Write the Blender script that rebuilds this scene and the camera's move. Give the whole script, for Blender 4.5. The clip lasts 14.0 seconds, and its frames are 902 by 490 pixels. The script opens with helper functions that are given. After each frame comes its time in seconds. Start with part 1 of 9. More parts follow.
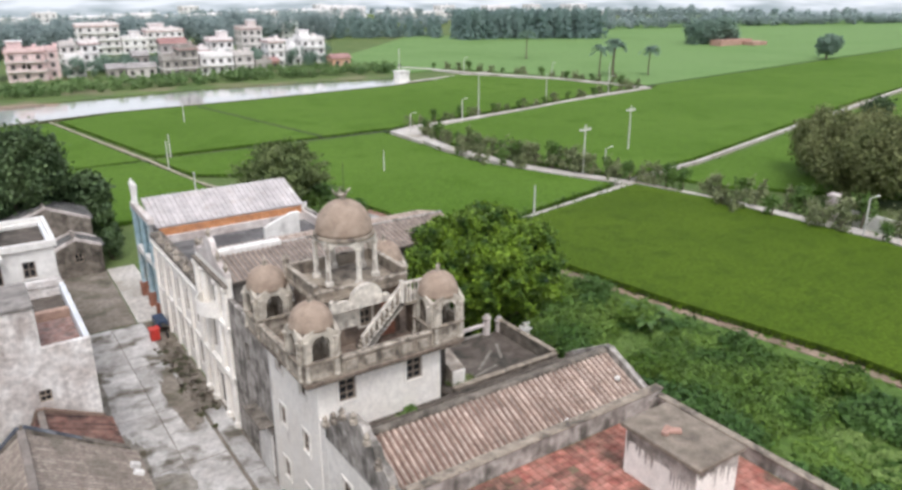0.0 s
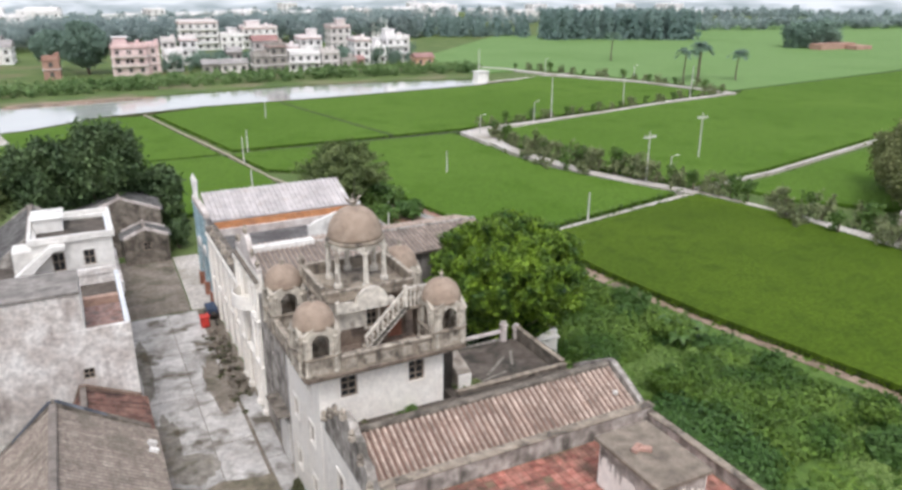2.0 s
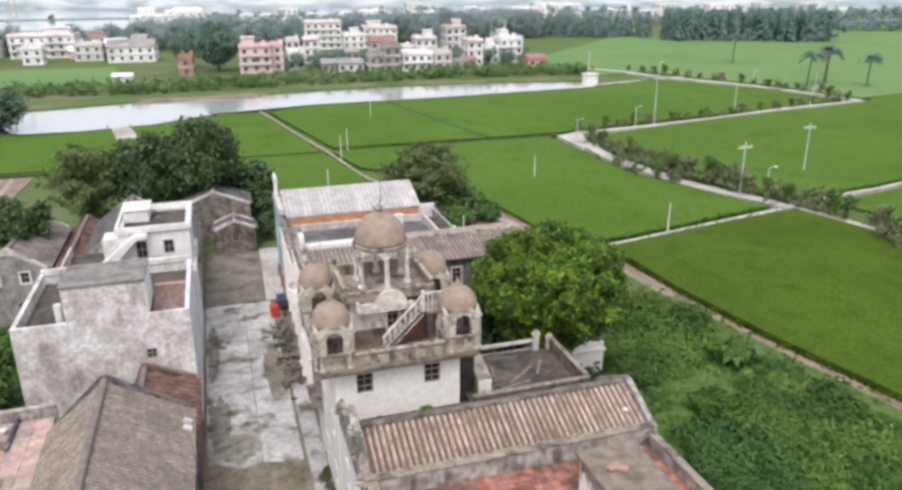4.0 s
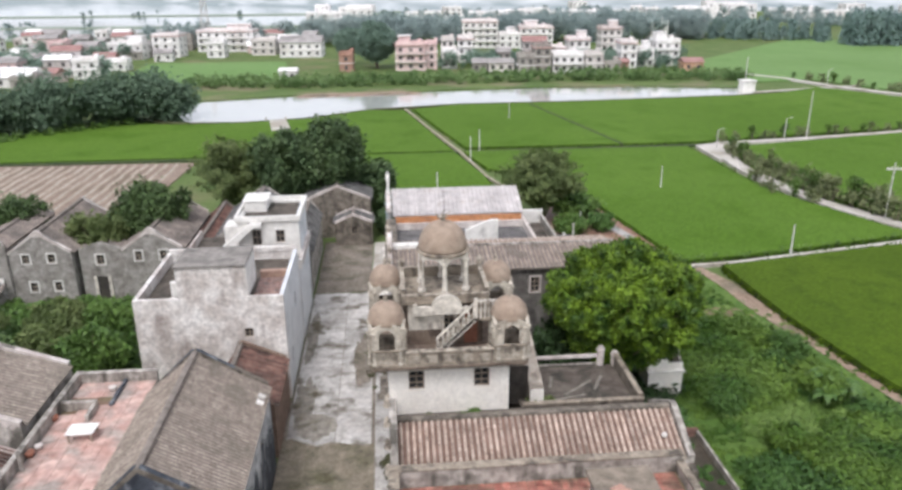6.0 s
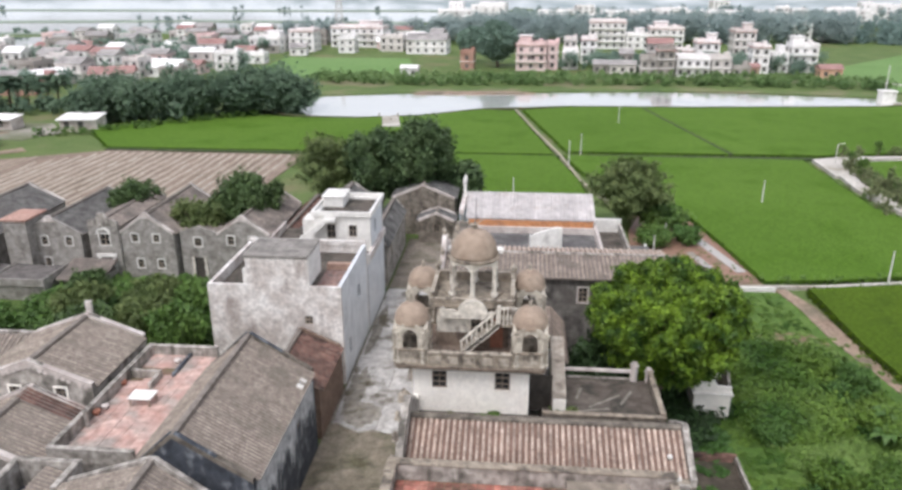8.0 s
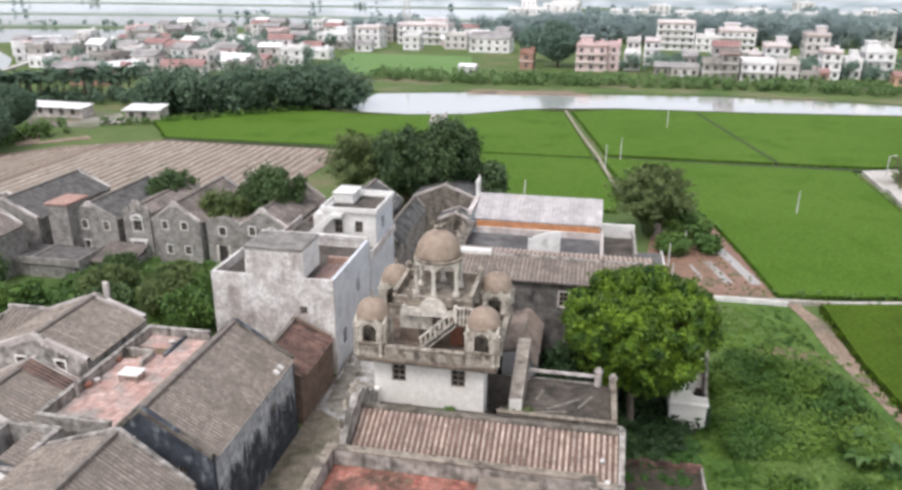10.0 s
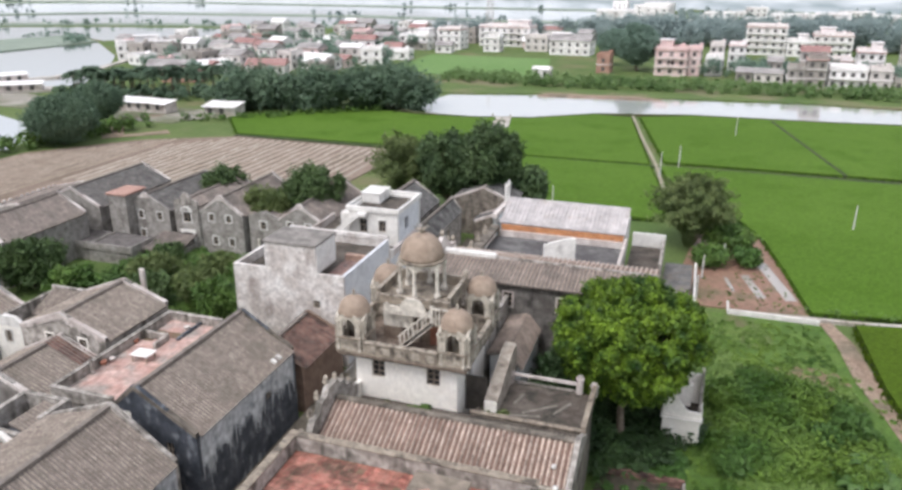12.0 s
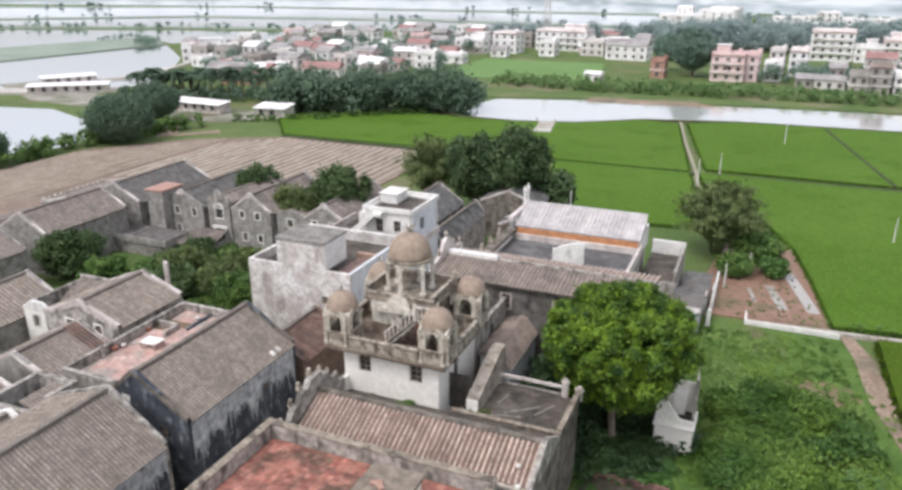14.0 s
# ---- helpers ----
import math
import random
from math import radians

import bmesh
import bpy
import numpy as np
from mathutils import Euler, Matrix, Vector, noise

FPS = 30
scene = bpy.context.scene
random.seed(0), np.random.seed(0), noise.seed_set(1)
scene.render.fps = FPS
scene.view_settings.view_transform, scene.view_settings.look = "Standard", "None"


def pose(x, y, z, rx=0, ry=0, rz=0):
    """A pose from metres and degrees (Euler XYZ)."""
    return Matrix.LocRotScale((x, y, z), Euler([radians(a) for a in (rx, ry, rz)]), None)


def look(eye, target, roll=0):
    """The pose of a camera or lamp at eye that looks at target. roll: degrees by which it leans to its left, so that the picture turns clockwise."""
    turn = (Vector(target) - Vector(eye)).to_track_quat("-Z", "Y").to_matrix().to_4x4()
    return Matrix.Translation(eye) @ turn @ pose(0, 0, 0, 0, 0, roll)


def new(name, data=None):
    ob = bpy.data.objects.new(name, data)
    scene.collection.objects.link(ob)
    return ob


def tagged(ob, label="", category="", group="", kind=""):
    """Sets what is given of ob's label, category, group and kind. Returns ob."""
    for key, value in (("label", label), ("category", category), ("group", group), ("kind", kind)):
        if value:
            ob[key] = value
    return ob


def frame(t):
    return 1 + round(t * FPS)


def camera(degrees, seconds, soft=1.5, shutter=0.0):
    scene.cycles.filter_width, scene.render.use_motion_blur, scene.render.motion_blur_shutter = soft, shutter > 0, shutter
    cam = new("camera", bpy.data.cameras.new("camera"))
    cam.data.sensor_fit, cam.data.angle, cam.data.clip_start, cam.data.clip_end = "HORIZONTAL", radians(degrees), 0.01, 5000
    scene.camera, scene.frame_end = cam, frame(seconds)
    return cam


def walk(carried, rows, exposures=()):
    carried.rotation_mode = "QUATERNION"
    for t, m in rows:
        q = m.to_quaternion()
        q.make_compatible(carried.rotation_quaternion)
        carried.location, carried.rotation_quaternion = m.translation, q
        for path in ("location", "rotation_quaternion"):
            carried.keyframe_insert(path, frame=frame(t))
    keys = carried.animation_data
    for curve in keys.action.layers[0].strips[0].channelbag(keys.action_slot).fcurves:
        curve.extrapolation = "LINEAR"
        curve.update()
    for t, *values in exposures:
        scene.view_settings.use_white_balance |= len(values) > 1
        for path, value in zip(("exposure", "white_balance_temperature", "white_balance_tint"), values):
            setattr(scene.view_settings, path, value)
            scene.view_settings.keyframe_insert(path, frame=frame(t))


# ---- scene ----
cam = camera(62.0, 14.0, soft=3.0)
PATH = [
    (0, (-12.799, -29.117, 27.725), (-4.399, -16.563, 22.437), -0.1),
    (0.5, (-12.104, -29.792, 27.942), (-4.076, -17.005, 22.646), -0.0),
    (1, (-11.357, -30.563, 28.184), (-3.728, -17.537, 22.880), -0.0),
    (1.5, (-10.581, -31.386, 28.481), (-3.351, -18.138, 23.153), -0.0),
    (2, (-9.740, -32.186, 28.715), (-2.932, -18.721, 23.379), 0.1),
    (2.5, (-8.735, -32.986, 28.973), (-2.382, -19.312, 23.629), 0.0),
    (5, (-2.907, -36.503, 30.252), (0.080, -21.740, 24.876), -0.4),
    (5.5, (-1.742, -37.127, 30.603), (0.464, -22.229, 25.211), -0.4),
    (6, (-0.334, -37.711, 30.946), (0.959, -22.706, 25.546), -0.4),
    (6.5, (0.979, -38.242, 31.285), (1.470, -23.193, 25.877), -0.4),
    (7, (2.371, -38.608, 31.602), (2.008, -23.568, 26.178), -0.4),
    (9.5, (10.090, -39.761, 32.703), (7.801, -24.911, 27.191), 0.3),
    (10, (11.950, -39.837, 32.928), (9.116, -25.091, 27.408), 0.3),
    (10.5, (13.547, -39.781, 33.101), (10.282, -25.127, 27.581), 0.3),
    (11, (15.462, -39.693, 33.309), (11.619, -25.178, 27.781), 0.3),
    (11.5, (17.109, -39.516, 33.492), (12.835, -25.122, 27.956), 0.3),
    (12, (18.784, -39.371, 33.598), (14.145, -25.084, 28.078), 0.2),
    (12.5, (20.268, -39.167, 33.682), (15.269, -25.008, 28.178), 0.1),
    (13, (21.563, -38.956, 33.656), (16.210, -24.901, 28.192), 0.1),
    (13.5, (22.640, -38.740, 33.721), (16.978, -24.808, 28.265), 0.1),
    (14, (23.713, -38.553, 33.708), (17.841, -24.695, 28.260), 0.0),
]
walk(cam, [(t, look(eye, target, roll)) for t, eye, target, roll in PATH])

# ---- world, sun, exposure ----
SUN_AZ, SUN_EL = 202.0, 58.0          # compass-like: degrees from +y, clockwise
world = bpy.data.worlds.new("overcast_sky")
scene.world = world
world.use_nodes = True
wn, wl = world.node_tree.nodes, world.node_tree.links
wn.clear()
sky = wn.new("ShaderNodeTexSky")
sky.sky_type, sky.sun_disc = "NISHITA", False
sky.sun_elevation, sky.sun_rotation = radians(SUN_EL), radians(SUN_AZ)
sky.air_density, sky.dust_density, sky.ozone_density = 1.0, 7.0, 1.0
grey = wn.new("ShaderNodeHueSaturation")
grey.inputs["Saturation"].default_value = 0.62
back = wn.new("ShaderNodeBackground")
back.inputs["Strength"].default_value = 0.14
out = wn.new("ShaderNodeOutputWorld")
wl.new(sky.outputs[0], grey.inputs["Color"])
cloud = wn.new("ShaderNodeMix")
cloud.data_type = "RGBA"
cloud.inputs[0].default_value = 0.5
cloud.inputs[7].default_value = (5.7, 5.72, 5.78, 1)          # white cloud cover in the sky's own units
wl.new(grey.outputs[0], cloud.inputs[6])
wl.new(cloud.outputs[2], back.inputs["Color"])
wl.new(back.outputs[0], out.inputs["Surface"])
sun = new("sun", bpy.data.lights.new("sun", "SUN"))
sun.data.energy, sun.data.angle, sun.data.color = 0.85, radians(20), (1.0, 0.985, 0.965)
az, el = radians(SUN_AZ), radians(SUN_EL)
sun.matrix_world = look(Vector((math.sin(az) * math.cos(el), math.cos(az) * math.cos(el), math.sin(el))) * 200, (0, 0, 0))
scene.view_settings.exposure = 0.53
scene.view_settings.use_white_balance = True
scene.view_settings.white_balance_temperature = 6150
scene.view_settings.white_balance_tint = 12.0


# ---- materials ----
def surface(name, c1, c2, scale=1.0, rough=0.9, bump=0.15, grain=14.0, stain=None, stain_scale=0.35, stain_at=(0.5, 0.68),
            streak=False, jitter=0.0, metal=0.0, spec=0.3, island=0.0, mottle=0.2, mottle_scale=2.6):
    """Two-tone weathered surface in world metres: broad patches, fine grain, stains (streaked downward or not), variation by piece."""
    m = bpy.data.materials.new(name)
    m.use_nodes = True
    n, l = m.node_tree.nodes, m.node_tree.links
    bsdf = n["Principled BSDF"]
    geo = n.new("ShaderNodeNewGeometry")

    def noisy(s, detail, vec=None):
        t = n.new("ShaderNodeTexNoise")
        t.inputs["Scale"].default_value, t.inputs["Detail"].default_value = s, detail
        l.new(vec or geo.outputs["Position"], t.inputs["Vector"])
        return t.outputs["Fac"]

    def ramp(fac, lo, hi):
        r = n.new("ShaderNodeMapRange")
        r.inputs["From Min"].default_value, r.inputs["From Max"].default_value = lo, hi
        l.new(fac, r.inputs["Value"])
        return r.outputs["Result"]

    def mixed(fac, a, b):
        x = n.new("ShaderNodeMix")
        x.data_type = "RGBA"
        for sock, v in ((x.inputs[0], fac), (x.inputs[6], a), (x.inputs[7], b)):
            if isinstance(v, tuple):
                sock.default_value = (*v, 1)
            elif isinstance(v, float):
                sock.default_value = v
            else:
                l.new(v, sock)
        return x.outputs[2]

    col = mixed(ramp(noisy(scale, 5), 0.33, 0.67), tuple(c1), tuple(c2))
    if stain:
        vec = None
        if streak:
            mp = n.new("ShaderNodeMapping")
            mp.inputs["Scale"].default_value = (1.6, 1.6, 0.3)
            l.new(geo.outputs["Position"], mp.inputs["Vector"])
            both = n.new("ShaderNodeMix")
            both.inputs[0].default_value = 0.58
            l.new(noisy(stain_scale, 6, mp.outputs[0]), both.inputs[2])
            l.new(noisy(stain_scale * 0.8, 7), both.inputs[3])
            spread = ramp(both.outputs[0], 0.18, 0.82)
            col = mixed(ramp(spread, *stain_at), col, tuple(stain))
        else:
            col = mixed(ramp(noisy(stain_scale, 6, vec), *stain_at), col, tuple(stain))
    fine = noisy(grain, 4)
    hsv = n.new("ShaderNodeHueSaturation")
    val = n.new("ShaderNodeMapRange")
    val.inputs["From Min"].default_value, val.inputs["From Max"].default_value = 0.25, 0.75
    val.inputs["To Min"].default_value, val.inputs["To Max"].default_value = 0.8, 1.2
    l.new(fine, val.inputs["Value"])
    last = val.outputs[0]
    if mottle:
        mid = n.new("ShaderNodeMapRange")
        mid.inputs["From Min"].default_value, mid.inputs["From Max"].default_value = 0.32, 0.68
        mid.inputs["To Min"].default_value, mid.inputs["To Max"].default_value = 1 - mottle, 1 + mottle
        l.new(noisy(mottle_scale, 7), mid.inputs["Value"])
        mm = n.new("ShaderNodeMath")
        mm.operation = "MULTIPLY"
        l.new(last, mm.inputs[0])
        l.new(mid.outputs[0], mm.inputs[1])
        last = mm.outputs[0]
    if jitter or island:
        src = n.new("ShaderNodeObjectInfo").outputs["Random"] if jitter else geo.outputs["Random Per Island"]
        amt = jitter or island
        jr = n.new("ShaderNodeMapRange")
        jr.inputs["To Min"].default_value, jr.inputs["To Max"].default_value = 1 - amt, 1 + amt
        l.new(src, jr.inputs["Value"])
        mu = n.new("ShaderNodeMath")
        mu.operation = "MULTIPLY"
        l.new(last, mu.inputs[0])
        l.new(jr.outputs[0], mu.inputs[1])
        last = mu.outputs[0]
    l.new(last, hsv.inputs["Value"])
    l.new(col, hsv.inputs["Color"])
    l.new(hsv.outputs[0], bsdf.inputs["Base Color"])
    bsdf.inputs["Roughness"].default_value = rough
    bsdf.inputs["Metallic"].default_value = metal
    bsdf.inputs["Specular IOR Level"].default_value = spec
    if bump:
        b = n.new("ShaderNodeBump")
        b.inputs["Strength"].default_value, b.inputs["Distance"].default_value = bump, 0.05
        l.new(fine, b.inputs["Height"])
        l.new(b.outputs[0], bsdf.inputs["Normal"])
    return m


def leafy(name, c1, c2, scale=0.5, amt=0.35, thin=0.0):
    """Leaves; thin lets part of the light through them."""
    m = surface(name, c1, c2, scale=scale, rough=0.55, bump=0, grain=2.5, island=amt, spec=0.25, mottle=0.0)
    if thin:
        n, l = m.node_tree.nodes, m.node_tree.links
        b = n["Principled BSDF"]
        tr, mx = n.new("ShaderNodeBsdfTranslucent"), n.new("ShaderNodeMixShader")
        l.new(b.inputs["Base Color"].links[0].from_socket, tr.inputs["Color"])
        mx.inputs[0].default_value = thin
        l.new(b.outputs[0], mx.inputs[1])
        l.new(tr.outputs[0], mx.inputs[2])
        l.new(mx.outputs[0], n["Material Output"].inputs["Surface"])
    return m


LIME = surface("limewash", (0.85, 0.805, 0.735), (0.895, 0.86, 0.80), 0.8, stain=(0.52, 0.47, 0.41), stain_scale=1.1, stain_at=(0.68, 0.95), streak=True, mottle=0.05)
LIME_OLD = surface("old_limewash", (0.77, 0.735, 0.675), (0.85, 0.82, 0.765), 0.9, stain=(0.33, 0.30, 0.265), stain_scale=0.8, stain_at=(0.66, 1.0), streak=True, mottle=0.08)
RENDER = surface("weathered_render", (0.23, 0.19, 0.15), (0.34, 0.295, 0.235), 1.6, stain=(0.10, 0.085, 0.07), stain_scale=1.6, stain_at=(0.5, 0.68), streak=True, bump=0.3)
RENDER_PALE = surface("pale_weathered_render", (0.29, 0.25, 0.20), (0.46, 0.41, 0.345), 2.4, stain=(0.13, 0.11, 0.09), stain_scale=2.2, stain_at=(0.5, 0.66), streak=True, bump=0.3)
DOME = surface("dome_render", (0.285, 0.215, 0.165), (0.36, 0.285, 0.225), 1.3, stain=(0.19, 0.15, 0.12), stain_scale=1.6, stain_at=(0.56, 0.95), streak=True, grain=20, mottle=0.08)
GREYWALL = surface("grey_mouldy_wall", (0.29, 0.265, 0.235), (0.45, 0.415, 0.38), 1.3, stain=(0.12, 0.11, 0.095), stain_scale=1.3, stain_at=(0.45, 0.68), streak=True)
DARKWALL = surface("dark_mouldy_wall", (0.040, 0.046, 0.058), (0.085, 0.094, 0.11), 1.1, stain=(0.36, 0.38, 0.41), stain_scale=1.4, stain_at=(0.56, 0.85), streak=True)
PALEWALL = surface("pale_patchy_wall", (0.46, 0.40, 0.37), (0.68, 0.635, 0.60), 0.8, stain=(0.36, 0.30, 0.27), stain_scale=0.7, stain_at=(0.48, 0.78), streak=True, mottle=0.11)
BLUEWALL = surface("bluish_cement_wall", (0.58, 0.60, 0.625), (0.70, 0.72, 0.74), 0.7, stain=(0.33, 0.34, 0.35), stain_scale=0.8, stain_at=(0.64, 0.92), streak=True, mottle=0.06)
BRICK = surface("grey_brick", (0.24, 0.225, 0.205), (0.35, 0.33, 0.305), 1.4, stain=(0.17, 0.155, 0.14), stain_scale=0.9, grain=9)
CONCRETE = surface("concrete_paving", (0.34, 0.32, 0.298), (0.55, 0.535, 0.515), 0.45, stain=(0.13, 0.115, 0.09), stain_scale=0.5, stain_at=(0.5, 0.64), jitter=0.12, grain=6, mottle=0.15, mottle_scale=1.7)
DIRT = surface("bare_earth", (0.23, 0.165, 0.12), (0.32, 0.245, 0.185), 0.5, stain=(0.15, 0.13, 0.09), stain_scale=0.2, grain=4)
BARESOIL = surface("bare_weedy_soil", (0.17, 0.125, 0.075), (0.22, 0.17, 0.105), 0.8, stain=(0.09, 0.12, 0.04), stain_scale=1.1, stain_at=(0.46, 0.62), grain=5, bump=0.6)
YARD = surface("dirty_concrete_yard", (0.17, 0.145, 0.115), (0.25, 0.22, 0.185), 0.6, stain=(0.11, 0.10, 0.07), stain_scale=0.4, grain=4)
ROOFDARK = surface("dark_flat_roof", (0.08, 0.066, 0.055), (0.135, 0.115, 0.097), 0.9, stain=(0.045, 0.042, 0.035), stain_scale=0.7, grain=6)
TILE = surface("clay_barrel_tile", (0.41, 0.315, 0.255), (0.56, 0.465, 0.395), 1.8, stain=(0.24, 0.19, 0.155), stain_scale=1.3, stain_at=(0.5, 0.7), jitter=0.16, mottle=0.28, mottle_scale=5.0)
TILE_PAN = surface("clay_pan_tile", (0.14, 0.09, 0.07), (0.20, 0.13, 0.105), 1.5)
GTILE = surface("grey_roof_tile", (0.215, 0.175, 0.15), (0.36, 0.31, 0.26), 2.4, stain=(0.19, 0.165, 0.135), stain_scale=0.5, stain_at=(0.5, 0.75), jitter=0.10, grain=10, mottle=0.24, mottle_scale=6.0)
RTILE = surface("sooty_grey_tile", (0.19, 0.162, 0.145), (0.30, 0.255, 0.225), 1.4, stain=(0.13, 0.115, 0.105), stain_scale=0.4, stain_at=(0.48, 0.7), mottle=0.25, mottle_scale=4.0)
GREYWOOD = surface("weathered_grey_wood", (0.17, 0.155, 0.13), (0.26, 0.24, 0.21), 2.0)
GTILE_PAN = surface("grey_pan_tile", (0.165, 0.142, 0.124), (0.225, 0.196, 0.172), 1.2)
BTILE = surface("brown_roof_tile", (0.15, 0.08, 0.065), (0.22, 0.13, 0.105), 1.2, stain=(0.07, 0.045, 0.04), stain_scale=0.8, stain_at=(0.48, 0.66), jitter=0.25, mottle=0.3)
BTILE2 = surface("faded_clay_tile", (0.27, 0.215, 0.18), (0.36, 0.295, 0.25), 1.2, stain=(0.17, 0.14, 0.12), stain_scale=0.7, jitter=0.10)
REDTILE = surface("red_paving_tile", (0.29, 0.105, 0.08), (0.41, 0.205, 0.16), 2.0, stain=(0.14, 0.088, 0.066), stain_scale=0.8, stain_at=(0.47, 0.64), jitter=0.3, mottle=0.25)
PINKTILE = surface("faded_pink_tile", (0.42, 0.26, 0.22), (0.53, 0.385, 0.34), 1.0, stain=(0.34, 0.29, 0.26), stain_scale=0.6, stain_at=(0.48, 0.64), jitter=0.14)
DAMP = surface("damp_brown_cement", (0.13, 0.11, 0.09), (0.25, 0.22, 0.185), 1.4, stain=(0.07, 0.062, 0.05), stain_scale=1.2, stain_at=(0.46, 0.7), streak=True, bump=0.3)
# Darker brown than RENDER, for the balcony floor and upper room.
BALCONY = surface("dark_brown_render", (0.15, 0.112, 0.088), (0.24, 0.19, 0.15), 1.5, stain=(0.085, 0.066, 0.054), stain_scale=1.2, stain_at=(0.48, 0.7), streak=True)
PALECREAM = surface("pale_cream_plaster", (0.54, 0.50, 0.435), (0.68, 0.64, 0.57), 2.0, stain=(0.30, 0.26, 0.22), stain_scale=2.4, stain_at=(0.56, 0.76), streak=True)
SOIL = surface("damp_dark_soil", (0.055, 0.045, 0.034), (0.095, 0.078, 0.06), 0.8, stain=(0.035, 0.04, 0.022), stain_scale=0.6, grain=5, bump=0.6)
MUDDY = surface("muddy_concrete", (0.17, 0.15, 0.12), (0.40, 0.38, 0.35), 0.5, stain=(0.11, 0.095, 0.065), stain_scale=0.5, stain_at=(0.46, 0.62), jitter=0.1, grain=6, mottle=0.26, mottle_scale=1.7)
# Grass greyed and lightened: the haze over the ponds is in its colour.
DYKE = surface("hazed_dyke_grass", (0.225, 0.27, 0.22), (0.28, 0.325, 0.265), 0.05)
REDJOINT = surface("mossy_joint", (0.20, 0.12, 0.09), (0.16, 0.14, 0.08), 0.8)
WHITE = surface("white_paint", (0.66, 0.64, 0.605), (0.79, 0.775, 0.74), 0.8, stain=(0.42, 0.40, 0.38), stain_scale=0.9, stain_at=(0.58, 0.85), streak=True, mottle=0.07)
METALROOF = surface("corrugated_sheet", (0.44, 0.41, 0.405), (0.52, 0.49, 0.48), 0.7, rough=0.6, stain=(0.36, 0.31, 0.28), stain_scale=1.1, stain_at=(0.55, 0.8), grain=1.2, jitter=0.12, mottle=0.08, bump=0.05)
ORANGE = surface("rusty_orange_trim", (0.45, 0.20, 0.09), (0.52, 0.26, 0.13), 1.0, stain=(0.3, 0.15, 0.09))
BLUEPAINT = surface("pale_blue_paint", (0.26, 0.38, 0.43), (0.34, 0.46, 0.50), 0.9, stain=(0.42, 0.42, 0.40), stain_scale=0.8, streak=True)
REDBROWN = surface("red_brown_plinth", (0.28, 0.12, 0.08), (0.34, 0.16, 0.11), 0.9)
REDPAINT = surface("red_plastic", (0.48, 0.04, 0.03), (0.56, 0.06, 0.045), 1.0, rough=0.5, bump=0)
DARKBLUE = surface("dark_blue_paint", (0.03, 0.05, 0.09), (0.05, 0.07, 0.12), 1.0, rough=0.5, bump=0)
WOOD = surface("old_wood", (0.23, 0.185, 0.145), (0.33, 0.275, 0.22), 2.0)
POLE = surface("concrete_pole", (0.52, 0.51, 0.48), (0.64, 0.625, 0.595), 0.8)
DARKIN = surface("dark_timber", (0.05, 0.045, 0.04), (0.08, 0.07, 0.06), 1.0)
PINK = surface("pink_wall", (0.66, 0.49, 0.48), (0.74, 0.60, 0.58), 0.2)
OCHRE = surface("pale_rendered_wall", (0.60, 0.555, 0.53), (0.72, 0.68, 0.655), 0.15, stain=(0.46, 0.42, 0.40), stain_scale=0.1)
FARWHITE = surface("white_rendered_wall", (0.76, 0.735, 0.72), (0.85, 0.83, 0.82), 0.15, stain=(0.60, 0.56, 0.53), stain_scale=0.12, stain_at=(0.55, 0.75))
FARGREY = surface("bare_grey_wall", (0.34, 0.31, 0.28), (0.44, 0.41, 0.38), 0.15, stain=(0.25, 0.23, 0.21), stain_scale=0.12)
REDCAP = surface("faded_red_band", (0.46, 0.29, 0.27), (0.56, 0.38, 0.35), 0.3)
ORANGEWALL = surface("faded_orange_wall", (0.56, 0.33, 0.22), (0.64, 0.43, 0.32), 0.3)
FARTILE = surface("weathered_grey_roof", (0.27, 0.255, 0.25), (0.40, 0.375, 0.36), 0.3, stain=(0.2, 0.185, 0.18), stain_scale=0.2)
REDROOF = surface("dull_red_roof", (0.27, 0.15, 0.14), (0.36, 0.22, 0.20), 0.3)
FARRED = surface("red_brick_wall", (0.36, 0.21, 0.165), (0.44, 0.28, 0.225), 0.3)
SLATE = surface("dark_slate_tile", (0.10, 0.098, 0.096), (0.17, 0.165, 0.16), 1.2, stain=(0.07, 0.068, 0.066), stain_scale=0.8)
GRASS = surface("rough_grass", (0.075, 0.125, 0.03), (0.12, 0.16, 0.05), 0.12, stain=(0.17, 0.15, 0.08), stain_scale=0.05, stain_at=(0.55, 0.72), grain=3, bump=0.5)
WEEDGROUND = surface("weedy_ground", (0.065, 0.125, 0.022), (0.10, 0.165, 0.034), 0.35, stain=(0.15, 0.13, 0.07), stain_scale=0.13, stain_at=(0.6, 0.72), grain=5, bump=0.8)
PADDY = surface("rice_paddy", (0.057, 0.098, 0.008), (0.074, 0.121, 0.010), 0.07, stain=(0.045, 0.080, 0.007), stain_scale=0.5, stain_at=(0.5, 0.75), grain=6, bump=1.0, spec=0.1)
STEMS = surface("dark_rice_stems", (0.026, 0.042, 0.010), (0.045, 0.065, 0.016), 0.8, grain=8)
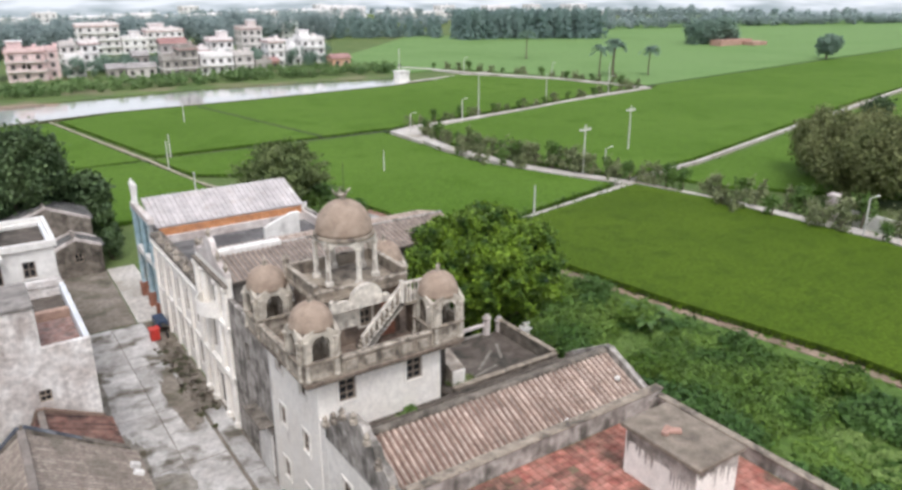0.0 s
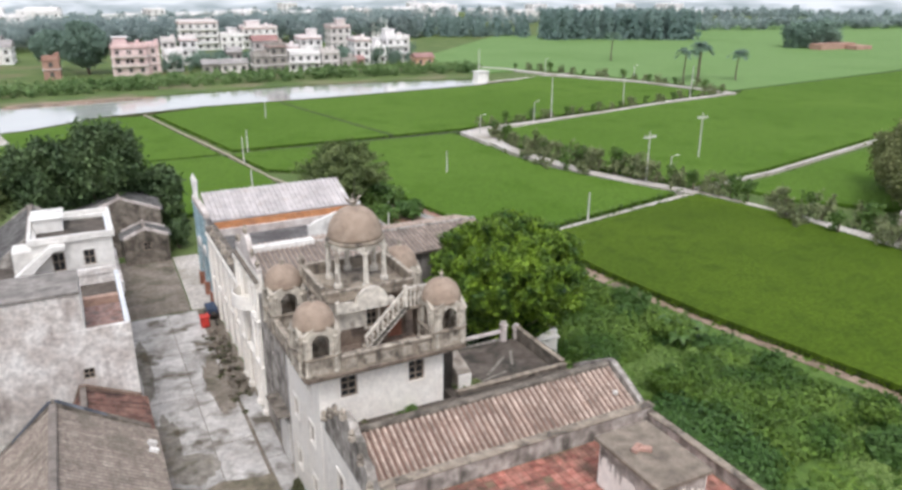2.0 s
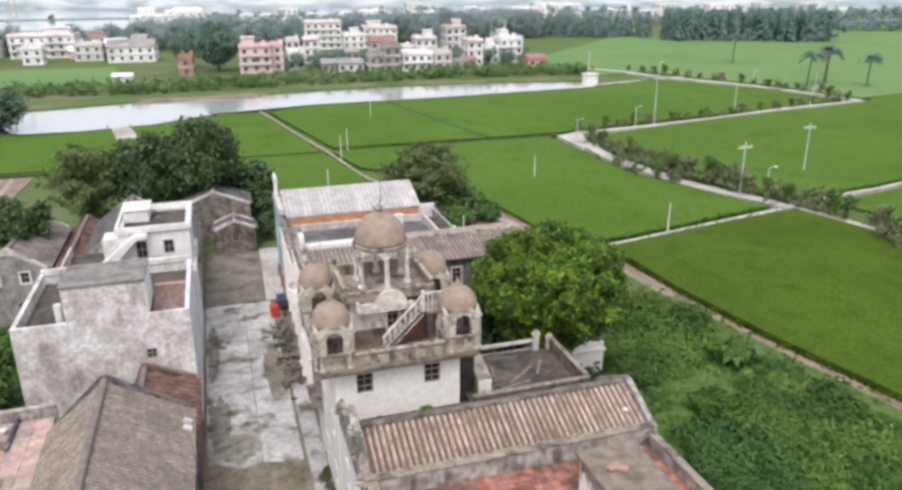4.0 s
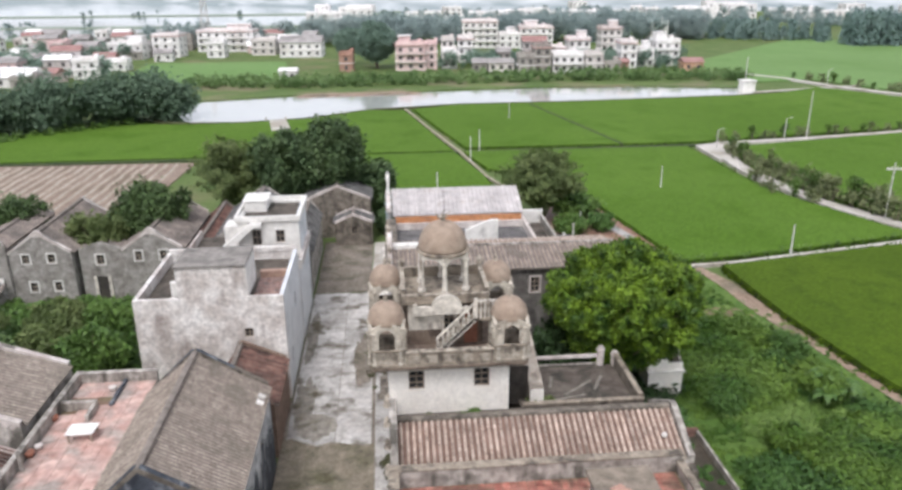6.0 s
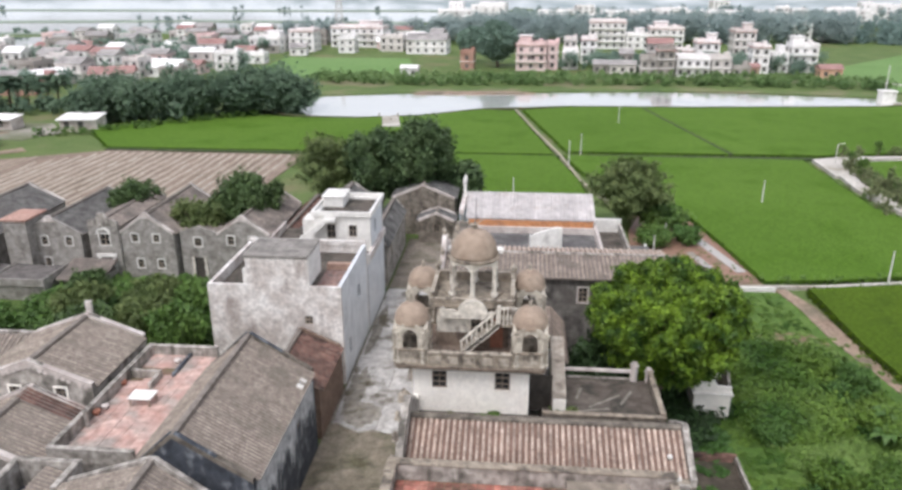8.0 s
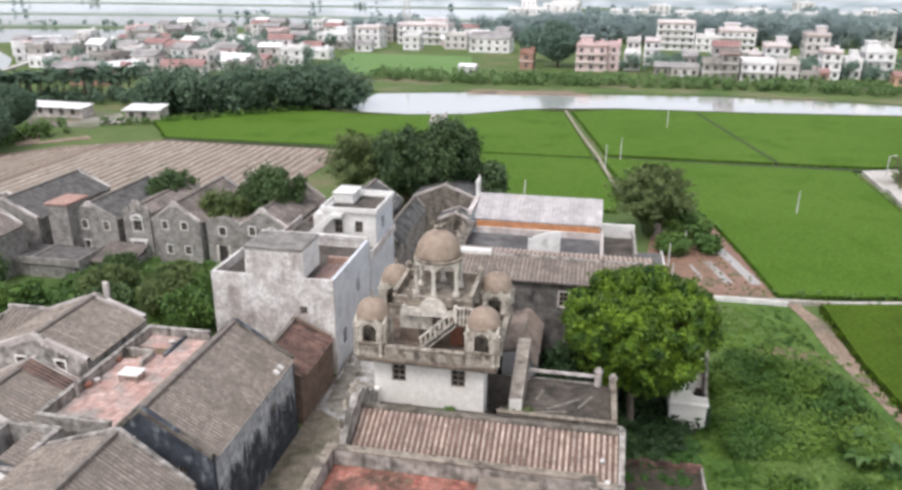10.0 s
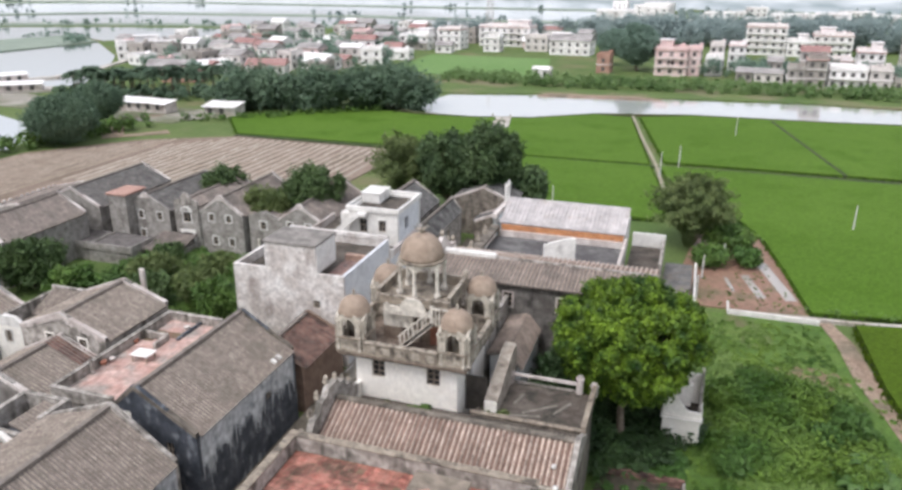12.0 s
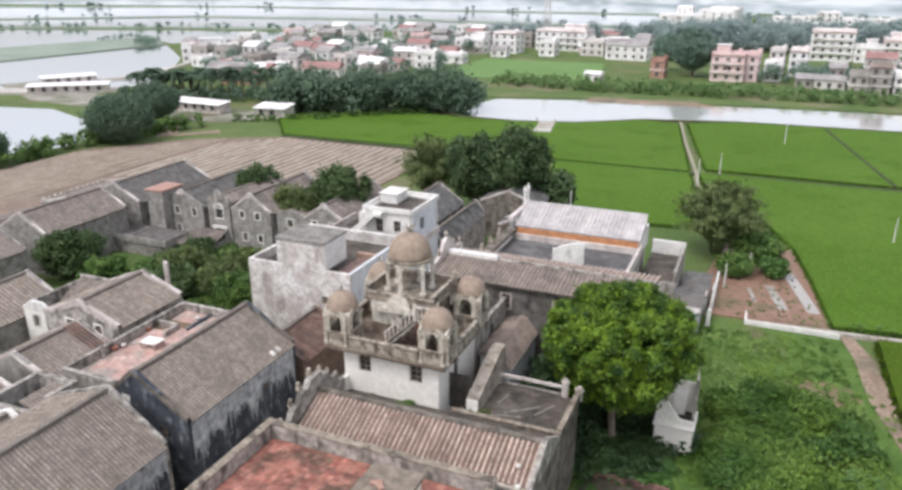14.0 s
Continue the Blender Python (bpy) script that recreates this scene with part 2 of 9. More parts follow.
# Same rice farther off, with distance haze put into the green.
PADDY_FAR = surface("rice_paddy_hazed", (0.138, 0.235, 0.078), (0.165, 0.262, 0.098), 0.02, stain=(0.128, 0.22, 0.07), stain_scale=0.02, grain=3, bump=0.5, spec=0.1)
DRYSOIL = surface("dry_ploughed_soil", (0.205, 0.152, 0.118), (0.265, 0.206, 0.165), 0.15, stain=(0.175, 0.135, 0.10), stain_scale=0.1, grain=3)
STRAW = surface("straw_mulch", (0.365, 0.31, 0.25), (0.45, 0.395, 0.33), 0.3, grain=4)
ROAD = surface("pale_concrete_road", (0.44, 0.41, 0.37), (0.54, 0.51, 0.47), 0.2, stain=(0.32, 0.29, 0.24), stain_scale=0.15, grain=3)
MUD = surface("wet_mud", (0.23, 0.135, 0.095), (0.29, 0.18, 0.13), 0.3, stain=(0.15, 0.12, 0.07), stain_scale=0.3, rough=0.6)
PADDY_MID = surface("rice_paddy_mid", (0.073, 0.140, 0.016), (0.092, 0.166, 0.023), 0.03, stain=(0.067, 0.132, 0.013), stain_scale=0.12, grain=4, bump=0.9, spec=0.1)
LEAF_BIG = leafy("mango_leaf", (0.019, 0.054, 0.008), (0.158, 0.252, 0.020), 1.0, 0.42)
# Very dark leaf: shade under the mango tree is put into its colour.
SHADE_LEAF = leafy("shade_tinted_leaf", (0.018, 0.040, 0.013), (0.04, 0.074, 0.024), 0.4)
LEAF_DARK = leafy("dark_leaf", (0.044, 0.078, 0.032), (0.086, 0.132, 0.050), 0.4)
LEAF_OLIVE = leafy("olive_leaf", (0.104, 0.145, 0.049), (0.181, 0.225, 0.084), 0.4, 0.3, 0.35)
# Paler, bluer green: haze over the distant belts is put into the leaf colour.
BELT_LEAF = leafy("hazed_belt_leaf", (0.105, 0.165, 0.108), (0.160, 0.232, 0.148), 0.2, 0.2, 0.4)
BANANA = surface("banana_leaf", (0.05, 0.105, 0.02), (0.085, 0.15, 0.036), 1.2, rough=0.5, bump=0, mottle=0.1)
DUSTY_LEAF = leafy("dusty_leaf", (0.115, 0.14, 0.06), (0.20, 0.225, 0.11), 0.35)
DRYWEED = leafy("dry_weed", (0.065, 0.066, 0.032), (0.11, 0.11, 0.055), 0.4)
LEAF_MID = leafy("mid_green_leaf", (0.058, 0.118, 0.024), (0.108, 0.18, 0.038), 0.3)
LEAF_WEED = leafy("weed_leaf", (0.040, 0.094, 0.012), (0.142, 0.228, 0.036), 0.2, 0.26)
LEAF_COURT = leafy("courtyard_leaf", (0.045, 0.08, 0.026), (0.085, 0.132, 0.045), 0.4)
LEAF_GRASS = leafy("pale_grass_blade", (0.105, 0.180, 0.036), (0.178, 0.262, 0.070), 0.3, 0.2)
LEAF_WEED_DARK = leafy("broad_weed_leaf", (0.040, 0.096, 0.019), (0.068, 0.134, 0.028), 0.25, 0.2)
# Distance haze is put into LEAF_FAR, WOOD_LEAF and LEAF_HAZE as paler, bluer colour.
LEAF_FAR = leafy("hazed_leaf", (0.190, 0.277, 0.223), (0.251, 0.346, 0.272), 0.03, 0.1, 0.45)
BANK_LEAF = leafy("bank_shrub_leaf", (0.128, 0.217, 0.075), (0.210, 0.307, 0.120), 0.1, 0.2, 0.4)
WOOD_LEAF = leafy("hazed_conifer_needles", (0.210, 0.304, 0.284), (0.276, 0.372, 0.336), 0.05, 0.08, 0.45)
ROAD_LEAF = leafy("olive_brown_leaf", (0.131, 0.157, 0.058), (0.240, 0.259, 0.115), 0.3, 0.3, 0.35)
LEAF_HAZE = leafy("hazed_pale_leaf", (0.301, 0.375, 0.367), (0.371, 0.445, 0.431), 0.02, 0.06, 0.45)
CREAM = surface("cream_weathered_plaster", (0.40, 0.36, 0.30), (0.55, 0.505, 0.43), 2.4, stain=(0.20, 0.17, 0.14), stain_scale=2.2, stain_at=(0.53, 0.7), streak=True)
BARK = surface("bark", (0.12, 0.095, 0.07), (0.20, 0.165, 0.13), 2.0, grain=10, bump=0.4)


def shiny(name, colour, rough, spec=0.5, alpha_glass=False):
    m = bpy.data.materials.new(name)
    m.use_nodes = True
    n, l = m.node_tree.nodes, m.node_tree.links
    b = n["Principled BSDF"]
    b.inputs["Base Color"].default_value = (*colour, 1)
    b.inputs["Roughness"].default_value = rough
    b.inputs["Specular IOR Level"].default_value = spec
    return m


GLASS = shiny("dark_window_glass", (0.03, 0.032, 0.034), 0.12)
# Greyer than GLASS, so that far windows show less contrast.
FAR_GLASS = shiny("greyer_window_glass", (0.085, 0.08, 0.078), 0.4)
PUDDLE = shiny("muddy_puddle", (0.38, 0.345, 0.31), 0.1, 1.0)
# The white sky's reflection is partly put into this pale base colour.
WATER = shiny("river_water", (0.78, 0.78, 0.76), 0.08, 1.0)
WATER.node_tree.nodes["Principled BSDF"].inputs["Metallic"].default_value = 0.55
wnodes, wlinks = WATER.node_tree.nodes, WATER.node_tree.links
wtex, wbump = wnodes.new("ShaderNodeTexNoise"), wnodes.new("ShaderNodeBump")
wgeo = wnodes.new("ShaderNodeNewGeometry")
wtex.inputs["Scale"].default_value, wtex.inputs["Detail"].default_value = 0.6, 3
wbump.inputs["Strength"].default_value, wbump.inputs["Distance"].default_value = 0.12, 0.1
wlinks.new(wgeo.outputs["Position"], wtex.inputs["Vector"])
wlinks.new(wtex.outputs["Fac"], wbump.inputs["Height"])
wlinks.new(wbump.outputs[0], wnodes["Principled BSDF"].inputs["Normal"])


PONDWATER = WATER.copy()
PONDWATER.name = "pond_water"
PONDWATER.node_tree.nodes["Principled BSDF"].inputs["Metallic"].default_value = 1.0
PONDWATER.node_tree.nodes["Principled BSDF"].inputs["Base Color"].default_value = (0.98, 0.98, 0.97, 1)

# Emission with haze painted in: tones grow paler with height and noise.
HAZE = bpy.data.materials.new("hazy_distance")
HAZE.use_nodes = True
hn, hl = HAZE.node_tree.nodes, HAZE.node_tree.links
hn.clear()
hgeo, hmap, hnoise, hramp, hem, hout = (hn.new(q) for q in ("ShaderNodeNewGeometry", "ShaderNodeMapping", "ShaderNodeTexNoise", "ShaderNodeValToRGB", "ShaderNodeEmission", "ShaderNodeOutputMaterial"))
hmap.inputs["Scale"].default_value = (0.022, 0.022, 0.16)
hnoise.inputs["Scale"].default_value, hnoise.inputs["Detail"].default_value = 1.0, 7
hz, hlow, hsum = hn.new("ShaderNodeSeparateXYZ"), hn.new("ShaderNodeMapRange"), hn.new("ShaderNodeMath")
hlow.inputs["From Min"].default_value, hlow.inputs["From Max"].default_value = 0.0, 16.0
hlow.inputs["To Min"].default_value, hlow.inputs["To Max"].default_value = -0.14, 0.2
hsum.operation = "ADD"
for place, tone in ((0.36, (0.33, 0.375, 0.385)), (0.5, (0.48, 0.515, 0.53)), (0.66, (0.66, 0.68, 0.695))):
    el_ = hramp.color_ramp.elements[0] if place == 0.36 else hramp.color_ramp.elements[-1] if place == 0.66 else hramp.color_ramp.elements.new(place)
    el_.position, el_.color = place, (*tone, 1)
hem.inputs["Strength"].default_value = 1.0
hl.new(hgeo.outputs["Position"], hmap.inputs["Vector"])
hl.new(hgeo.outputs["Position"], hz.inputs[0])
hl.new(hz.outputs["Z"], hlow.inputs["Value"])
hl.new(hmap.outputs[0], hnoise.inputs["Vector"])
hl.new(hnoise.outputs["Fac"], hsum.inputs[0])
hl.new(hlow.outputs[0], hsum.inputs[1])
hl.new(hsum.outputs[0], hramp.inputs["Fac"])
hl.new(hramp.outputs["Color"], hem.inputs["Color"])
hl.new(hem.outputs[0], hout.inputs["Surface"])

# ---- building helpers ----
PLACE = {}


def thing(name, x, y, z=0.0, label="", category="", group="", kind=""):
    """An Empty at a thing's base; its parts are given in world metres."""
    ob = new(name)
    ob.location = (x, y, z)
    ob.empty_display_size = 0.3
    PLACE[ob] = Matrix.Translation((x, y, z))
    return tagged(ob, label, category, group, kind)


def mesh_of(name, bm):
    me = bpy.data.meshes.new(name)
    bm.normal_update()
    bm.to_mesh(me)
    bm.free()
    return me


def put(name, me, mat, parent=None, label="", m=None):
    ob = new(name, me)
    if mat and not me.materials:
        me.materials.append(mat)
    m = m or Matrix.Identity(4)
    if parent:
        ob.parent = parent
        ob.matrix_parent_inverse = PLACE[parent].inverted()
    ob.matrix_basis = m
    PLACE[ob] = m
    if label:
        ob["label"] = label
    return ob


def part(name, bm, mat, parent, label="", m=None):
    return put(name, mesh_of(name, bm), mat, parent, label, m)


def structure(name, bm, mat, label, category, kind="structure"):
    return tagged(put(name, mesh_of(name, bm), mat), label, category, "", kind)


def faces(bm, vs, fs):
    vv = [bm.verts.new(v) for v in vs]
    for f in fs:
        bm.faces.new([vv[i] for i in f])
    return vv


def box(bm, x0, x1, y0, y1, z0, z1):
    faces(bm, [(x, y, z) for z in (z0, z1) for y in (y0, y1) for x in (x0, x1)],
          [(0, 2, 3, 1), (4, 5, 7, 6), (0, 1, 5, 4), (1, 3, 7, 5), (3, 2, 6, 7), (2, 0, 4, 6)])
    return bm


def obox(bm, w, a0, a1, d0, d1, z0, z1):
    """A box on a wall's own axes: a along it, d outward from its face."""
    o, u, n = w
    pts = [(o[0] + u[0] * a + n[0] * d, o[1] + u[1] * a + n[1] * d, z) for z in (z0, z1) for d in (d0, d1) for a in (a0, a1)]
    faces(bm, pts, [(0, 2, 3, 1), (4, 5, 7, 6), (0, 1, 5, 4), (1, 3, 7, 5), (3, 2, 6, 7), (2, 0, 4, 6)])
    return bm


def worn(bm, width=0.03, seed=0):
    """Soft, slightly uneven edges."""
    bmesh.ops.bevel(bm, geom=list(bm.edges), offset=width, segments=1, affect="EDGES", clamp_overlap=True)
    return bm


def prism(bm, poly, z0, z1):
    """A polygon of (x, y) raised from z0 to z1."""
    n = len(poly)
    vs = [bm.verts.new((x, y, z0)) for x, y in poly] + [bm.verts.new((x, y, z1)) for x, y in poly]
    bm.faces.new(vs[:n][::-1])
    bm.faces.new(vs[n:])
    for i in range(n):
        j = (i + 1) % n
        bm.faces.new((vs[i], vs[j], vs[n + j], vs[n + i]))
    return bm


def oprism(bm, w, poly, d0, d1):
    """A polygon of (a, z) on a wall's axes, from depth d0 to d1."""
    o, u, n = w
    k = len(poly)
    vs = [bm.verts.new((o[0] + u[0] * a + n[0] * d, o[1] + u[1] * a + n[1] * d, z)) for d in (d0, d1) for a, z in poly]
    bm.faces.new(vs[:k])
    bm.faces.new(vs[k:][::-1])
    for i in range(k):
        j = (i + 1) % k
        bm.faces.new((vs[j], vs[i], vs[k + i], vs[k + j]))
    bmesh.ops.recalc_face_normals(bm, faces=list(bm.faces))
    return bm


def lathe(bm, cx, cy, profile, seg=16, turn=0.0):
    """A turned solid from (radius, z) pairs, bottom to top."""
    rings = []
    for r, z in profile:
        if r < 1e-4:
            rings.append([bm.verts.new((cx, cy, z))])
        else:
            rings.append([bm.verts.new((cx + r * math.cos(turn + 2 * math.pi * i / seg), cy + r * math.sin(turn + 2 * math.pi * i / seg), z)) for i in range(seg)])
    if len(rings[0]) > 1:
        bm.faces.new(rings[0][::-1])
    for a, b in zip(rings, rings[1:]):
        for i in range(seg):
            j = (i + 1) % seg
            if len(b) == 1:
                bm.faces.new((a[i], a[j], b[0]))
            elif len(a) == 1:
                bm.faces.new((a[0], b[j], b[i]))
            else:
                bm.faces.new((a[i], a[j], b[j], b[i]))
    if len(rings[-1]) > 1:
        bm.faces.new(rings[-1])
    return bm


def smooth(ob):
    for p in ob.data.polygons:
        p.use_smooth = True
    return ob


def wall(bm, w, length, z0, z1, holes=(), thick=0.3, d=0.0, a=0.0):
    """A wall panel in one piece, with rectangular openings (a0, a1, z0, z1) right through it; it starts a metres along the wall."""
    o, u, n = w
    xs = sorted({a, a + length, *(v for h in holes for v in h[:2])})
    zs = sorted({z0, z1, *(v for h in holes for v in h[2:])})
    solid = {(i, j): not any(h[0] < (xs[i] + xs[i + 1]) / 2 < h[1] and h[2] < (zs[j] + zs[j + 1]) / 2 < h[3] for h in holes)
             for i in range(len(xs) - 1) for j in range(len(zs) - 1)}
    made = {}

    def vert(i, j, k):
        if (i, j, k) not in made:
            q = d - thick * k
            made[i, j, k] = bm.verts.new((o[0] + u[0] * xs[i] + n[0] * q, o[1] + u[1] * xs[i] + n[1] * q, zs[j]))
        return made[i, j, k]

    new_faces = []
    for (i, j), full in solid.items():
        if not full:
            continue
        c = [(i, j), (i + 1, j), (i + 1, j + 1), (i, j + 1)]
        new_faces.append(bm.faces.new([vert(*q, 0) for q in c]))
        new_faces.append(bm.faces.new([vert(*q, 1) for q in c[::-1]]))
        for (di, dj), (p, q) in zip(((0, -1), (1, 0), (0, 1), (-1, 0)), zip(c, c[1:] + c[:1])):
            if not solid.get((i + di, j + dj), False):
                new_faces.append(bm.faces.new((vert(*q, 0), vert(*p, 0), vert(*p, 1), vert(*q, 1))))
    bmesh.ops.recalc_face_normals(bm, faces=new_faces)
    return bm


def window(parent, w, a0, a1, z0, z1, bars=(2, 3), frame_mat=None, surround=None, label="", sill=True, name="window"):
    """A window set in an opening: frame and glazing bars, a pane, and a raised surround with a sill."""
    t, k = 0.075, 0.03
    da, dz = (a1 - a0) / bars[0], (z1 - z0) / bars[1]
    panes = [(a0 + i * da + (t if i == 0 else k), a0 + (i + 1) * da - (t if i == bars[0] - 1 else k),
              z0 + j * dz + (t if j == 0 else k), z0 + (j + 1) * dz - (t if j == bars[1] - 1 else k)) for i in range(bars[0]) for j in range(bars[1])]
    bm = wall(bmesh.new(), w, a1 - a0, z0, z1, panes, 0.07, -0.09, a0)
    ob = part(name, bm, frame_mat or WOOD, parent, label)
    part("pane", obox(bmesh.new(), w, a0 + 0.02, a1 - 0.02, -0.2, -0.17, z0 + 0.02, z1 - 0.02), GLASS, ob)
    if surround:
        e = 0.13
        bm = wall(bmesh.new(), w, a1 - a0 + 2 * e, z0 - (0.1 if sill else 0.0), z1 + e, [(a0, a1, z0, z1)], 0.05, 0.054, a0 - e)
        part("window_surround", bm, surround, ob)
    return ob


def door(parent, w, a0, a1, z0, z1, mat=None, label=""):
    bm = bmesh.new()
    obox(bm, w, a0, a1, -0.22, -0.17, z0, z1)
    leaves = []
    for i in range(2):
        for j in range(3):
            p, q = a0 + (a1 - a0) * (i + 0.12) / 2, a0 + (a1 - a0) * (i + 0.88) / 2
            r, s = z0 + (z1 - z0) * (j + 0.1) / 3, z0 + (z1 - z0) * (j + 0.9) / 3
            leaves.append(obox(bmesh.new(), w, p, q, -0.17, -0.15, r, s))
    ob = part("door", bm, mat or DARKIN, parent, label)
    for b in leaves:
        part("door_panel", b, mat or DARKIN, ob)
    return ob


ROWMESH = {}


def tile_row_mesh(length, width, mat, rise=0.55):
    """One barrel row along +y, each tile lapping the one below."""
    key = (round(length, 2), round(width, 3), mat.name)
    if key not in ROWMESH:
        bm = bmesh.new()
        n = max(3, min(11, round(length / 0.42)))
        step = length / n
        for i in range(n):
            rings = []
            for y, k in ((i * step, 1.0), ((i + 1) * step + 0.02, 0.86)):
                rings.append([bm.verts.new((-math.cos(math.pi * q / 3) * width / 2 * k, y, math.sin(math.pi * q / 3) * width * rise * k + (0.012 if k == 1 else 0))) for q in range(4)])
            for q in range(3):
                bm.faces.new((rings[0][q], rings[0][q + 1], rings[1][q + 1], rings[1][q]))
            bm.faces.new(rings[0])
        bmesh.ops.recalc_face_normals(bm, faces=list(bm.faces))
        ROWMESH[key] = mesh_of("roof_rib", bm)
    return ROWMESH[key]


def tiled_slope(parent, p0, p1, q0, pitch=0.36, row=TILE, pan=TILE_PAN, over=0.0, joined=False, cover=0.6):
    """A tiled roof slope: p0 to p1 is the eave, q0 the ridge's end above p0. A pan slab with a barrel row at every pitch."""
    p0, p1, q0 = Vector(p0), Vector(p1), Vector(q0)
    across, up = (p1 - p0), (q0 - p0)
    length, width = up.length, across.length
    ax, uy = across.normalized(), up.normalized()
    nz = ax.cross(uy)
    if nz.z < 0:
        p0, ax = p1, -ax
        nz = ax.cross(uy)
    m = Matrix(((ax.x, uy.x, nz.x, p0.x), (ax.y, uy.y, nz.y, p0.y), (ax.z, uy.z, nz.z, p0.z), (0, 0, 0, 1)))
    part("roof_slab", box(bmesh.new(), -over, width + over, -0.12, length, -0.12, 0), pan, parent, "", m)
    n = max(2, round(width / pitch))
    step = width / n
    if joined:
        bm = bmesh.new()
        for i in range(n):
            x = (i + 0.5) * step
            h = step * 0.3
            faces(bm, [(x - h, -0.14, 0), (x - h * 0.5, -0.14, h * 0.9), (x + h * 0.5, -0.14, h * 0.9), (x + h, -0.14, 0),
                       (x - h, length, 0), (x - h * 0.5, length, h * 0.9), (x + h * 0.5, length, h * 0.9), (x + h, length, 0)],
                  [(0, 1, 5, 4), (1, 2, 6, 5), (2, 3, 7, 6), (3, 2, 1, 0)])
        ob = part("ribbed_tiling", bm, row, parent, "", m)
        tagged(ob, kind="stuff")
        return
    me = tile_row_mesh(length + 0.14, step * cover, row, 0.4 if row == GTILE else 0.55)
    for i in range(n):
        put("roof_rib", me, row, parent, "", m @ Matrix.Translation(((i + 0.5) * step, -0.14, 0.004)))


RNG = np.random.default_rng(7)


def quads_mesh(name, centres, normals, sizes, mat, stretch=1.6, rng=None):
    """Leaves: one bent-free quad each, from arrays of centres, facing directions and sizes."""
    rng = rng or RNG
    n = len(centres)
    normals = normals / np.maximum(np.linalg.norm(normals, axis=1, keepdims=True), 1e-6)
    t = np.cross(normals, rng.normal(size=(n, 3)))
    t /= np.maximum(np.linalg.norm(t, axis=1, keepdims=True), 1e-6)
    b = np.cross(normals, t)
    s = np.asarray(sizes).reshape(-1, 1)
    t, b = t * s * stretch * 0.5, b * s * 0.5
    v = np.empty((n, 4, 3))
    v[:, 0], v[:, 1], v[:, 2], v[:, 3] = centres - t, centres + b, centres + t, centres - b
    me = bpy.data.meshes.new(name)
    me.vertices.add(4 * n)
    me.vertices.foreach_set("co", v.ravel())
    me.loops.add(4 * n)
    me.loops.foreach_set("vertex_index", np.arange(4 * n, dtype=np.int32))
    me.polygons.add(n)
    me.polygons.foreach_set("loop_start", np.arange(0, 4 * n, 4, dtype=np.int32))
    me.update(calc_edges=True)
    me.validate()
    me.materials.append(mat)
    return me


def crown_points(rng, blobs, per, inside=0.4, fuzz=1.0):
    """Leaf places on the shells of overlapping clumps (x, y, z, rx, rz)."""
    cs, ns = [], []
    for x, y, z, rx, rz in blobs:
        k = int(per * rx * rx)
        d = rng.normal(size=(k, 3))
        d /= np.linalg.norm(d, axis=1, keepdims=True)
        r = 1 - inside * rng.random(k) ** 1.3 + 0.2 * fuzz * rng.normal(size=k)
        cs.append(np.c_[x + d[:, 0] * rx * r, y + d[:, 1] * rx * r, z + d[:, 2] * rz * r])
        ns.append(d + 0.8 * fuzz * rng.normal(size=(k, 3)) + (0, 0, 0.45))
    return np.concatenate(cs), np.concatenate(ns)


def limb(bm, p, q, r0, r1, seg=7, bend=0.0):
    p, q = Vector(p), Vector(q)
    ax = (q - p).normalized()
    s = ax.cross(Vector((0.3, 0.9, 0.2))).normalized()
    t = ax.cross(s)
    rings = []
    for k in range(4):
        f = k / 3
        c = p.lerp(q, f) + s * bend * math.sin(f * math.pi)
        r = r0 + (r1 - r0) * f
        rings.append([bm.verts.new(c + (s * math.cos(2 * math.pi * i / seg) + t * math.sin(2 * math.pi * i / seg)) * r) for i in range(seg)])
    for a, b in zip(rings, rings[1:]):
        for i in range(seg):
            j = (i + 1) % seg
            bm.faces.new((a[i], a[j], b[j], b[i]))
    bm.faces.new(rings[-1])


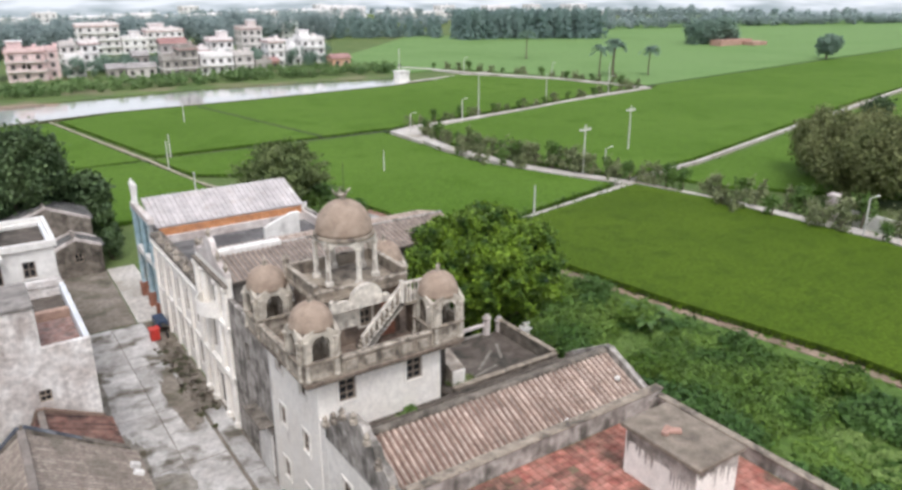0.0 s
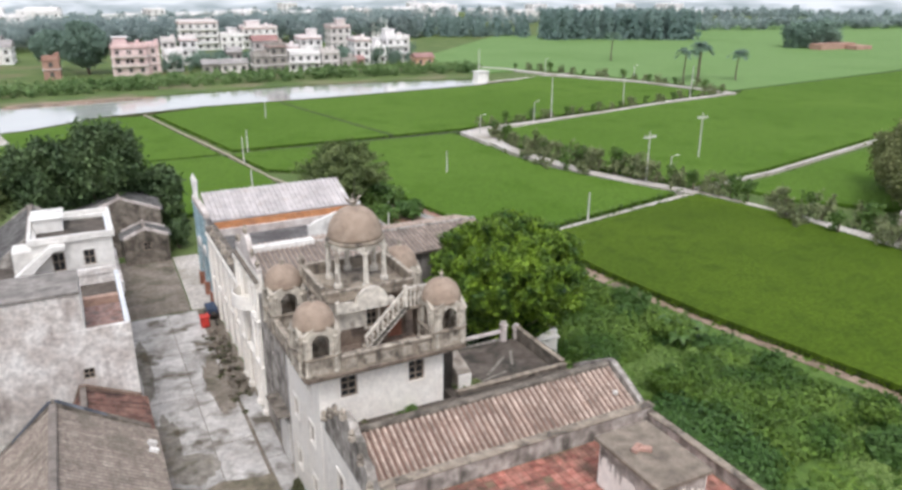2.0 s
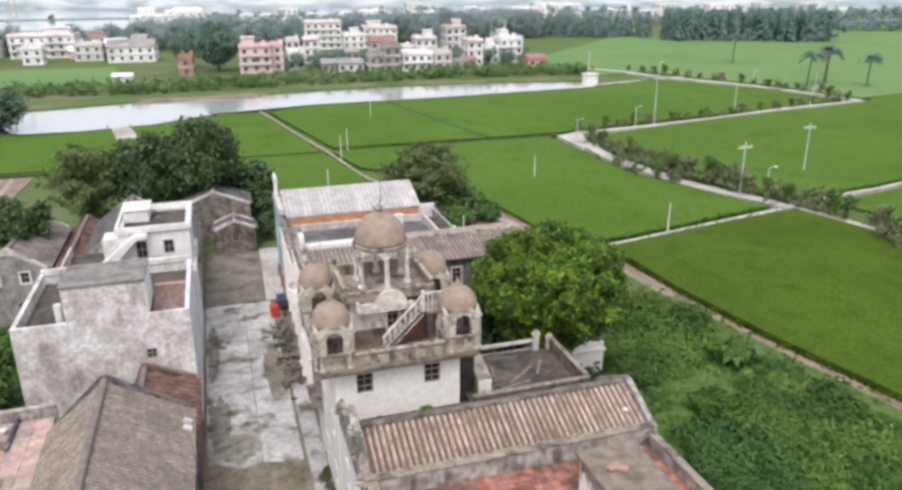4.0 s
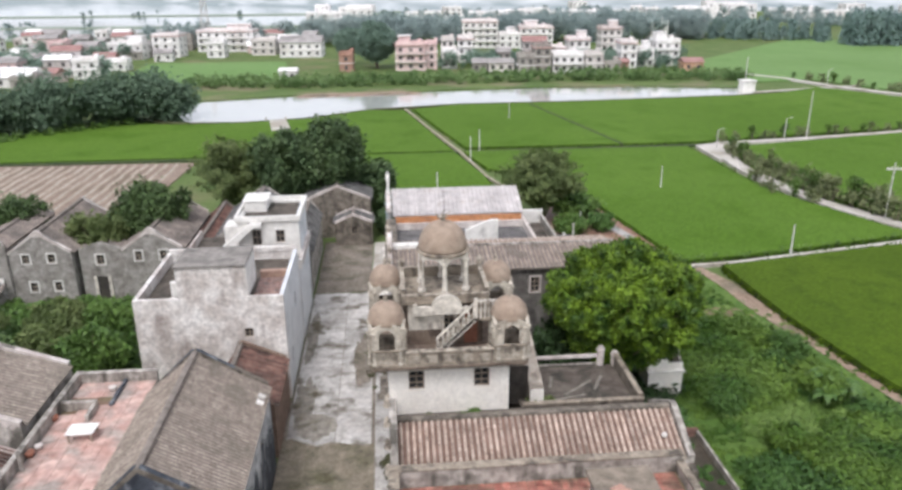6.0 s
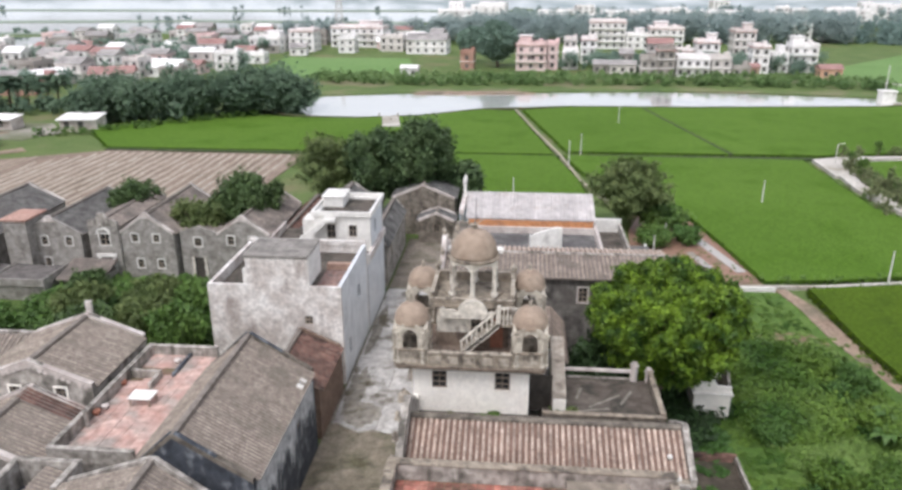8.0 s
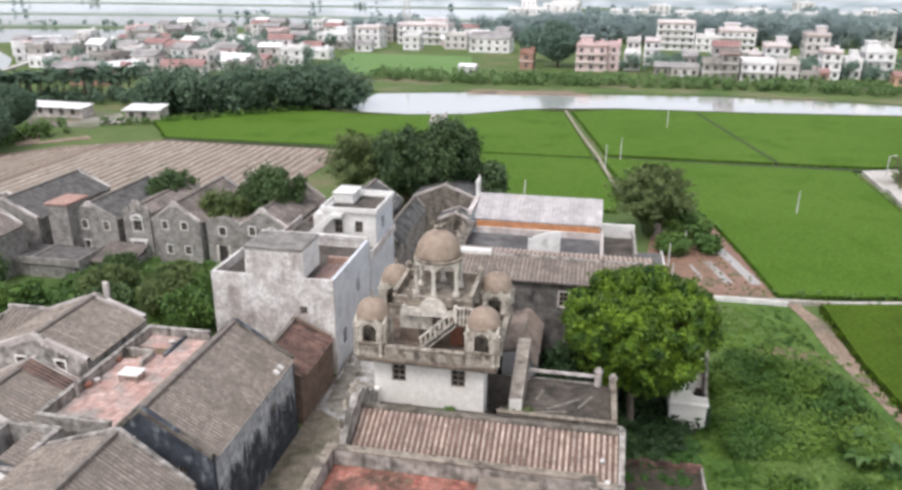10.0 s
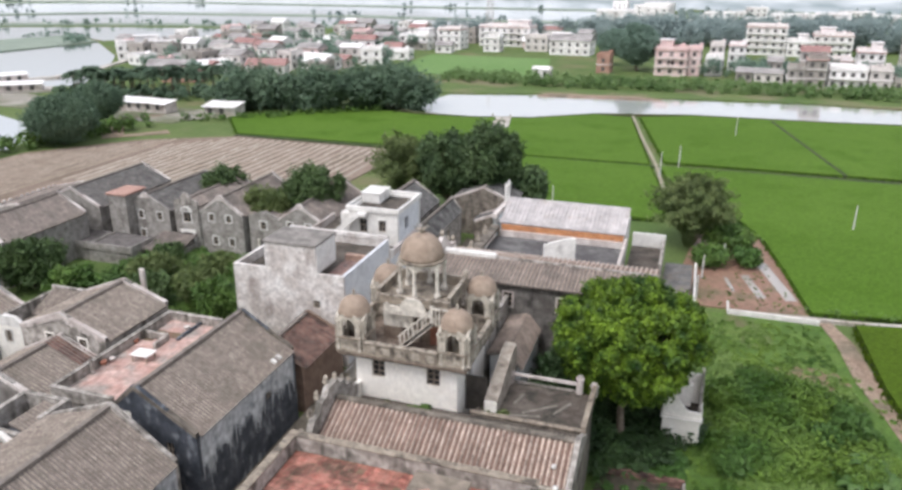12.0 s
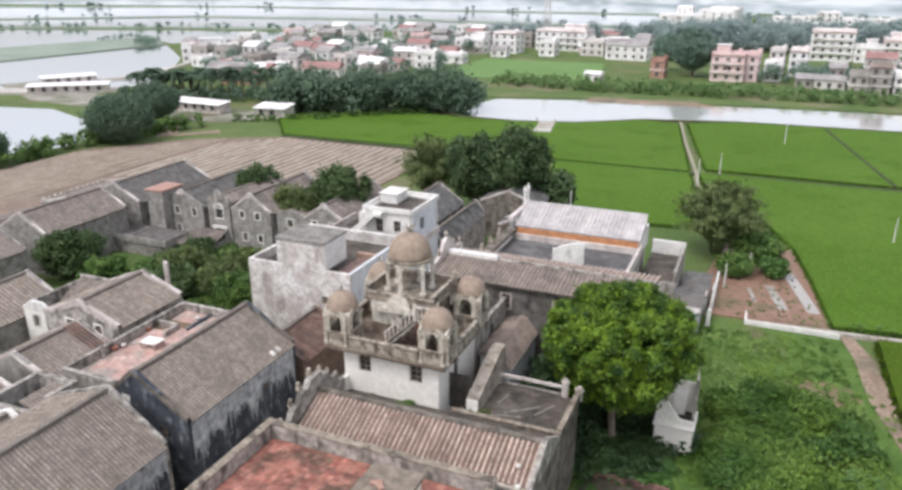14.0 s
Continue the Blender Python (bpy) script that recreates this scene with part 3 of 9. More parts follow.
def tree(name, x, y, height, radius, trunk_h, leaf, leaf_size, per, label, group="", seed=1, blobs=14, squash=0.8, trunk_r=None, z=0.0, category="tree", lump=0.36, fuzz=1.0, deep=0.55):
    """A tapered trunk with limbs, and a crown of many leaves in uneven clumps."""
    rng = np.random.default_rng(seed)
    ob = thing(name, x, y, z, label, category, group)
    r = trunk_r or height * 0.022 + 0.08
    mid = z + trunk_h + (height - trunk_h) * 0.45
    bm = bmesh.new()
    limb(bm, (x, y, z - 0.1), (x + 0.1 * radius * rng.normal() * 0.4, y, mid), r * 1.25, r * 0.5, 9, r)
    places = []
    rz = (height - trunk_h) / 2
    for i in range(blobs):
        a = 2 * math.pi * (i * 0.618 + 0.1 * rng.random())
        f = 1 - 2 * (i + 0.5) / blobs
        br = radius * (lump + min(0.16, lump) * rng.random())
        g = rng.uniform(deep, 1.0)
        reach = math.sqrt(1 - f * f) * (radius - br * 0.75) * g * (1.0 if f > -0.2 else 0.85)
        bx, by = x + math.cos(a) * reach, y + math.sin(a) * reach
        bz = z + trunk_h + rz + f * g * (rz - br * squash * 0.75)
        places.append((bx, by, bz, br, br * squash))
        if i % 2 == 0:
            limb(bm, (x, y, z + trunk_h * 0.8 + 0.15 * rng.random() * height), (bx, by, bz), r * 0.5, r * 0.12, 5, radius * 0.05)
    smooth(part("trunk", bm, BARK, ob))
    c, nn = crown_points(rng, places, per, 0.4 * fuzz, fuzz)
    s = leaf_size * (0.7 + 0.6 * rng.random(len(c)))
    put("crown", quads_mesh("crown", c, nn, s, leaf, rng=rng), leaf, ob)
    return ob

# ---- land ----
def ground_sheet():
    bm = bmesh.new()
    ring = [bm.verts.new((2600 * math.cos(2 * math.pi * i / 32), 2600 * math.sin(2 * math.pi * i / 32) + 100, 0)) for i in range(32)]
    bm.faces.new(ring)
    return structure("ground", bm, GRASS, "rough green ground that reaches to the horizon", "ground")


def slab(name, poly, z0, z1, mat, label, category, kind="structure"):
    return structure(name, prism(bmesh.new(), poly, z0, z1), mat, label, category, kind)


def inside(poly, x, y):
    hit = False
    for (x0, y0), (x1, y1) in zip(poly, poly[1:] + poly[:1]):
        if (y0 > y) != (y1 > y) and x < x0 + (y - y0) * (x1 - x0) / (y1 - y0):
            hit = not hit
    return hit


def paddy(poly, mat=PADDY, h=0.45, tufts=0, seed=3):
    """A flooded rice field as one thick even stand of rice, with a shaggy edge."""
    bm = prism(bmesh.new(), poly, -0.05, h)
    ob = structure("rice_field", bm, mat, "even stand of bright green rice in a paddy", "rice field", "stuff")
    rng = np.random.default_rng(seed)
    pts, k = [], 0
    area = sum(x0 * y1 - x1 * y0 for (x0, y0), (x1, y1) in zip(poly, poly[1:] + poly[:1]))
    # Dark strip of stems round the field's edge, below the tops.
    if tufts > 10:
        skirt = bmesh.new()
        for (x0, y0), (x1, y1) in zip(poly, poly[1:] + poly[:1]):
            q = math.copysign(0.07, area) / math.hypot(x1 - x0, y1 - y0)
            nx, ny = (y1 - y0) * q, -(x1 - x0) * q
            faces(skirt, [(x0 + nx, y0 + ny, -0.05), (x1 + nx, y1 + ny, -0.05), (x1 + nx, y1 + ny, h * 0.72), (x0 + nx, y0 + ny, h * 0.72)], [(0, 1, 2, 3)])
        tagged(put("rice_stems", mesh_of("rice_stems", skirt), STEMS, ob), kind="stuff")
    for (x0, y0), (x1, y1) in zip(poly, poly[1:] + poly[:1]):
        length = math.hypot(x1 - x0, y1 - y0)
        n = int(length * tufts)
        f = rng.random(n)
        pts.append(np.c_[x0 + (x1 - x0) * f + 0.2 * rng.normal(size=n), y0 + (y1 - y0) * f + 0.2 * rng.normal(size=n), h * (0.2 + 0.6 * rng.random(n))])
    if tufts:
        c = np.concatenate(pts)
        nn = rng.normal(size=c.shape) * (1, 1, 0.3)
        o2 = put("rice_edge", quads_mesh("rice_edge", c, nn, 0.16 + 0.14 * rng.random(len(c)), mat, 2.2, rng), mat, ob)
        tagged(o2, kind="stuff")
    return ob


def strip(name, pts, width, z0, z1, mat, label, category="path"):
    """A road, path or bank along a line of points."""
    bm = bmesh.new()
    left, right = [], []
    for i, (x, y) in enumerate(pts):
        a, b = pts[max(i - 1, 0)], pts[min(i + 1, len(pts) - 1)]
        dx, dy = b[0] - a[0], b[1] - a[1]
        k = math.hypot(dx, dy)
        w = width[i] if isinstance(width, tuple) else width
        left.append((x - dy / k * w / 2, y + dx / k * w / 2))
        right.append((x + dy / k * w / 2, y - dx / k * w / 2))
    prism(bm, right + left[::-1], z0, z1)
    return structure(name, bm, mat, label, category)


ground_sheet()

# water
RIVER = [(-52, 148), (-44, 135), (-32, 134), (-18, 138), (-5, 148), (18, 153), (50, 154), (95, 158.5), (106, 163), (101, 172), (72, 178), (45, 180), (5, 176), (-20, 174), (-48, 166)]
slab("river_water", RIVER, -0.02, 0.06, WATER, "still pale river reaching between grassy banks", "river")
POND = [(-116, 58), (-109, 71), (-113, 83), (-128, 94), (-150, 103), (-167, 100), (-205, 70), (-150, 36)]
slab("pond_water", POND, -0.02, 0.06, PONDWATER, "fish pond with a pale bright surface", "pond")
for poly in ([(-176, 132), (-160, 146), (-194, 198), (-208, 216), (-258, 262), (-265, 176), (-340, 112), (-260, 84)],
             [(-318, 217), (-302, 293), (-262, 270), (-232, 300), (-212, 366), (-320, 345), (-432, 303), (-470, 190)],
             [(-467, 333), (-330, 384), (-205, 405), (-60, 420), (-60, 470), (-230, 490), (-420, 465), (-528, 377), (-640, 290)],
             [(-545, 395), (-425, 484), (-228, 512), (-60, 492), (-20, 640), (-500, 640), (-860, 500), (-760, 330)],
             [(-520, 670), (0, 680), (80, 1500), (-900, 1500), (-1500, 900), (-1000, 560)]):
    slab("fish_pond_water", poly, -0.02, 0.06, PONDWATER, "wide fish pond that mirrors the white sky", "pond")

# rice fields
FIELDS = [
    [(14.6, 101), (60, 101), (72, 103.5), (112, 110), (144, 116), (139, 141), (122, 168), (107, 160), (95, 156.5), (50, 152), (18, 151), (6.5, 145.5)],
    [(-74, 98), (11.8, 98.5), (4.2, 144), (-4, 145.5), (-18, 135.5), (-32, 132), (-44, 131.5), (-58, 134), (-72, 126), (-88, 116)],
    [(16.6, 84), (13.8, 97.6), (56, 97), (56, 84), (56, 68), (62.5, 50), (64.5, 45), (42, 40.2), (32.5, 38.9), (31.0, 50), (29.1, 61.6), (22.5, 80)],
    [(-6, 64), (-12, 97), (12, 97), (15.2, 80), (16, 66)],
    [(36.2, 36.6), (55, 40.2), (66.4, 42.2), (69, 32), (70, 10), (70, -60), (44, -60), (41.4, -3), (38.2, 12), (36.6, 24)],
    [(88, 49.4), (69.4, 47.2), (65.4, 56), (62, 68), (61.5, 84), (65, 96), (112, 106.5), (148, 111.5), (154, 116.3), (262, 130), (420, 149), (560, 166), (560, 142), (300, 93), (176, 70), (124, 58), (96, 51.2)],
    [(74.6, 43.4), (90, 46.2), (124, 53.8), (176, 65), (300, 90), (300, -60), (104, -60), (98, 10), (76, 36)],
]
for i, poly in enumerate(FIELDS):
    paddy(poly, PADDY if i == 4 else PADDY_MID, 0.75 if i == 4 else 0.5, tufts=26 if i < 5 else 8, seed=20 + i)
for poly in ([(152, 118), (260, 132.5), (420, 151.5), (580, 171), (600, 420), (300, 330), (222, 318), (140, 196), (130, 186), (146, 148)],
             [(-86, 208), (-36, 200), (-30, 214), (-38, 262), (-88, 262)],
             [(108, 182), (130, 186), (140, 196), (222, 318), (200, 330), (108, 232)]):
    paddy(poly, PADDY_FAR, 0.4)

# dark ridges between the paddies
for pts, w in (([(-74, 97.3), (12.5, 97.8), (59, 99)], 1.6), ([(44.6, 100.6), (36.8, 144.8), (36, 150)], 0.7), ([(152, 117), (260, 131), (420, 150)], 1.2)):
    strip("bund", pts, w, 0, 0.3 if w > 1 else 0.56, surface("mossy_bund", (0.035, 0.055, 0.02), (0.06, 0.08, 0.03), 0.3, grain=3), "low dark grassy bund between rice fields", "bund")
strip("field_path", [(19.5, 66), (15.6, 80), (13.2, 98), (8.2, 125), (4.6, 147)], 0.6, 0, 0.4, surface("trodden_earth", (0.26, 0.24, 0.17), (0.34, 0.31, 0.23), 0.4), "narrow pale trodden path between rice fields", "path")
strip("pavement", [(24.4, 37.2), (38.5, 38.2), (55.6, 41.6), (67.5, 43.6)], (0.5, 0.55, 0.6, 1.4), 0, 0.4, ROAD, "narrow pale concrete path on a bank", "path")
strip("road", [(72, -60), (72.2, 10), (71, 22), (69.4, 33), (67.2, 43), (60.5, 60), (58.6, 78), (60, 92), (62.5, 98.5)], 2.3, 0, 0.55, ROAD, "pale concrete village road raised above the fields", "road")
strip("road_side_branch", [(62.5, 99), (80, 101.3), (100, 104.8), (124, 110.5), (148, 113.6)], 1.7, 0, 0.5, ROAD, "pale concrete field road lined with shrubs", "road")
strip("road_far_branch", [(148, 114), (146, 127), (141, 145), (128, 171), (123, 190), (112, 206)], 2.4, 0, 0.5, ROAD, "pale concrete road at the far field's edge", "road")
strip("farm_track", [(69, 45.4), (86.7, 47.6), (122.2, 55.8), (175.6, 67.6), (300, 95)], 0.7, 0, 0.46, ROAD, "pale earth farm track between rice fields", "track")
slab("concrete_apron", [(57.5, 86), (57.8, 97.4), (66, 100.6), (71, 100.4), (68, 97.6), (62, 92), (61, 86)], 0, 0.56, ROAD, "pale concrete turning place at the road's bend", "apron")
strip("river_path", [(101, 163), (140, 172)], 1.2, 0, 0.4, ROAD, "pale path along the river", "path")

# weedy plot beside the houses, and its worn path
slab("weedy_plot", [(14.6, -60), (40.6, -60), (40.4, -4), (36.4, 18), (35.1, 28), (33.8, 36.6), (16, 36.8), (15, 14)], -0.02, 0.12, WEEDGROUND, "overgrown plot of lush green weeds", "weeds")
strip("dirt_path", [(33.6, 37.4), (34.8, 33), (35.5, 25.6), (36.6, 20), (38.4, 10), (41, -3), (42.6, -20), (44, -60)], (1.2, 1.7, 1.9, 1.5, 1.6, 1.7, 1.8, 1.8), 0, 0.17, DIRT, "worn reddish dirt path beside the rice", "path")
slab("muddy_yard", [(20.5, 38), (32.3, 38.6), (30.8, 50), (28.9, 62), (21, 64), (19.4, 50)], 0, 0.14, MUD, "bare muddy yard beside the rice", "yard")
for x0, y0, x1, y1, w in ((26.3, 48.4, 27.9, 42.0, 0.95), (28.3, 53.2, 30.9, 42.2, 1.25), (24.2, 47.0, 25.0, 43.0, 0.4)):
    strip("wet_furrow", [(x0, y0), (x1, y1)], w, 0.1, 0.15, PUDDLE, "shallow puddle in a muddy furrow", "puddle")

# dry field with straw rows
slab("dry_field", [(-36, 53), (-34, 95.6), (-73, 96.4), (-90, 87), (-103, 70), (-104, 50), (-96, 30), (-73, 30), (-73, 48)], 0, 0.16, DRYSOIL, "dry ploughed field with pale straw rows", "field")
bm = bmesh.new()
rng = np.random.default_rng(5)
for i in range(26):
    x = -37 - i * 1.75
    y0, y1 = 56 + 1.5 * rng.random(), 94.5 - max(0, (i - 20)) * 1.8
    n = 10
    for k in range(n):
        a, b = y0 + (y1 - y0) * k / n, y0 + (y1 - y0) * (k + 1) / n
        j = 0.12 * rng.normal()
        faces(bm, [(x - 0.36 + j, a, 0.15), (x + 0.36 + j, a, 0.15), (x + 0.36 + j, b, 0.15), (x - 0.36 + j, b, 0.15), (x + j, a, 0.42), (x + j, b, 0.42)],
              [(0, 4, 5, 3), (4, 1, 2, 5), (0, 1, 4), (3, 5, 2)])
tagged(put("straw_rows", mesh_of("straw_rows", bm), STRAW), "pale straw laid in rows on dry soil", "straw", "", "stuff")
bm = bmesh.new()
for i in range(16):
    x = -83.6 - i * 1.25
    y0, y1 = 33 + 0.5 * i + rng.random(), 90 - i * 1.5
    for k in range(8):
        a, b, j = y0 + (y1 - y0) * k / 8, y0 + (y1 - y0) * (k + 1) / 8, 0.08 * rng.normal()
        faces(bm, [(x - 0.3 + j, a, 0.15), (x + 0.3 + j, a, 0.15), (x + 0.3 + j, b, 0.15), (x - 0.3 + j, b, 0.15), (x + j, a, 0.34), (x + j, b, 0.34)], [(0, 4, 5, 3), (4, 1, 2, 5), (0, 1, 4), (3, 5, 2)])
tagged(put("ploughed_ridges", mesh_of("ploughed_ridges", bm), surface("pale_dry_clods", (0.29, 0.235, 0.185), (0.37, 0.31, 0.25), 0.3, grain=4)), "low dry ridges of ploughed soil", "soil", "", "stuff")
strip("yard_track", [(-90, 96), (-98, 88), (-112, 104), (-104, 112)], (4, 5, 5, 3), 0, 0.1, DIRT, "bare earth track to some sheds", "track")

# river banks
strip("river_bank", [(-60, 142), (-46, 133.6), (-32, 132.8), (-18, 136.4), (-4, 146.6), (18, 152), (50, 153), (95, 157.4), (108, 162)], 1.4, 0, 0.5, surface("dark_bank", (0.05, 0.065, 0.025), (0.10, 0.095, 0.05), 0.3), "dark grassy river bank", "bank")
slab("far_river_bank", [(-60, 166), (-48, 167), (-20, 175), (5, 177), (45, 181), (72, 179), (102, 173), (122, 192), (106, 206), (60, 212), (0, 212), (-60, 205), (-100, 196)], 0, 0.35, surface("bank_grass", (0.08, 0.13, 0.035), (0.12, 0.165, 0.05), 0.08, stain=(0.22, 0.18, 0.12), stain_scale=0.06, grain=2), "grassy far bank of the river", "bank")
slab("sand_bar", [(-24, 170.6), (-8, 172), (10, 173.6), (4, 177.4), (-22, 175.6)], 0, 0.4, DIRT, "bare muddy shore at the river", "bank")

# the lane between the houses: concrete slabs, yard and gutter
LANE = [(-8.6, -40), (-0.5, -40), (-0.5, 34.6), (-8.3, 34.6)]
lane = slab("lane_bed", LANE, 0, 0.05, YARD, "stained lane of concrete slabs between the houses", "lane")
slab("brown_yard", [(-8.2, 34.8), (-2.6, 34.8), (-2.3, 50.6), (-8.2, 50.6)], 0, 0.07, YARD, "dirty brown concrete yard at the lane's end", "yard")
slab("white_paving", [(-2.5, 34.8), (0.4, 34.8), (0.4, 50), (-2.2, 50)], 0, 0.09, ROAD, "pale concrete paving in front of the blue posts", "paving")
for j, (y0, y1) in enumerate(((-14, -8.1), (-8, -1.6), (-1.5, 4.9), (5, 11.9), (12, 18.9), (19, 26.2), (26.3, 34.5))):
    for x0, x1 in ((-8.2, -4.75), (-4.7, -2.15)):
        bm = box(bmesh.new(), x0, x1, y0, y1, 0.02, 0.10)
        part("concrete_slab", worn(bm, 0.02), MUDDY if y1 < 5 else CONCRETE, lane)
for j, (y0, y1) in enumerate(((-8, 2), (2.1, 9), (9.1, 17.5))):
    bm = box(bmesh.new(), -1.9, -0.72, y0, y1, 0.02, 0.12)
    part("gutter_slab", worn(bm, 0.02), CONCRETE, lane)


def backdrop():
    """Self-lit ring painted as hazy plain and hills beyond everything, far behind the rest."""
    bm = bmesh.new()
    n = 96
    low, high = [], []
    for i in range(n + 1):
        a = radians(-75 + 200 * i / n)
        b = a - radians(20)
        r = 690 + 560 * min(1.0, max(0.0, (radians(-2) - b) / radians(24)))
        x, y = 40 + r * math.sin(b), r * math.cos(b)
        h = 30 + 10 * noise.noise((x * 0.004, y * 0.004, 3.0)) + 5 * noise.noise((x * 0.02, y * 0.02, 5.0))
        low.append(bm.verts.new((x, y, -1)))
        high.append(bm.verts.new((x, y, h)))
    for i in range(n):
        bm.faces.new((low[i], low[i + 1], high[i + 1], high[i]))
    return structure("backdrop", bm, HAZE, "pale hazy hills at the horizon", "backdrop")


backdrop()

def mud_film(cx, cy, rx, ry, seed, mat, label):
    """A thin ragged film of mud or moss dried on to the lane."""
    pts = []
    for i in range(40):
        a = 2 * math.pi * i / 40
        k = 1 + 0.45 * noise.noise((math.cos(a) * 1.6, math.sin(a) * 1.6, seed)) + 0.22 * noise.noise((math.cos(a) * 6, math.sin(a) * 6, seed + 9))
        pts.append((min(-2.0, max(-8.3, cx + rx * k * math.cos(a))), cy + ry * k * math.sin(a)))
    slab("mud_film", pts, 0.101, 0.106 + 0.001 * seed, mat, label, "mud", "stuff")


EARTH = surface("trodden_lane_earth", (0.175, 0.150, 0.112), (0.265, 0.232, 0.182), 0.5, stain=(0.105, 0.098, 0.06), stain_scale=0.45, stain_at=(0.48, 0.66), grain=6, bump=0.4, mottle=0.22, mottle_scale=1.5)
slab("earth_lane", [(-8.42, -40), (-0.95, -40), (-0.95, 6.9), (-1.7, 7.5), (-2.9, 7.3), (-3.8, 7.6), (-5.0, 7.9), (-5.9, 7.5), (-6.9, 8.0), (-7.8, 8.6), (-8.42, 8.4)], 0.06, 0.118, EARTH, "trodden brown earth where the lane's concrete ends", "lane")
mud_film(-6.2, 9.9, 1.5, 1.6, 5, MUDDY, "dark mud drying on the lane's concrete")
mud_film(-7.3, 13.5, 0.8, 3.6, 3, MUDDY, "dark mud along the wall's foot")
mud_film(-2.9, 20.0, 0.9, 5.0, 4, YARD, "dark dirt along the house fronts")
mud_film(-7.6, 25.0, 0.6, 4.5, 6, MUDDY, "dark mud along the wall's foot")
slab("sunken_yard", [(14.8, -40), (20.8, -40), (20.8, 6.1), (15.0, 6.1)], 0.05, 0.15, SOIL, "bare dark damp soil beside the house wall", "yard")
slab("bare_patch", [(26.8, 24.4), (28.2, 22.9), (29.8, 23.1), (31.2, 22.4), (32.9, 23.2), (34.2, 24.8), (33.2, 26.6), (31.0, 27.2), (29.0, 26.6), (27.4, 25.8)], 0.1, 0.16, BARESOIL, "bare brown earth among the weeds", "earth")
slab("quay_paving", [(-187, 114), (-172, 122), (-158, 132), (-163, 138), (-178, 131), (-194, 121)], 0, 0.7, ROAD, "pale concrete quay between the ponds", "quay")
strip("causeway", [(-192, 136), (-180, 156), (-182, 176), (-192, 206)], (4, 3, 2.5, 2.5), 0, 0.6, ROAD, "pale concrete causeway along the water", "causeway")
slab("quay_ground", [(-96, 104), (-92, 112), (-100, 122), (-150, 124), (-200, 140), (-206, 130), (-170, 112), (-130, 106)], 0, 0.09, surface("dusty_quay", (0.24, 0.22, 0.18), (0.34, 0.32, 0.28), 0.1, stain=(0.14, 0.15, 0.09), stain_scale=0.06, stain_at=(0.48, 0.6)), "dusty bare ground around the sheds", "yard")

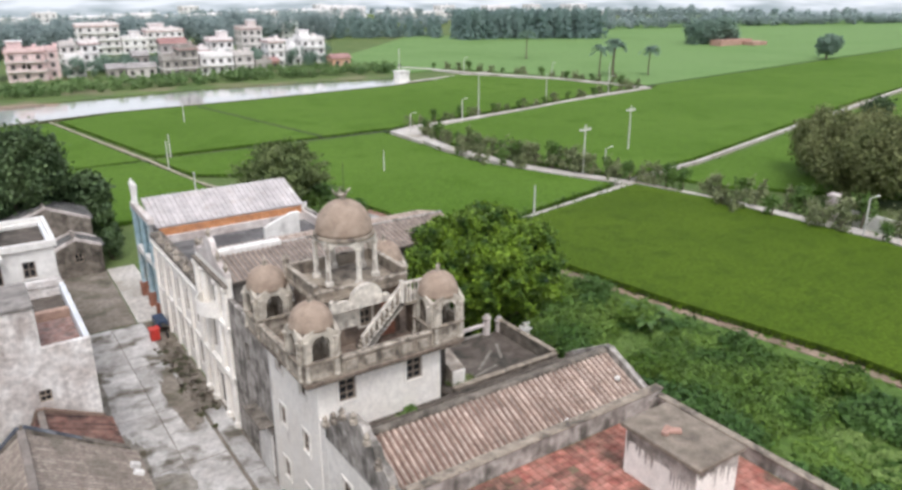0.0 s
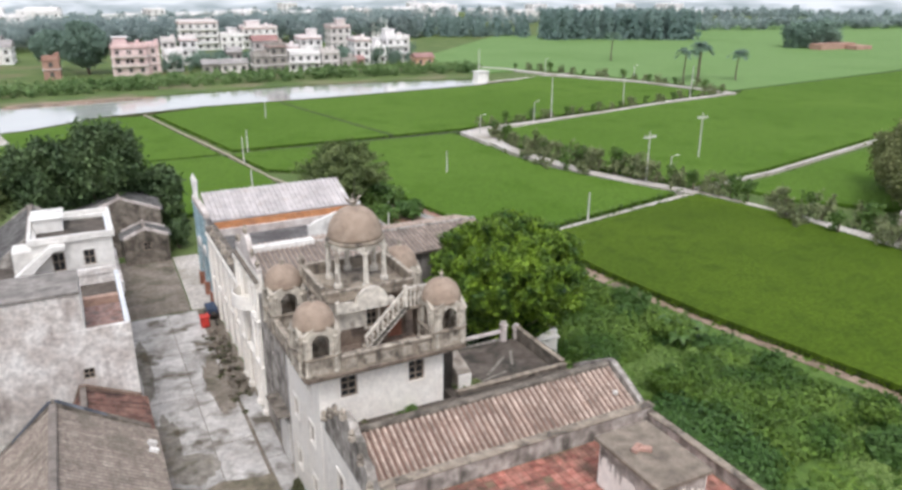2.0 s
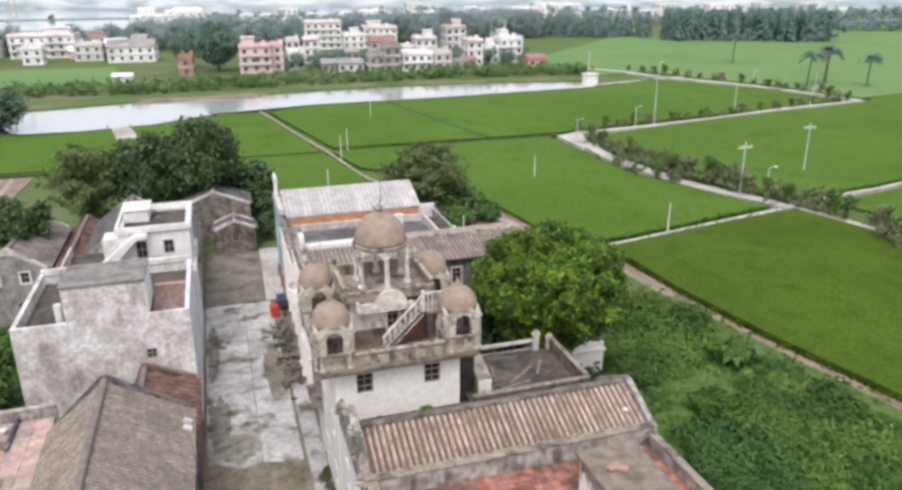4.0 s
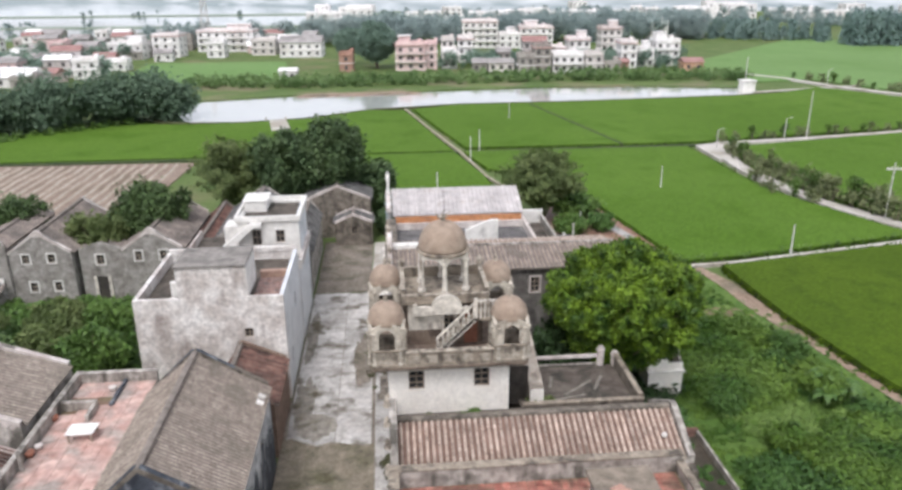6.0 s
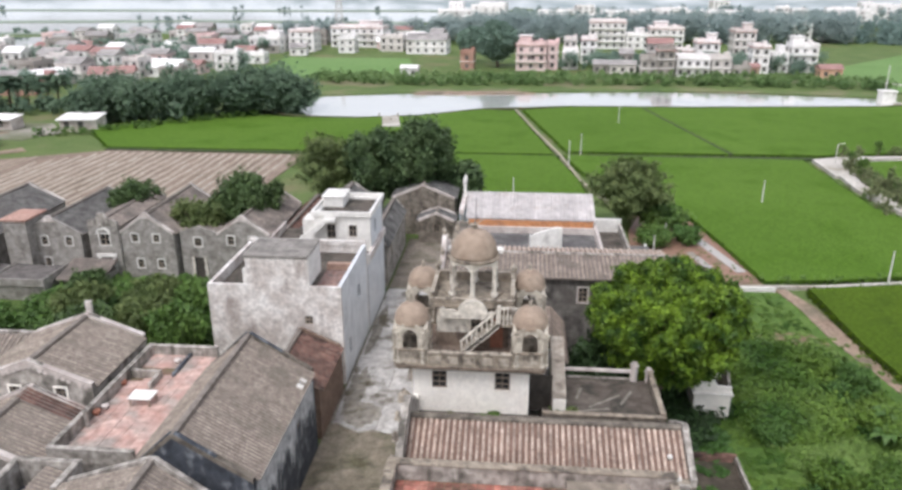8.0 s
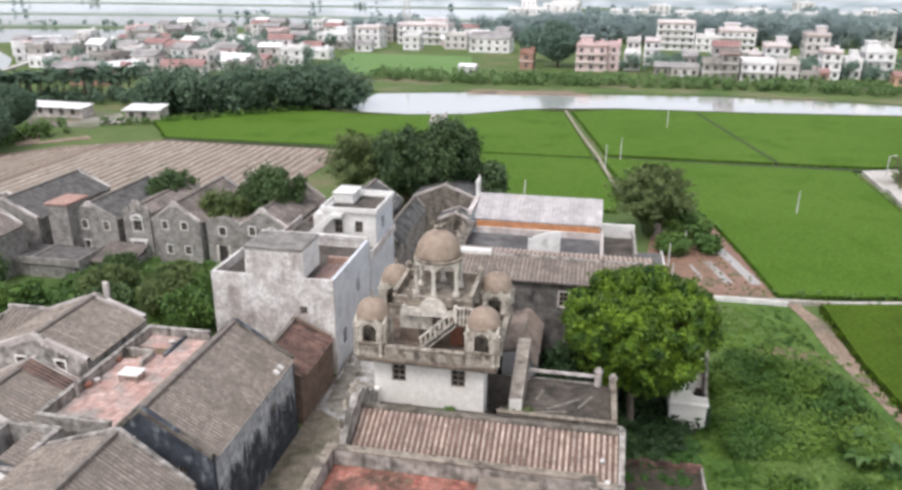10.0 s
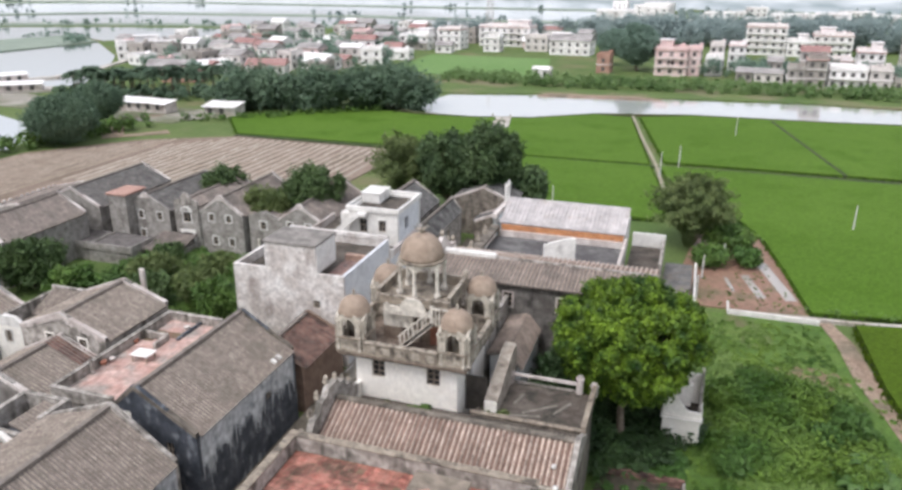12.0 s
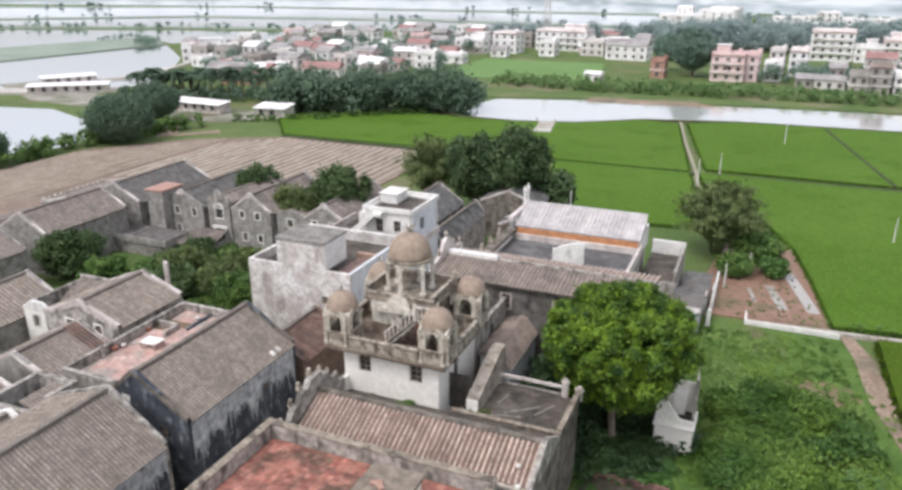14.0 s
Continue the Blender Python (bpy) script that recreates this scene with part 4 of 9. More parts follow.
# ---- domed tower house ----
def kiosk(parent, cx, cy, z0, half):
    """A small square pavilion: parapet, corner columns, arches on four sides, dome with a finial."""
    ob = part("corner_kiosk", worn(box(bmesh.new(), cx - half, cx + half, cy - half, cy + half, z0 - 0.18, z0), 0.03), RENDER, parent)
    bm = bmesh.new()
    t, zp = 0.16, z0 + 0.85
    box(bm, cx - half + 0.2, cx + half - 0.2, cy - half + 0.05, cy - half + 0.05 + t, z0, zp)
    box(bm, cx - half + 0.2, cx + half - 0.2, cy + half - 0.05 - t, cy + half - 0.05, z0, zp)
    box(bm, cx - half + 0.05, cx - half + 0.05 + t, cy - half + 0.2, cy + half - 0.2, z0, zp)
    box(bm, cx + half - 0.05 - t, cx + half - 0.05, cy - half + 0.2, cy + half - 0.2, z0, zp)
    part("parapet", bm, RENDER_PALE, ob)
    bm = bmesh.new()
    for sx, sy in ((0, -1), (0, 1), (-1, 0), (1, 0)):
        a = half - 0.02
        if sy:
            box(bm, cx - half + 0.15, cx + half - 0.15, cy + sy * a - 0.11, cy + sy * a + 0.11, zp, zp + 0.09)
        else:
            box(bm, cx + sx * a - 0.11, cx + sx * a + 0.11, cy - half + 0.15, cy + half - 0.15, zp, zp + 0.09)
    part("parapet_cap", bm, RENDER, ob)
    zt = z0 + 2.45
    for sx in (-1, 1):
        for sy in (-1, 1):
            for ox, oy in ((0.02, 0.27), (0.27, 0.02)):
                px, py = cx + sx * (half - ox), cy + sy * (half - oy)
                top = zt - 0.45
                part("column", lathe(bmesh.new(), px, py, [(0.14, z0), (0.14, z0 + 0.1), (0.1, z0 + 0.14), (0.085, top - 0.16), (0.15, top - 0.1), (0.15, top)], 8), CREAM, ob)
    for w in (((cx - half, cy - half, 0), (1, 0, 0), (0, -1, 0)), ((cx + half, cy + half, 0), (-1, 0, 0), (0, 1, 0)),
              ((cx - half, cy + half, 0), (0, -1, 0), (-1, 0, 0)), ((cx + half, cy - half, 0), (0, 1, 0), (1, 0, 0))):
        r, c, zs, k = 0.44, half, zp + 0.72, 12
        lobes = [(c + r * math.cos(math.pi * i / k) * (1 + 0.05 * math.sin(3 * math.pi * i / k)), zs + (r + 0.12) * math.sin(math.pi * i / k)) for i in range(k + 1)]
        prof = [(0.14, zp), (c - r, zp)] + lobes[::-1] + [(c + r, zp), (2 * half - 0.14, zp), (2 * half - 0.14, zt - 0.3), (1.62 * half, zt - 0.12), (1.45 * half, zt), (1.2 * half, zt + 0.05), (c, zt + 0.16), (0.8 * half, zt + 0.05), (0.55 * half, zt), (0.38 * half, zt - 0.12), (0.14, zt - 0.3)]
        part("arch", oprism(bmesh.new(), w, prof, -0.2, 0.0), CREAM, ob)
    zb, rd = zt - 0.12, half * 1.03
    prof = [(rd, zb), (rd * 1.03, zb + 0.07)] + [(rd * math.cos(a), zb + 0.1 + 1.06 * math.sin(a)) for a in np.linspace(0.06, 1.42, 9)] + [(0.0, zb + 1.2)]
    d = smooth(part("dome", lathe(bmesh.new(), cx, cy, prof, 24), DOME, ob, "rounded brown plaster dome"))
    part("finial", lathe(bmesh.new(), cx, cy, [(0.13, zb + 1.16), (0.08, zb + 1.3), (0.13, zb + 1.4), (0.05, zb + 1.5), (0.0, zb + 1.68)], 8), RENDER_PALE, d)
    return ob


def tower():
    t = thing("domed_tower", 2.8, 3.4, 0, "weathered white tower house with brown domes on its corners", "tower")
    fw = ((-0.7, 0.45, 0), (1, 0, 0), (0, -1, 0))
    lw = ((-0.7, 7.0, 0), (0, -1, 0), (-1, 0, 0))
    rw = ((6.3, 0.45, 0), (0, 1, 0), (1, 0, 0))
    bw = ((6.3, 7.0, 0), (-1, 0, 0), (0, 1, 0))
    fh = [(1.14, 2.06, 8.4, 9.62), (4.93, 5.85, 8.4, 9.62)]
    part("front_wall", wall(bmesh.new(), fw, 7.0, 0, 10.0, fh), LIME, t)
    for h in fh:
        window(t, fw, *h, bars=(2, 3), surround=LIME)
    lh = [(a, a + 0.8, z, z + 1.25) for z in (1.6, 5.0, 8.3) for a in (1.3, 4.4)]
    part("lane_wall", wall(bmesh.new(), lw, 5.95, 0, 10.0, lh, a=0.3), LIME, t)
    for h in lh:
        window(t, lw, *h, bars=(2, 3), surround=LIME_OLD)
    rh = [(2.6, 3.5, 7.0, 9.1)]
    part("terrace_wall", wall(bmesh.new(), rw, 5.95, 0, 10.0, rh, a=0.3), LIME, t)
    door(t, rw, *rh[0])
    part("rear_wall", wall(bmesh.new(), bw, 7.0, 0, 10.0), LIME_OLD, t)
    # corbelled balcony
    bm = bmesh.new()
    for k, (e, z0, z1) in enumerate(((0.25, 9.78, 9.92), (0.5, 9.92, 10.06), (0.78, 10.06, 10.2))):
        box(bm, -0.7 - e, 6.3 + e, 0.45 - e, 7.0 + e, z0, z1)
    part("corbel_cornice", bm, RENDER, t)
    part("balcony_floor", worn(box(bmesh.new(), -1.6, 7.2, -0.45, 7.2, 10.2, 10.36), 0.03), BALCONY, t)
    for cx, cy in ((-0.7, 0.55), (6.25, 0.55), (-0.7, 6.2), (6.25, 6.2)):
        kiosk(t, cx, cy, 10.54, 1.0)
    # parapets between the kiosks, with panels
    for w, length in ((((0.3, -0.4, 0), (1, 0, 0), (0, -1, 0)), 4.95), (((-1.6, 5.2, 0), (0, -1, 0), (-1, 0, 0)), 3.65),
                      (((7.2, 1.55, 0), (0, 1, 0), (1, 0, 0)), 3.65), (((5.25, 7.15, 0), (-1, 0, 0), (0, 1, 0)), 4.95)):
        bm = bmesh.new()
        obox(bm, w, 0, length, -0.2, 0, 10.36, 11.2)
        p = part("balustrade", bm, RENDER, t)
        part("coping", worn(obox(bmesh.new(), w, 0, length, -0.26, 0.07, 11.2, 11.32), 0.02), RENDER_PALE, p)
        n = int(length / 0.9)
        for i in range(n):
            a = length * (i + 0.5) / n
            part("panel", worn(obox(bmesh.new(), w, a - 0.3, a + 0.3, 0, 0.04, 10.55, 11.02), 0.012), RENDER_PALE, p)
    # upper room
    uw = ((0.55, 2.3, 0), (1, 0, 0), (0, -1, 0))
    uh = [(2.1, 2.75, 11.2, 12.4)]
    ur = part("upper_room", wall(bmesh.new(), uw, 4.4, 10.36, 13.05, uh, 0.25), BALCONY, t)
    bm = bmesh.new()
    wall(bm, ((0.55, 5.6, 0), (0, -1, 0), (-1, 0, 0)), 2.8, 10.36, 13.05, [(1.2, 1.9, 11.2, 12.3)], 0.25, a=0.25)
    wall(bm, ((4.95, 2.3, 0), (0, 1, 0), (1, 0, 0)), 2.8, 10.36, 13.05, [(1.2, 1.9, 11.2, 12.3)], 0.25, a=0.25)
    wall(bm, ((4.95, 5.6, 0), (-1, 0, 0), (0, 1, 0)), 4.4, 10.36, 13.05, [], 0.25)
    part("rear_shell", bm, BALCONY, ur)
    window(t, uw, *uh[0], bars=(2, 3), surround=PALECREAM)
    part("door_leaf", obox(bmesh.new(), uw, 3.3, 4.1, 0.02, 0.06, 10.36, 12.3), REDBROWN, ur, "brown timber door under the stair landing")
    part("peeling_wall_face", worn(obox(bmesh.new(), uw, 0.02, 1.95, 0.0, 0.05, 11.3, 13.0), 0.02), PALECREAM, ur)
    # white scrolled pediment over the door
    bm = bmesh.new()
    k = 14
    c = 2.25
    prof = [(c + a, z) for a, z in ((-1.95, 12.5), (-1.95, 13.1), (-1.8, 13.2), (-1.6, 13.0), (-1.2, 13.05), (-0.9, 12.95))]
    prof += [(c + 0.9 * math.cos(math.pi - math.pi * i / k), 12.85 + 0.85 * math.sin(math.pi * i / k)) for i in range(1, k)]
    prof += [(c + a, z) for a, z in ((0.93, 12.85), (1.15, 12.95), (1.3, 12.85), (1.3, 12.6), (0.95, 12.5))]
    oprism(bm, uw, prof[::-1], 0.38, 0.62)
    part("pediment", bm, PALECREAM, ur, "white scrolled plaster pediment")
    part("roof_slab", worn(box(bmesh.new(), 0.2, 5.3, 1.95, 5.95, 13.05, 13.3), 0.04), RENDER, ur)
    for x0, x1, y0, y1 in ((0.25, 5.25, 1.98, 2.12), (0.25, 0.4, 2.12, 5.9), (5.1, 5.25, 2.12, 5.9), (0.4, 5.1, 5.76, 5.9)):
        hgt = 0.3 if y1 < 2.2 else 0.6
        r = part("roof_parapet", worn(box(bmesh.new(), x0, x1, y0, y1, 13.3, 13.3 + hgt), 0.02), RENDER, ur)
        part("parapet_cap", box(bmesh.new(), x0 - 0.05, x1 + 0.05, y0 - 0.05, y1 + 0.05, 13.3 + hgt, 13.38 + hgt), RENDER_PALE, r)
    for x, y in ((5.2, 5.83), (0.3, 5.83)):
            part("corner_post", lathe(bmesh.new(), x, y, [(0.17, 13.3), (0.17, 14.2), (0.22, 14.25), (0.22, 14.35), (0.1, 14.45), (0.0, 14.6)], 8), RENDER_PALE, ur)
    # outside stair up to the roof
    sw = ((2.1, 1.0, 0), (1, 0, 0), (0, -1, 0))
    st = part("stair", oprism(bmesh.new(), sw, [(0.0, 10.36), (0.3, 10.36), (2.35, 12.32), (2.35, 12.7), (0.0, 10.5)], -0.12, 0.0), PALECREAM, t)
    for i in range(12):
        x, z = 2.12 + i * 0.19, 10.36 + (i + 1) * 0.182
        part("step", box(bmesh.new(), x, x + 0.24, 1.0, 1.85, z - 0.2, z), RENDER_PALE, st)
    part("handrail", oprism(bmesh.new(), sw, [(0.0, 11.18), (2.3, 13.42), (2.3, 13.56), (0.0, 11.32)], -0.13, 0.02), PALECREAM, st)
    for i in range(8):
        a = 0.1 + i * 0.3
        z = 10.55 + a * 0.95
        part("baluster", lathe(bmesh.new(), 2.1 + a, 1.06, [(0.06, z), (0.045, z + 0.15), (0.075, z + 0.35), (0.045, z + 0.55), (0.055, z + 0.72)], 6), PALECREAM, st)
    part("landing", worn(box(bmesh.new(), 4.4, 5.7, 0.95, 2.3, 12.36, 12.54), 0.02), RENDER, st)
    part("landing_pier", box(bmesh.new(), 5.3, 5.62, 1.1, 2.2, 10.36, 12.36), BALCONY, st)
    lb = part("landing_balustrade", worn(box(bmesh.new(), 4.35, 5.7, 0.95, 1.07, 13.5, 13.64), 0.02), PALECREAM, st)
    for i in range(6):
        part("baluster", lathe(bmesh.new(), 4.45 + i * 0.23, 1.01, [(0.06, 12.54), (0.045, 12.75), (0.08, 13.0), (0.045, 13.3), (0.06, 13.5)], 6), PALECREAM, lb)
    part("newel", worn(box(bmesh.new(), 4.3, 4.5, 0.92, 1.12, 12.54, 13.75), 0.03), PALECREAM, lb)
    # central pavilion: six columns and a dome
    cx, cy = 2.75, 3.85
    pv = part("pavilion", lathe(bmesh.new(), cx, cy, [(1.85, 13.3), (1.85, 13.42)], 6, 0), RENDER, t)
    for i in range(6):
        a = radians(-90 + 60 * i)
        x, y = cx + 1.5 * math.cos(a), cy + 1.5 * math.sin(a)
        part("column", lathe(bmesh.new(), x, y, [(0.23, 13.42), (0.23, 13.62), (0.15, 13.68), (0.12, 15.2), (0.18, 15.28), (0.18, 15.42)], 10), PALECREAM, pv)
    for i in range(6):
        a0, a1 = radians(-90 + 60 * i), radians(-30 + 60 * i)
        p0, p1 = Vector((cx + 1.5 * math.cos(a0), cy + 1.5 * math.sin(a0), 0)), Vector((cx + 1.5 * math.cos(a1), cy + 1.5 * math.sin(a1), 0))
        u = (p1 - p0).normalized()
        w = (p0, u, (u.y, -u.x, 0))
        bm = bmesh.new()
        L = (p1 - p0).length
        k = 10
        arch = [(L / 2 + (L / 2 - 0.14) * math.cos(math.pi * q / k), 15.25 + 0.3 * math.sin(math.pi * q / k)) for q in range(k + 1)]
        oprism(bm, w, [(0.0, 15.25), (0.0, 15.75), (L, 15.75), (L, 15.25)] + arch, -0.12, 0.12)
        part("arch", bm, PALECREAM, pv)
    part("cornice", lathe(bmesh.new(), cx, cy, [(1.55, 15.7), (1.58, 15.76), (1.58, 15.84), (1.46, 15.9)], 24), RENDER, pv)
    dm = smooth(part("dome", lathe(bmesh.new(), cx, cy, [(1.42, 15.9), (1.46, 16.0)] + [(1.44 * math.cos(a), 16.0 + 1.55 * math.sin(a)) for a in np.linspace(0.08, 1.48, 12)] + [(0, 17.56)], 32), DOME, pv, "large rounded brown plaster dome"))
    bm = bmesh.new()
    lathe(bm, cx, cy, [(0.2, 17.45), (0.12, 17.62), (0.2, 17.72), (0.28, 17.8), (0.1, 17.84), (0.0, 17.95)], 10)
    for i in range(5):
        a = 2 * math.pi * i / 5
        limb(bm, (cx + 0.15 * math.cos(a), cy + 0.15 * math.sin(a), 17.7), (cx + 0.5 * math.cos(a), cy + 0.5 * math.sin(a), 18.05), 0.06, 0.03, 5, 0.08)
    part("finial", bm, RENDER_PALE, dm)
    part("lightning_rod", lathe(bmesh.new(), cx + 0.1, cy, [(0.02, 17.9), (0.012, 19.4)], 5), DARKIN, dm)
    # rear wing of the tower along the lane
    rwg = part("rear_wing", wall(bmesh.new(), ((-0.55, 14.0, 0), (0, -1, 0), (-1, 0, 0)), 7.0, 0, 9.3, [(2.6, 3.3, 6.2, 7.5), (2.5, 3.4, 2.0, 3.4)], 0.3), GREYWALL, t, "grey stained rear wing")
    part("side_wall", wall(bmesh.new(), ((6.3, 7.0, 0), (0, 1, 0), (1, 0, 0)), 7.0, 0, 9.3, [(3.2, 4.0, 7.0, 8.4)], 0.3), GREYWALL, rwg)
    part("wing_roof", box(bmesh.new(), -0.25, 6.0, 7.02, 14.0, 8.7, 8.9), ROOFDARK, rwg)
    part("awning", worn(box(bmesh.new(), -1.4, -0.55, 7.4, 10.4, 3.7, 3.82), 0.02), DAMP, rwg)
    part("white_gate", box(bmesh.new(), -0.7, -0.56, 7.8, 9.8, 0.1, 2.9), WHITE, rwg)
    return t


tower()


def front_house():
    """The long tiled house before the tower, with its stepped lane gable."""
    h = thing("tiled_front_house", 7, -3.4, 0, "long house with ribbed clay-tile roof and a mouldy stepped gable", "house")
    lw = ((-0.65, -0.3, 0), (0, -1, 0), (-1, 0, 0))
    part("link_wall", box(bmesh.new(), -0.66, -0.36, -0.3, 0.44, 0, 7.9), LIME_OLD, h)
    holes = [(1.6, 2.5, 4.6, 6.0), (4.2, 5.1, 4.6, 6.0), (1.6, 2.5, 1.5, 3.0), (4.0, 5.2, 0.1, 2.6)]
    part("lane_wall", wall(bmesh.new(), lw, 6.9, 0, 7.3, holes), LIME_OLD, h)
    for q in holes[:3]:
        window(h, lw, *q, bars=(2, 3), surround=LIME_OLD)
    door(h, lw, *holes[3])
    # stepped and scrolled gable parapet
    bm = bmesh.new()
    steps = [(0.0, 7.3), (6.9, 7.3), (6.9, 8.2), (6.3, 8.3), (5.9, 8.85), (5.2, 8.95), (4.9, 9.5), (4.2, 9.6), (3.9, 9.95), (2.8, 9.95), (2.5, 9.6), (1.9, 9.5), (1.6, 8.9), (0.9, 8.8), (0.6, 8.2), (0.0, 8.1)]
    oprism(bm, lw, steps[::-1], -0.35, 0.05)
    g = part("stepped_gable", bm, GREYWALL, h, "dark mouldy stepped parapet")
    for a, z in ((6.6, 8.2), (5.5, 8.9), (4.55, 9.55), (3.35, 9.95), (2.2, 9.55), (1.25, 8.85), (0.3, 8.15)):
        y = -0.3 - a
        part("merlon", lathe(bmesh.new(), -0.8, y, [(0.2, z - 0.05), (0.2, z + 0.12), (0.11, z + 0.2), (0.17, z + 0.34), (0.06, z + 0.5), (0, z + 0.55)], 7), RENDER_PALE, g)
    part("end_wall", wall(bmesh.new(), ((14.75, -7.2, 0), (0, 1, 0), (1, 0, 0)), 6.9, 0, 7.4, [(2, 2.8, 4, 5.2)]), DAMP, h)
    bm = bmesh.new()
    oprism(bm, ((14.75, -7.2, 0), (0, 1, 0), (1, 0, 0)), [(0.7, 7.4), (6.6, 7.4), (6.6, 7.6), (3.9, 9.15), (3.5, 9.15), (0.7, 7.85)], -0.3, 0.02)
    part("end_gable", bm, GREYWALL, h)
    # Flat strip in the dark roof colour between tiled roof and tower.
    part("rear_gutter", box(bmesh.new(), -0.4, 14.5, -1.3, 0.42, 6.55, 6.8), ROOFDARK, h, "dark valley gutter")
    part("front_wall", box(bmesh.new(), -0.35, 14.45, -6.5, -6.2, 0, 7.5), GREYWALL, h)
    tiled_slope(h, (-0.28, -6.0, 7.7), (14.5, -6.0, 7.7), (-0.28, -3.35, 8.85), 0.33, cover=0.54)
    tiled_slope(h, (-0.28, -0.9, 7.4), (14.5, -0.9, 7.4), (-0.28, -3.35, 8.85), 0.33, joined=True, row=DAMP, pan=ROOFDARK)
    part("ridge", worn(box(bmesh.new(), -0.3, 14.5, -3.55, -3.15, 8.75, 9.0), 0.06), DAMP, h)
    part("mortar_eave", box(bmesh.new(), -0.28, 14.5, -6.35, -6.02, 7.38, 7.62), RENDER_PALE, h)
    return h


front_house()


def red_terrace():
    h = thing("red_terrace_house", 7, -14, 0, "flat-roofed house with red-tiled roof terrace and grey parapets", "house")
    part("body", box(bmesh.new(), -0.6, 13.2, -30, -8.0, 0, 8.3), GREYWALL, h)
    for x0, x1, y0, y1 in ((-0.75, 13.3, -8.35, -7.95), (-0.75, -0.35, -30, -8.35), (13.0, 13.3, -30, -8.35)):
        p = part("parapet", worn(box(bmesh.new(), x0, x1, y0, y1, 8.2, 9.25 if x0 < 0 else 8.95), 0.03), GREYWALL, h)
        part("coping", worn(box(bmesh.new(), x0 - 0.06, x1 + 0.06, y0 - 0.06, y1 + 0.06, 9.25 if x0 < 0 else 8.95, 9.35 if x0 < 0 else 9.05), 0.03), RENDER, p)
    fl = part("terrace_floor", box(bmesh.new(), -0.35, 13.0, -30, -8.35, 8.3, 8.345), REDJOINT, h)
    hut = thing("stair_hut", 9.2, -12.8, 8.35, "plastered stair hut with a flat mouldy roof on the terrace", "hut")
    part("hut_body", box(bmesh.new(), 8.0, 10.45, -14.6, -11.0, 8.35, 10.5), LIME_OLD, hut)
    part("roof_slab", worn(box(bmesh.new(), 7.8, 10.6, -14.8, -10.8, 10.5, 10.7), 0.03), surface("lichen_slab", (0.18, 0.15, 0.118), (0.255, 0.215, 0.172), 1.5, stain=(0.15, 0.125, 0.10), stain_scale=1.0), hut)
    bm = box(bmesh.new(), -0.3, 0.3, -0.14, 0.14, 0, 0.16)
    b = tagged(put("loose_brick", mesh_of("loose_brick", worn(bm, 0.02)), FARRED, None, "", pose(8.75, -12.4, 10.704, 0, 0, 25)), "loose red bricks lying on the hut's flat roof", "brick")
    b = tagged(put("loose_brick", b.data, FARRED, None, "", pose(9.0, -12.55, 10.704, 0, 0, -40)), "loose red bricks lying on the hut's flat roof", "brick")
    return h, fl, hut


RED_HOUSE, RED_FLOOR, HUT = red_terrace()


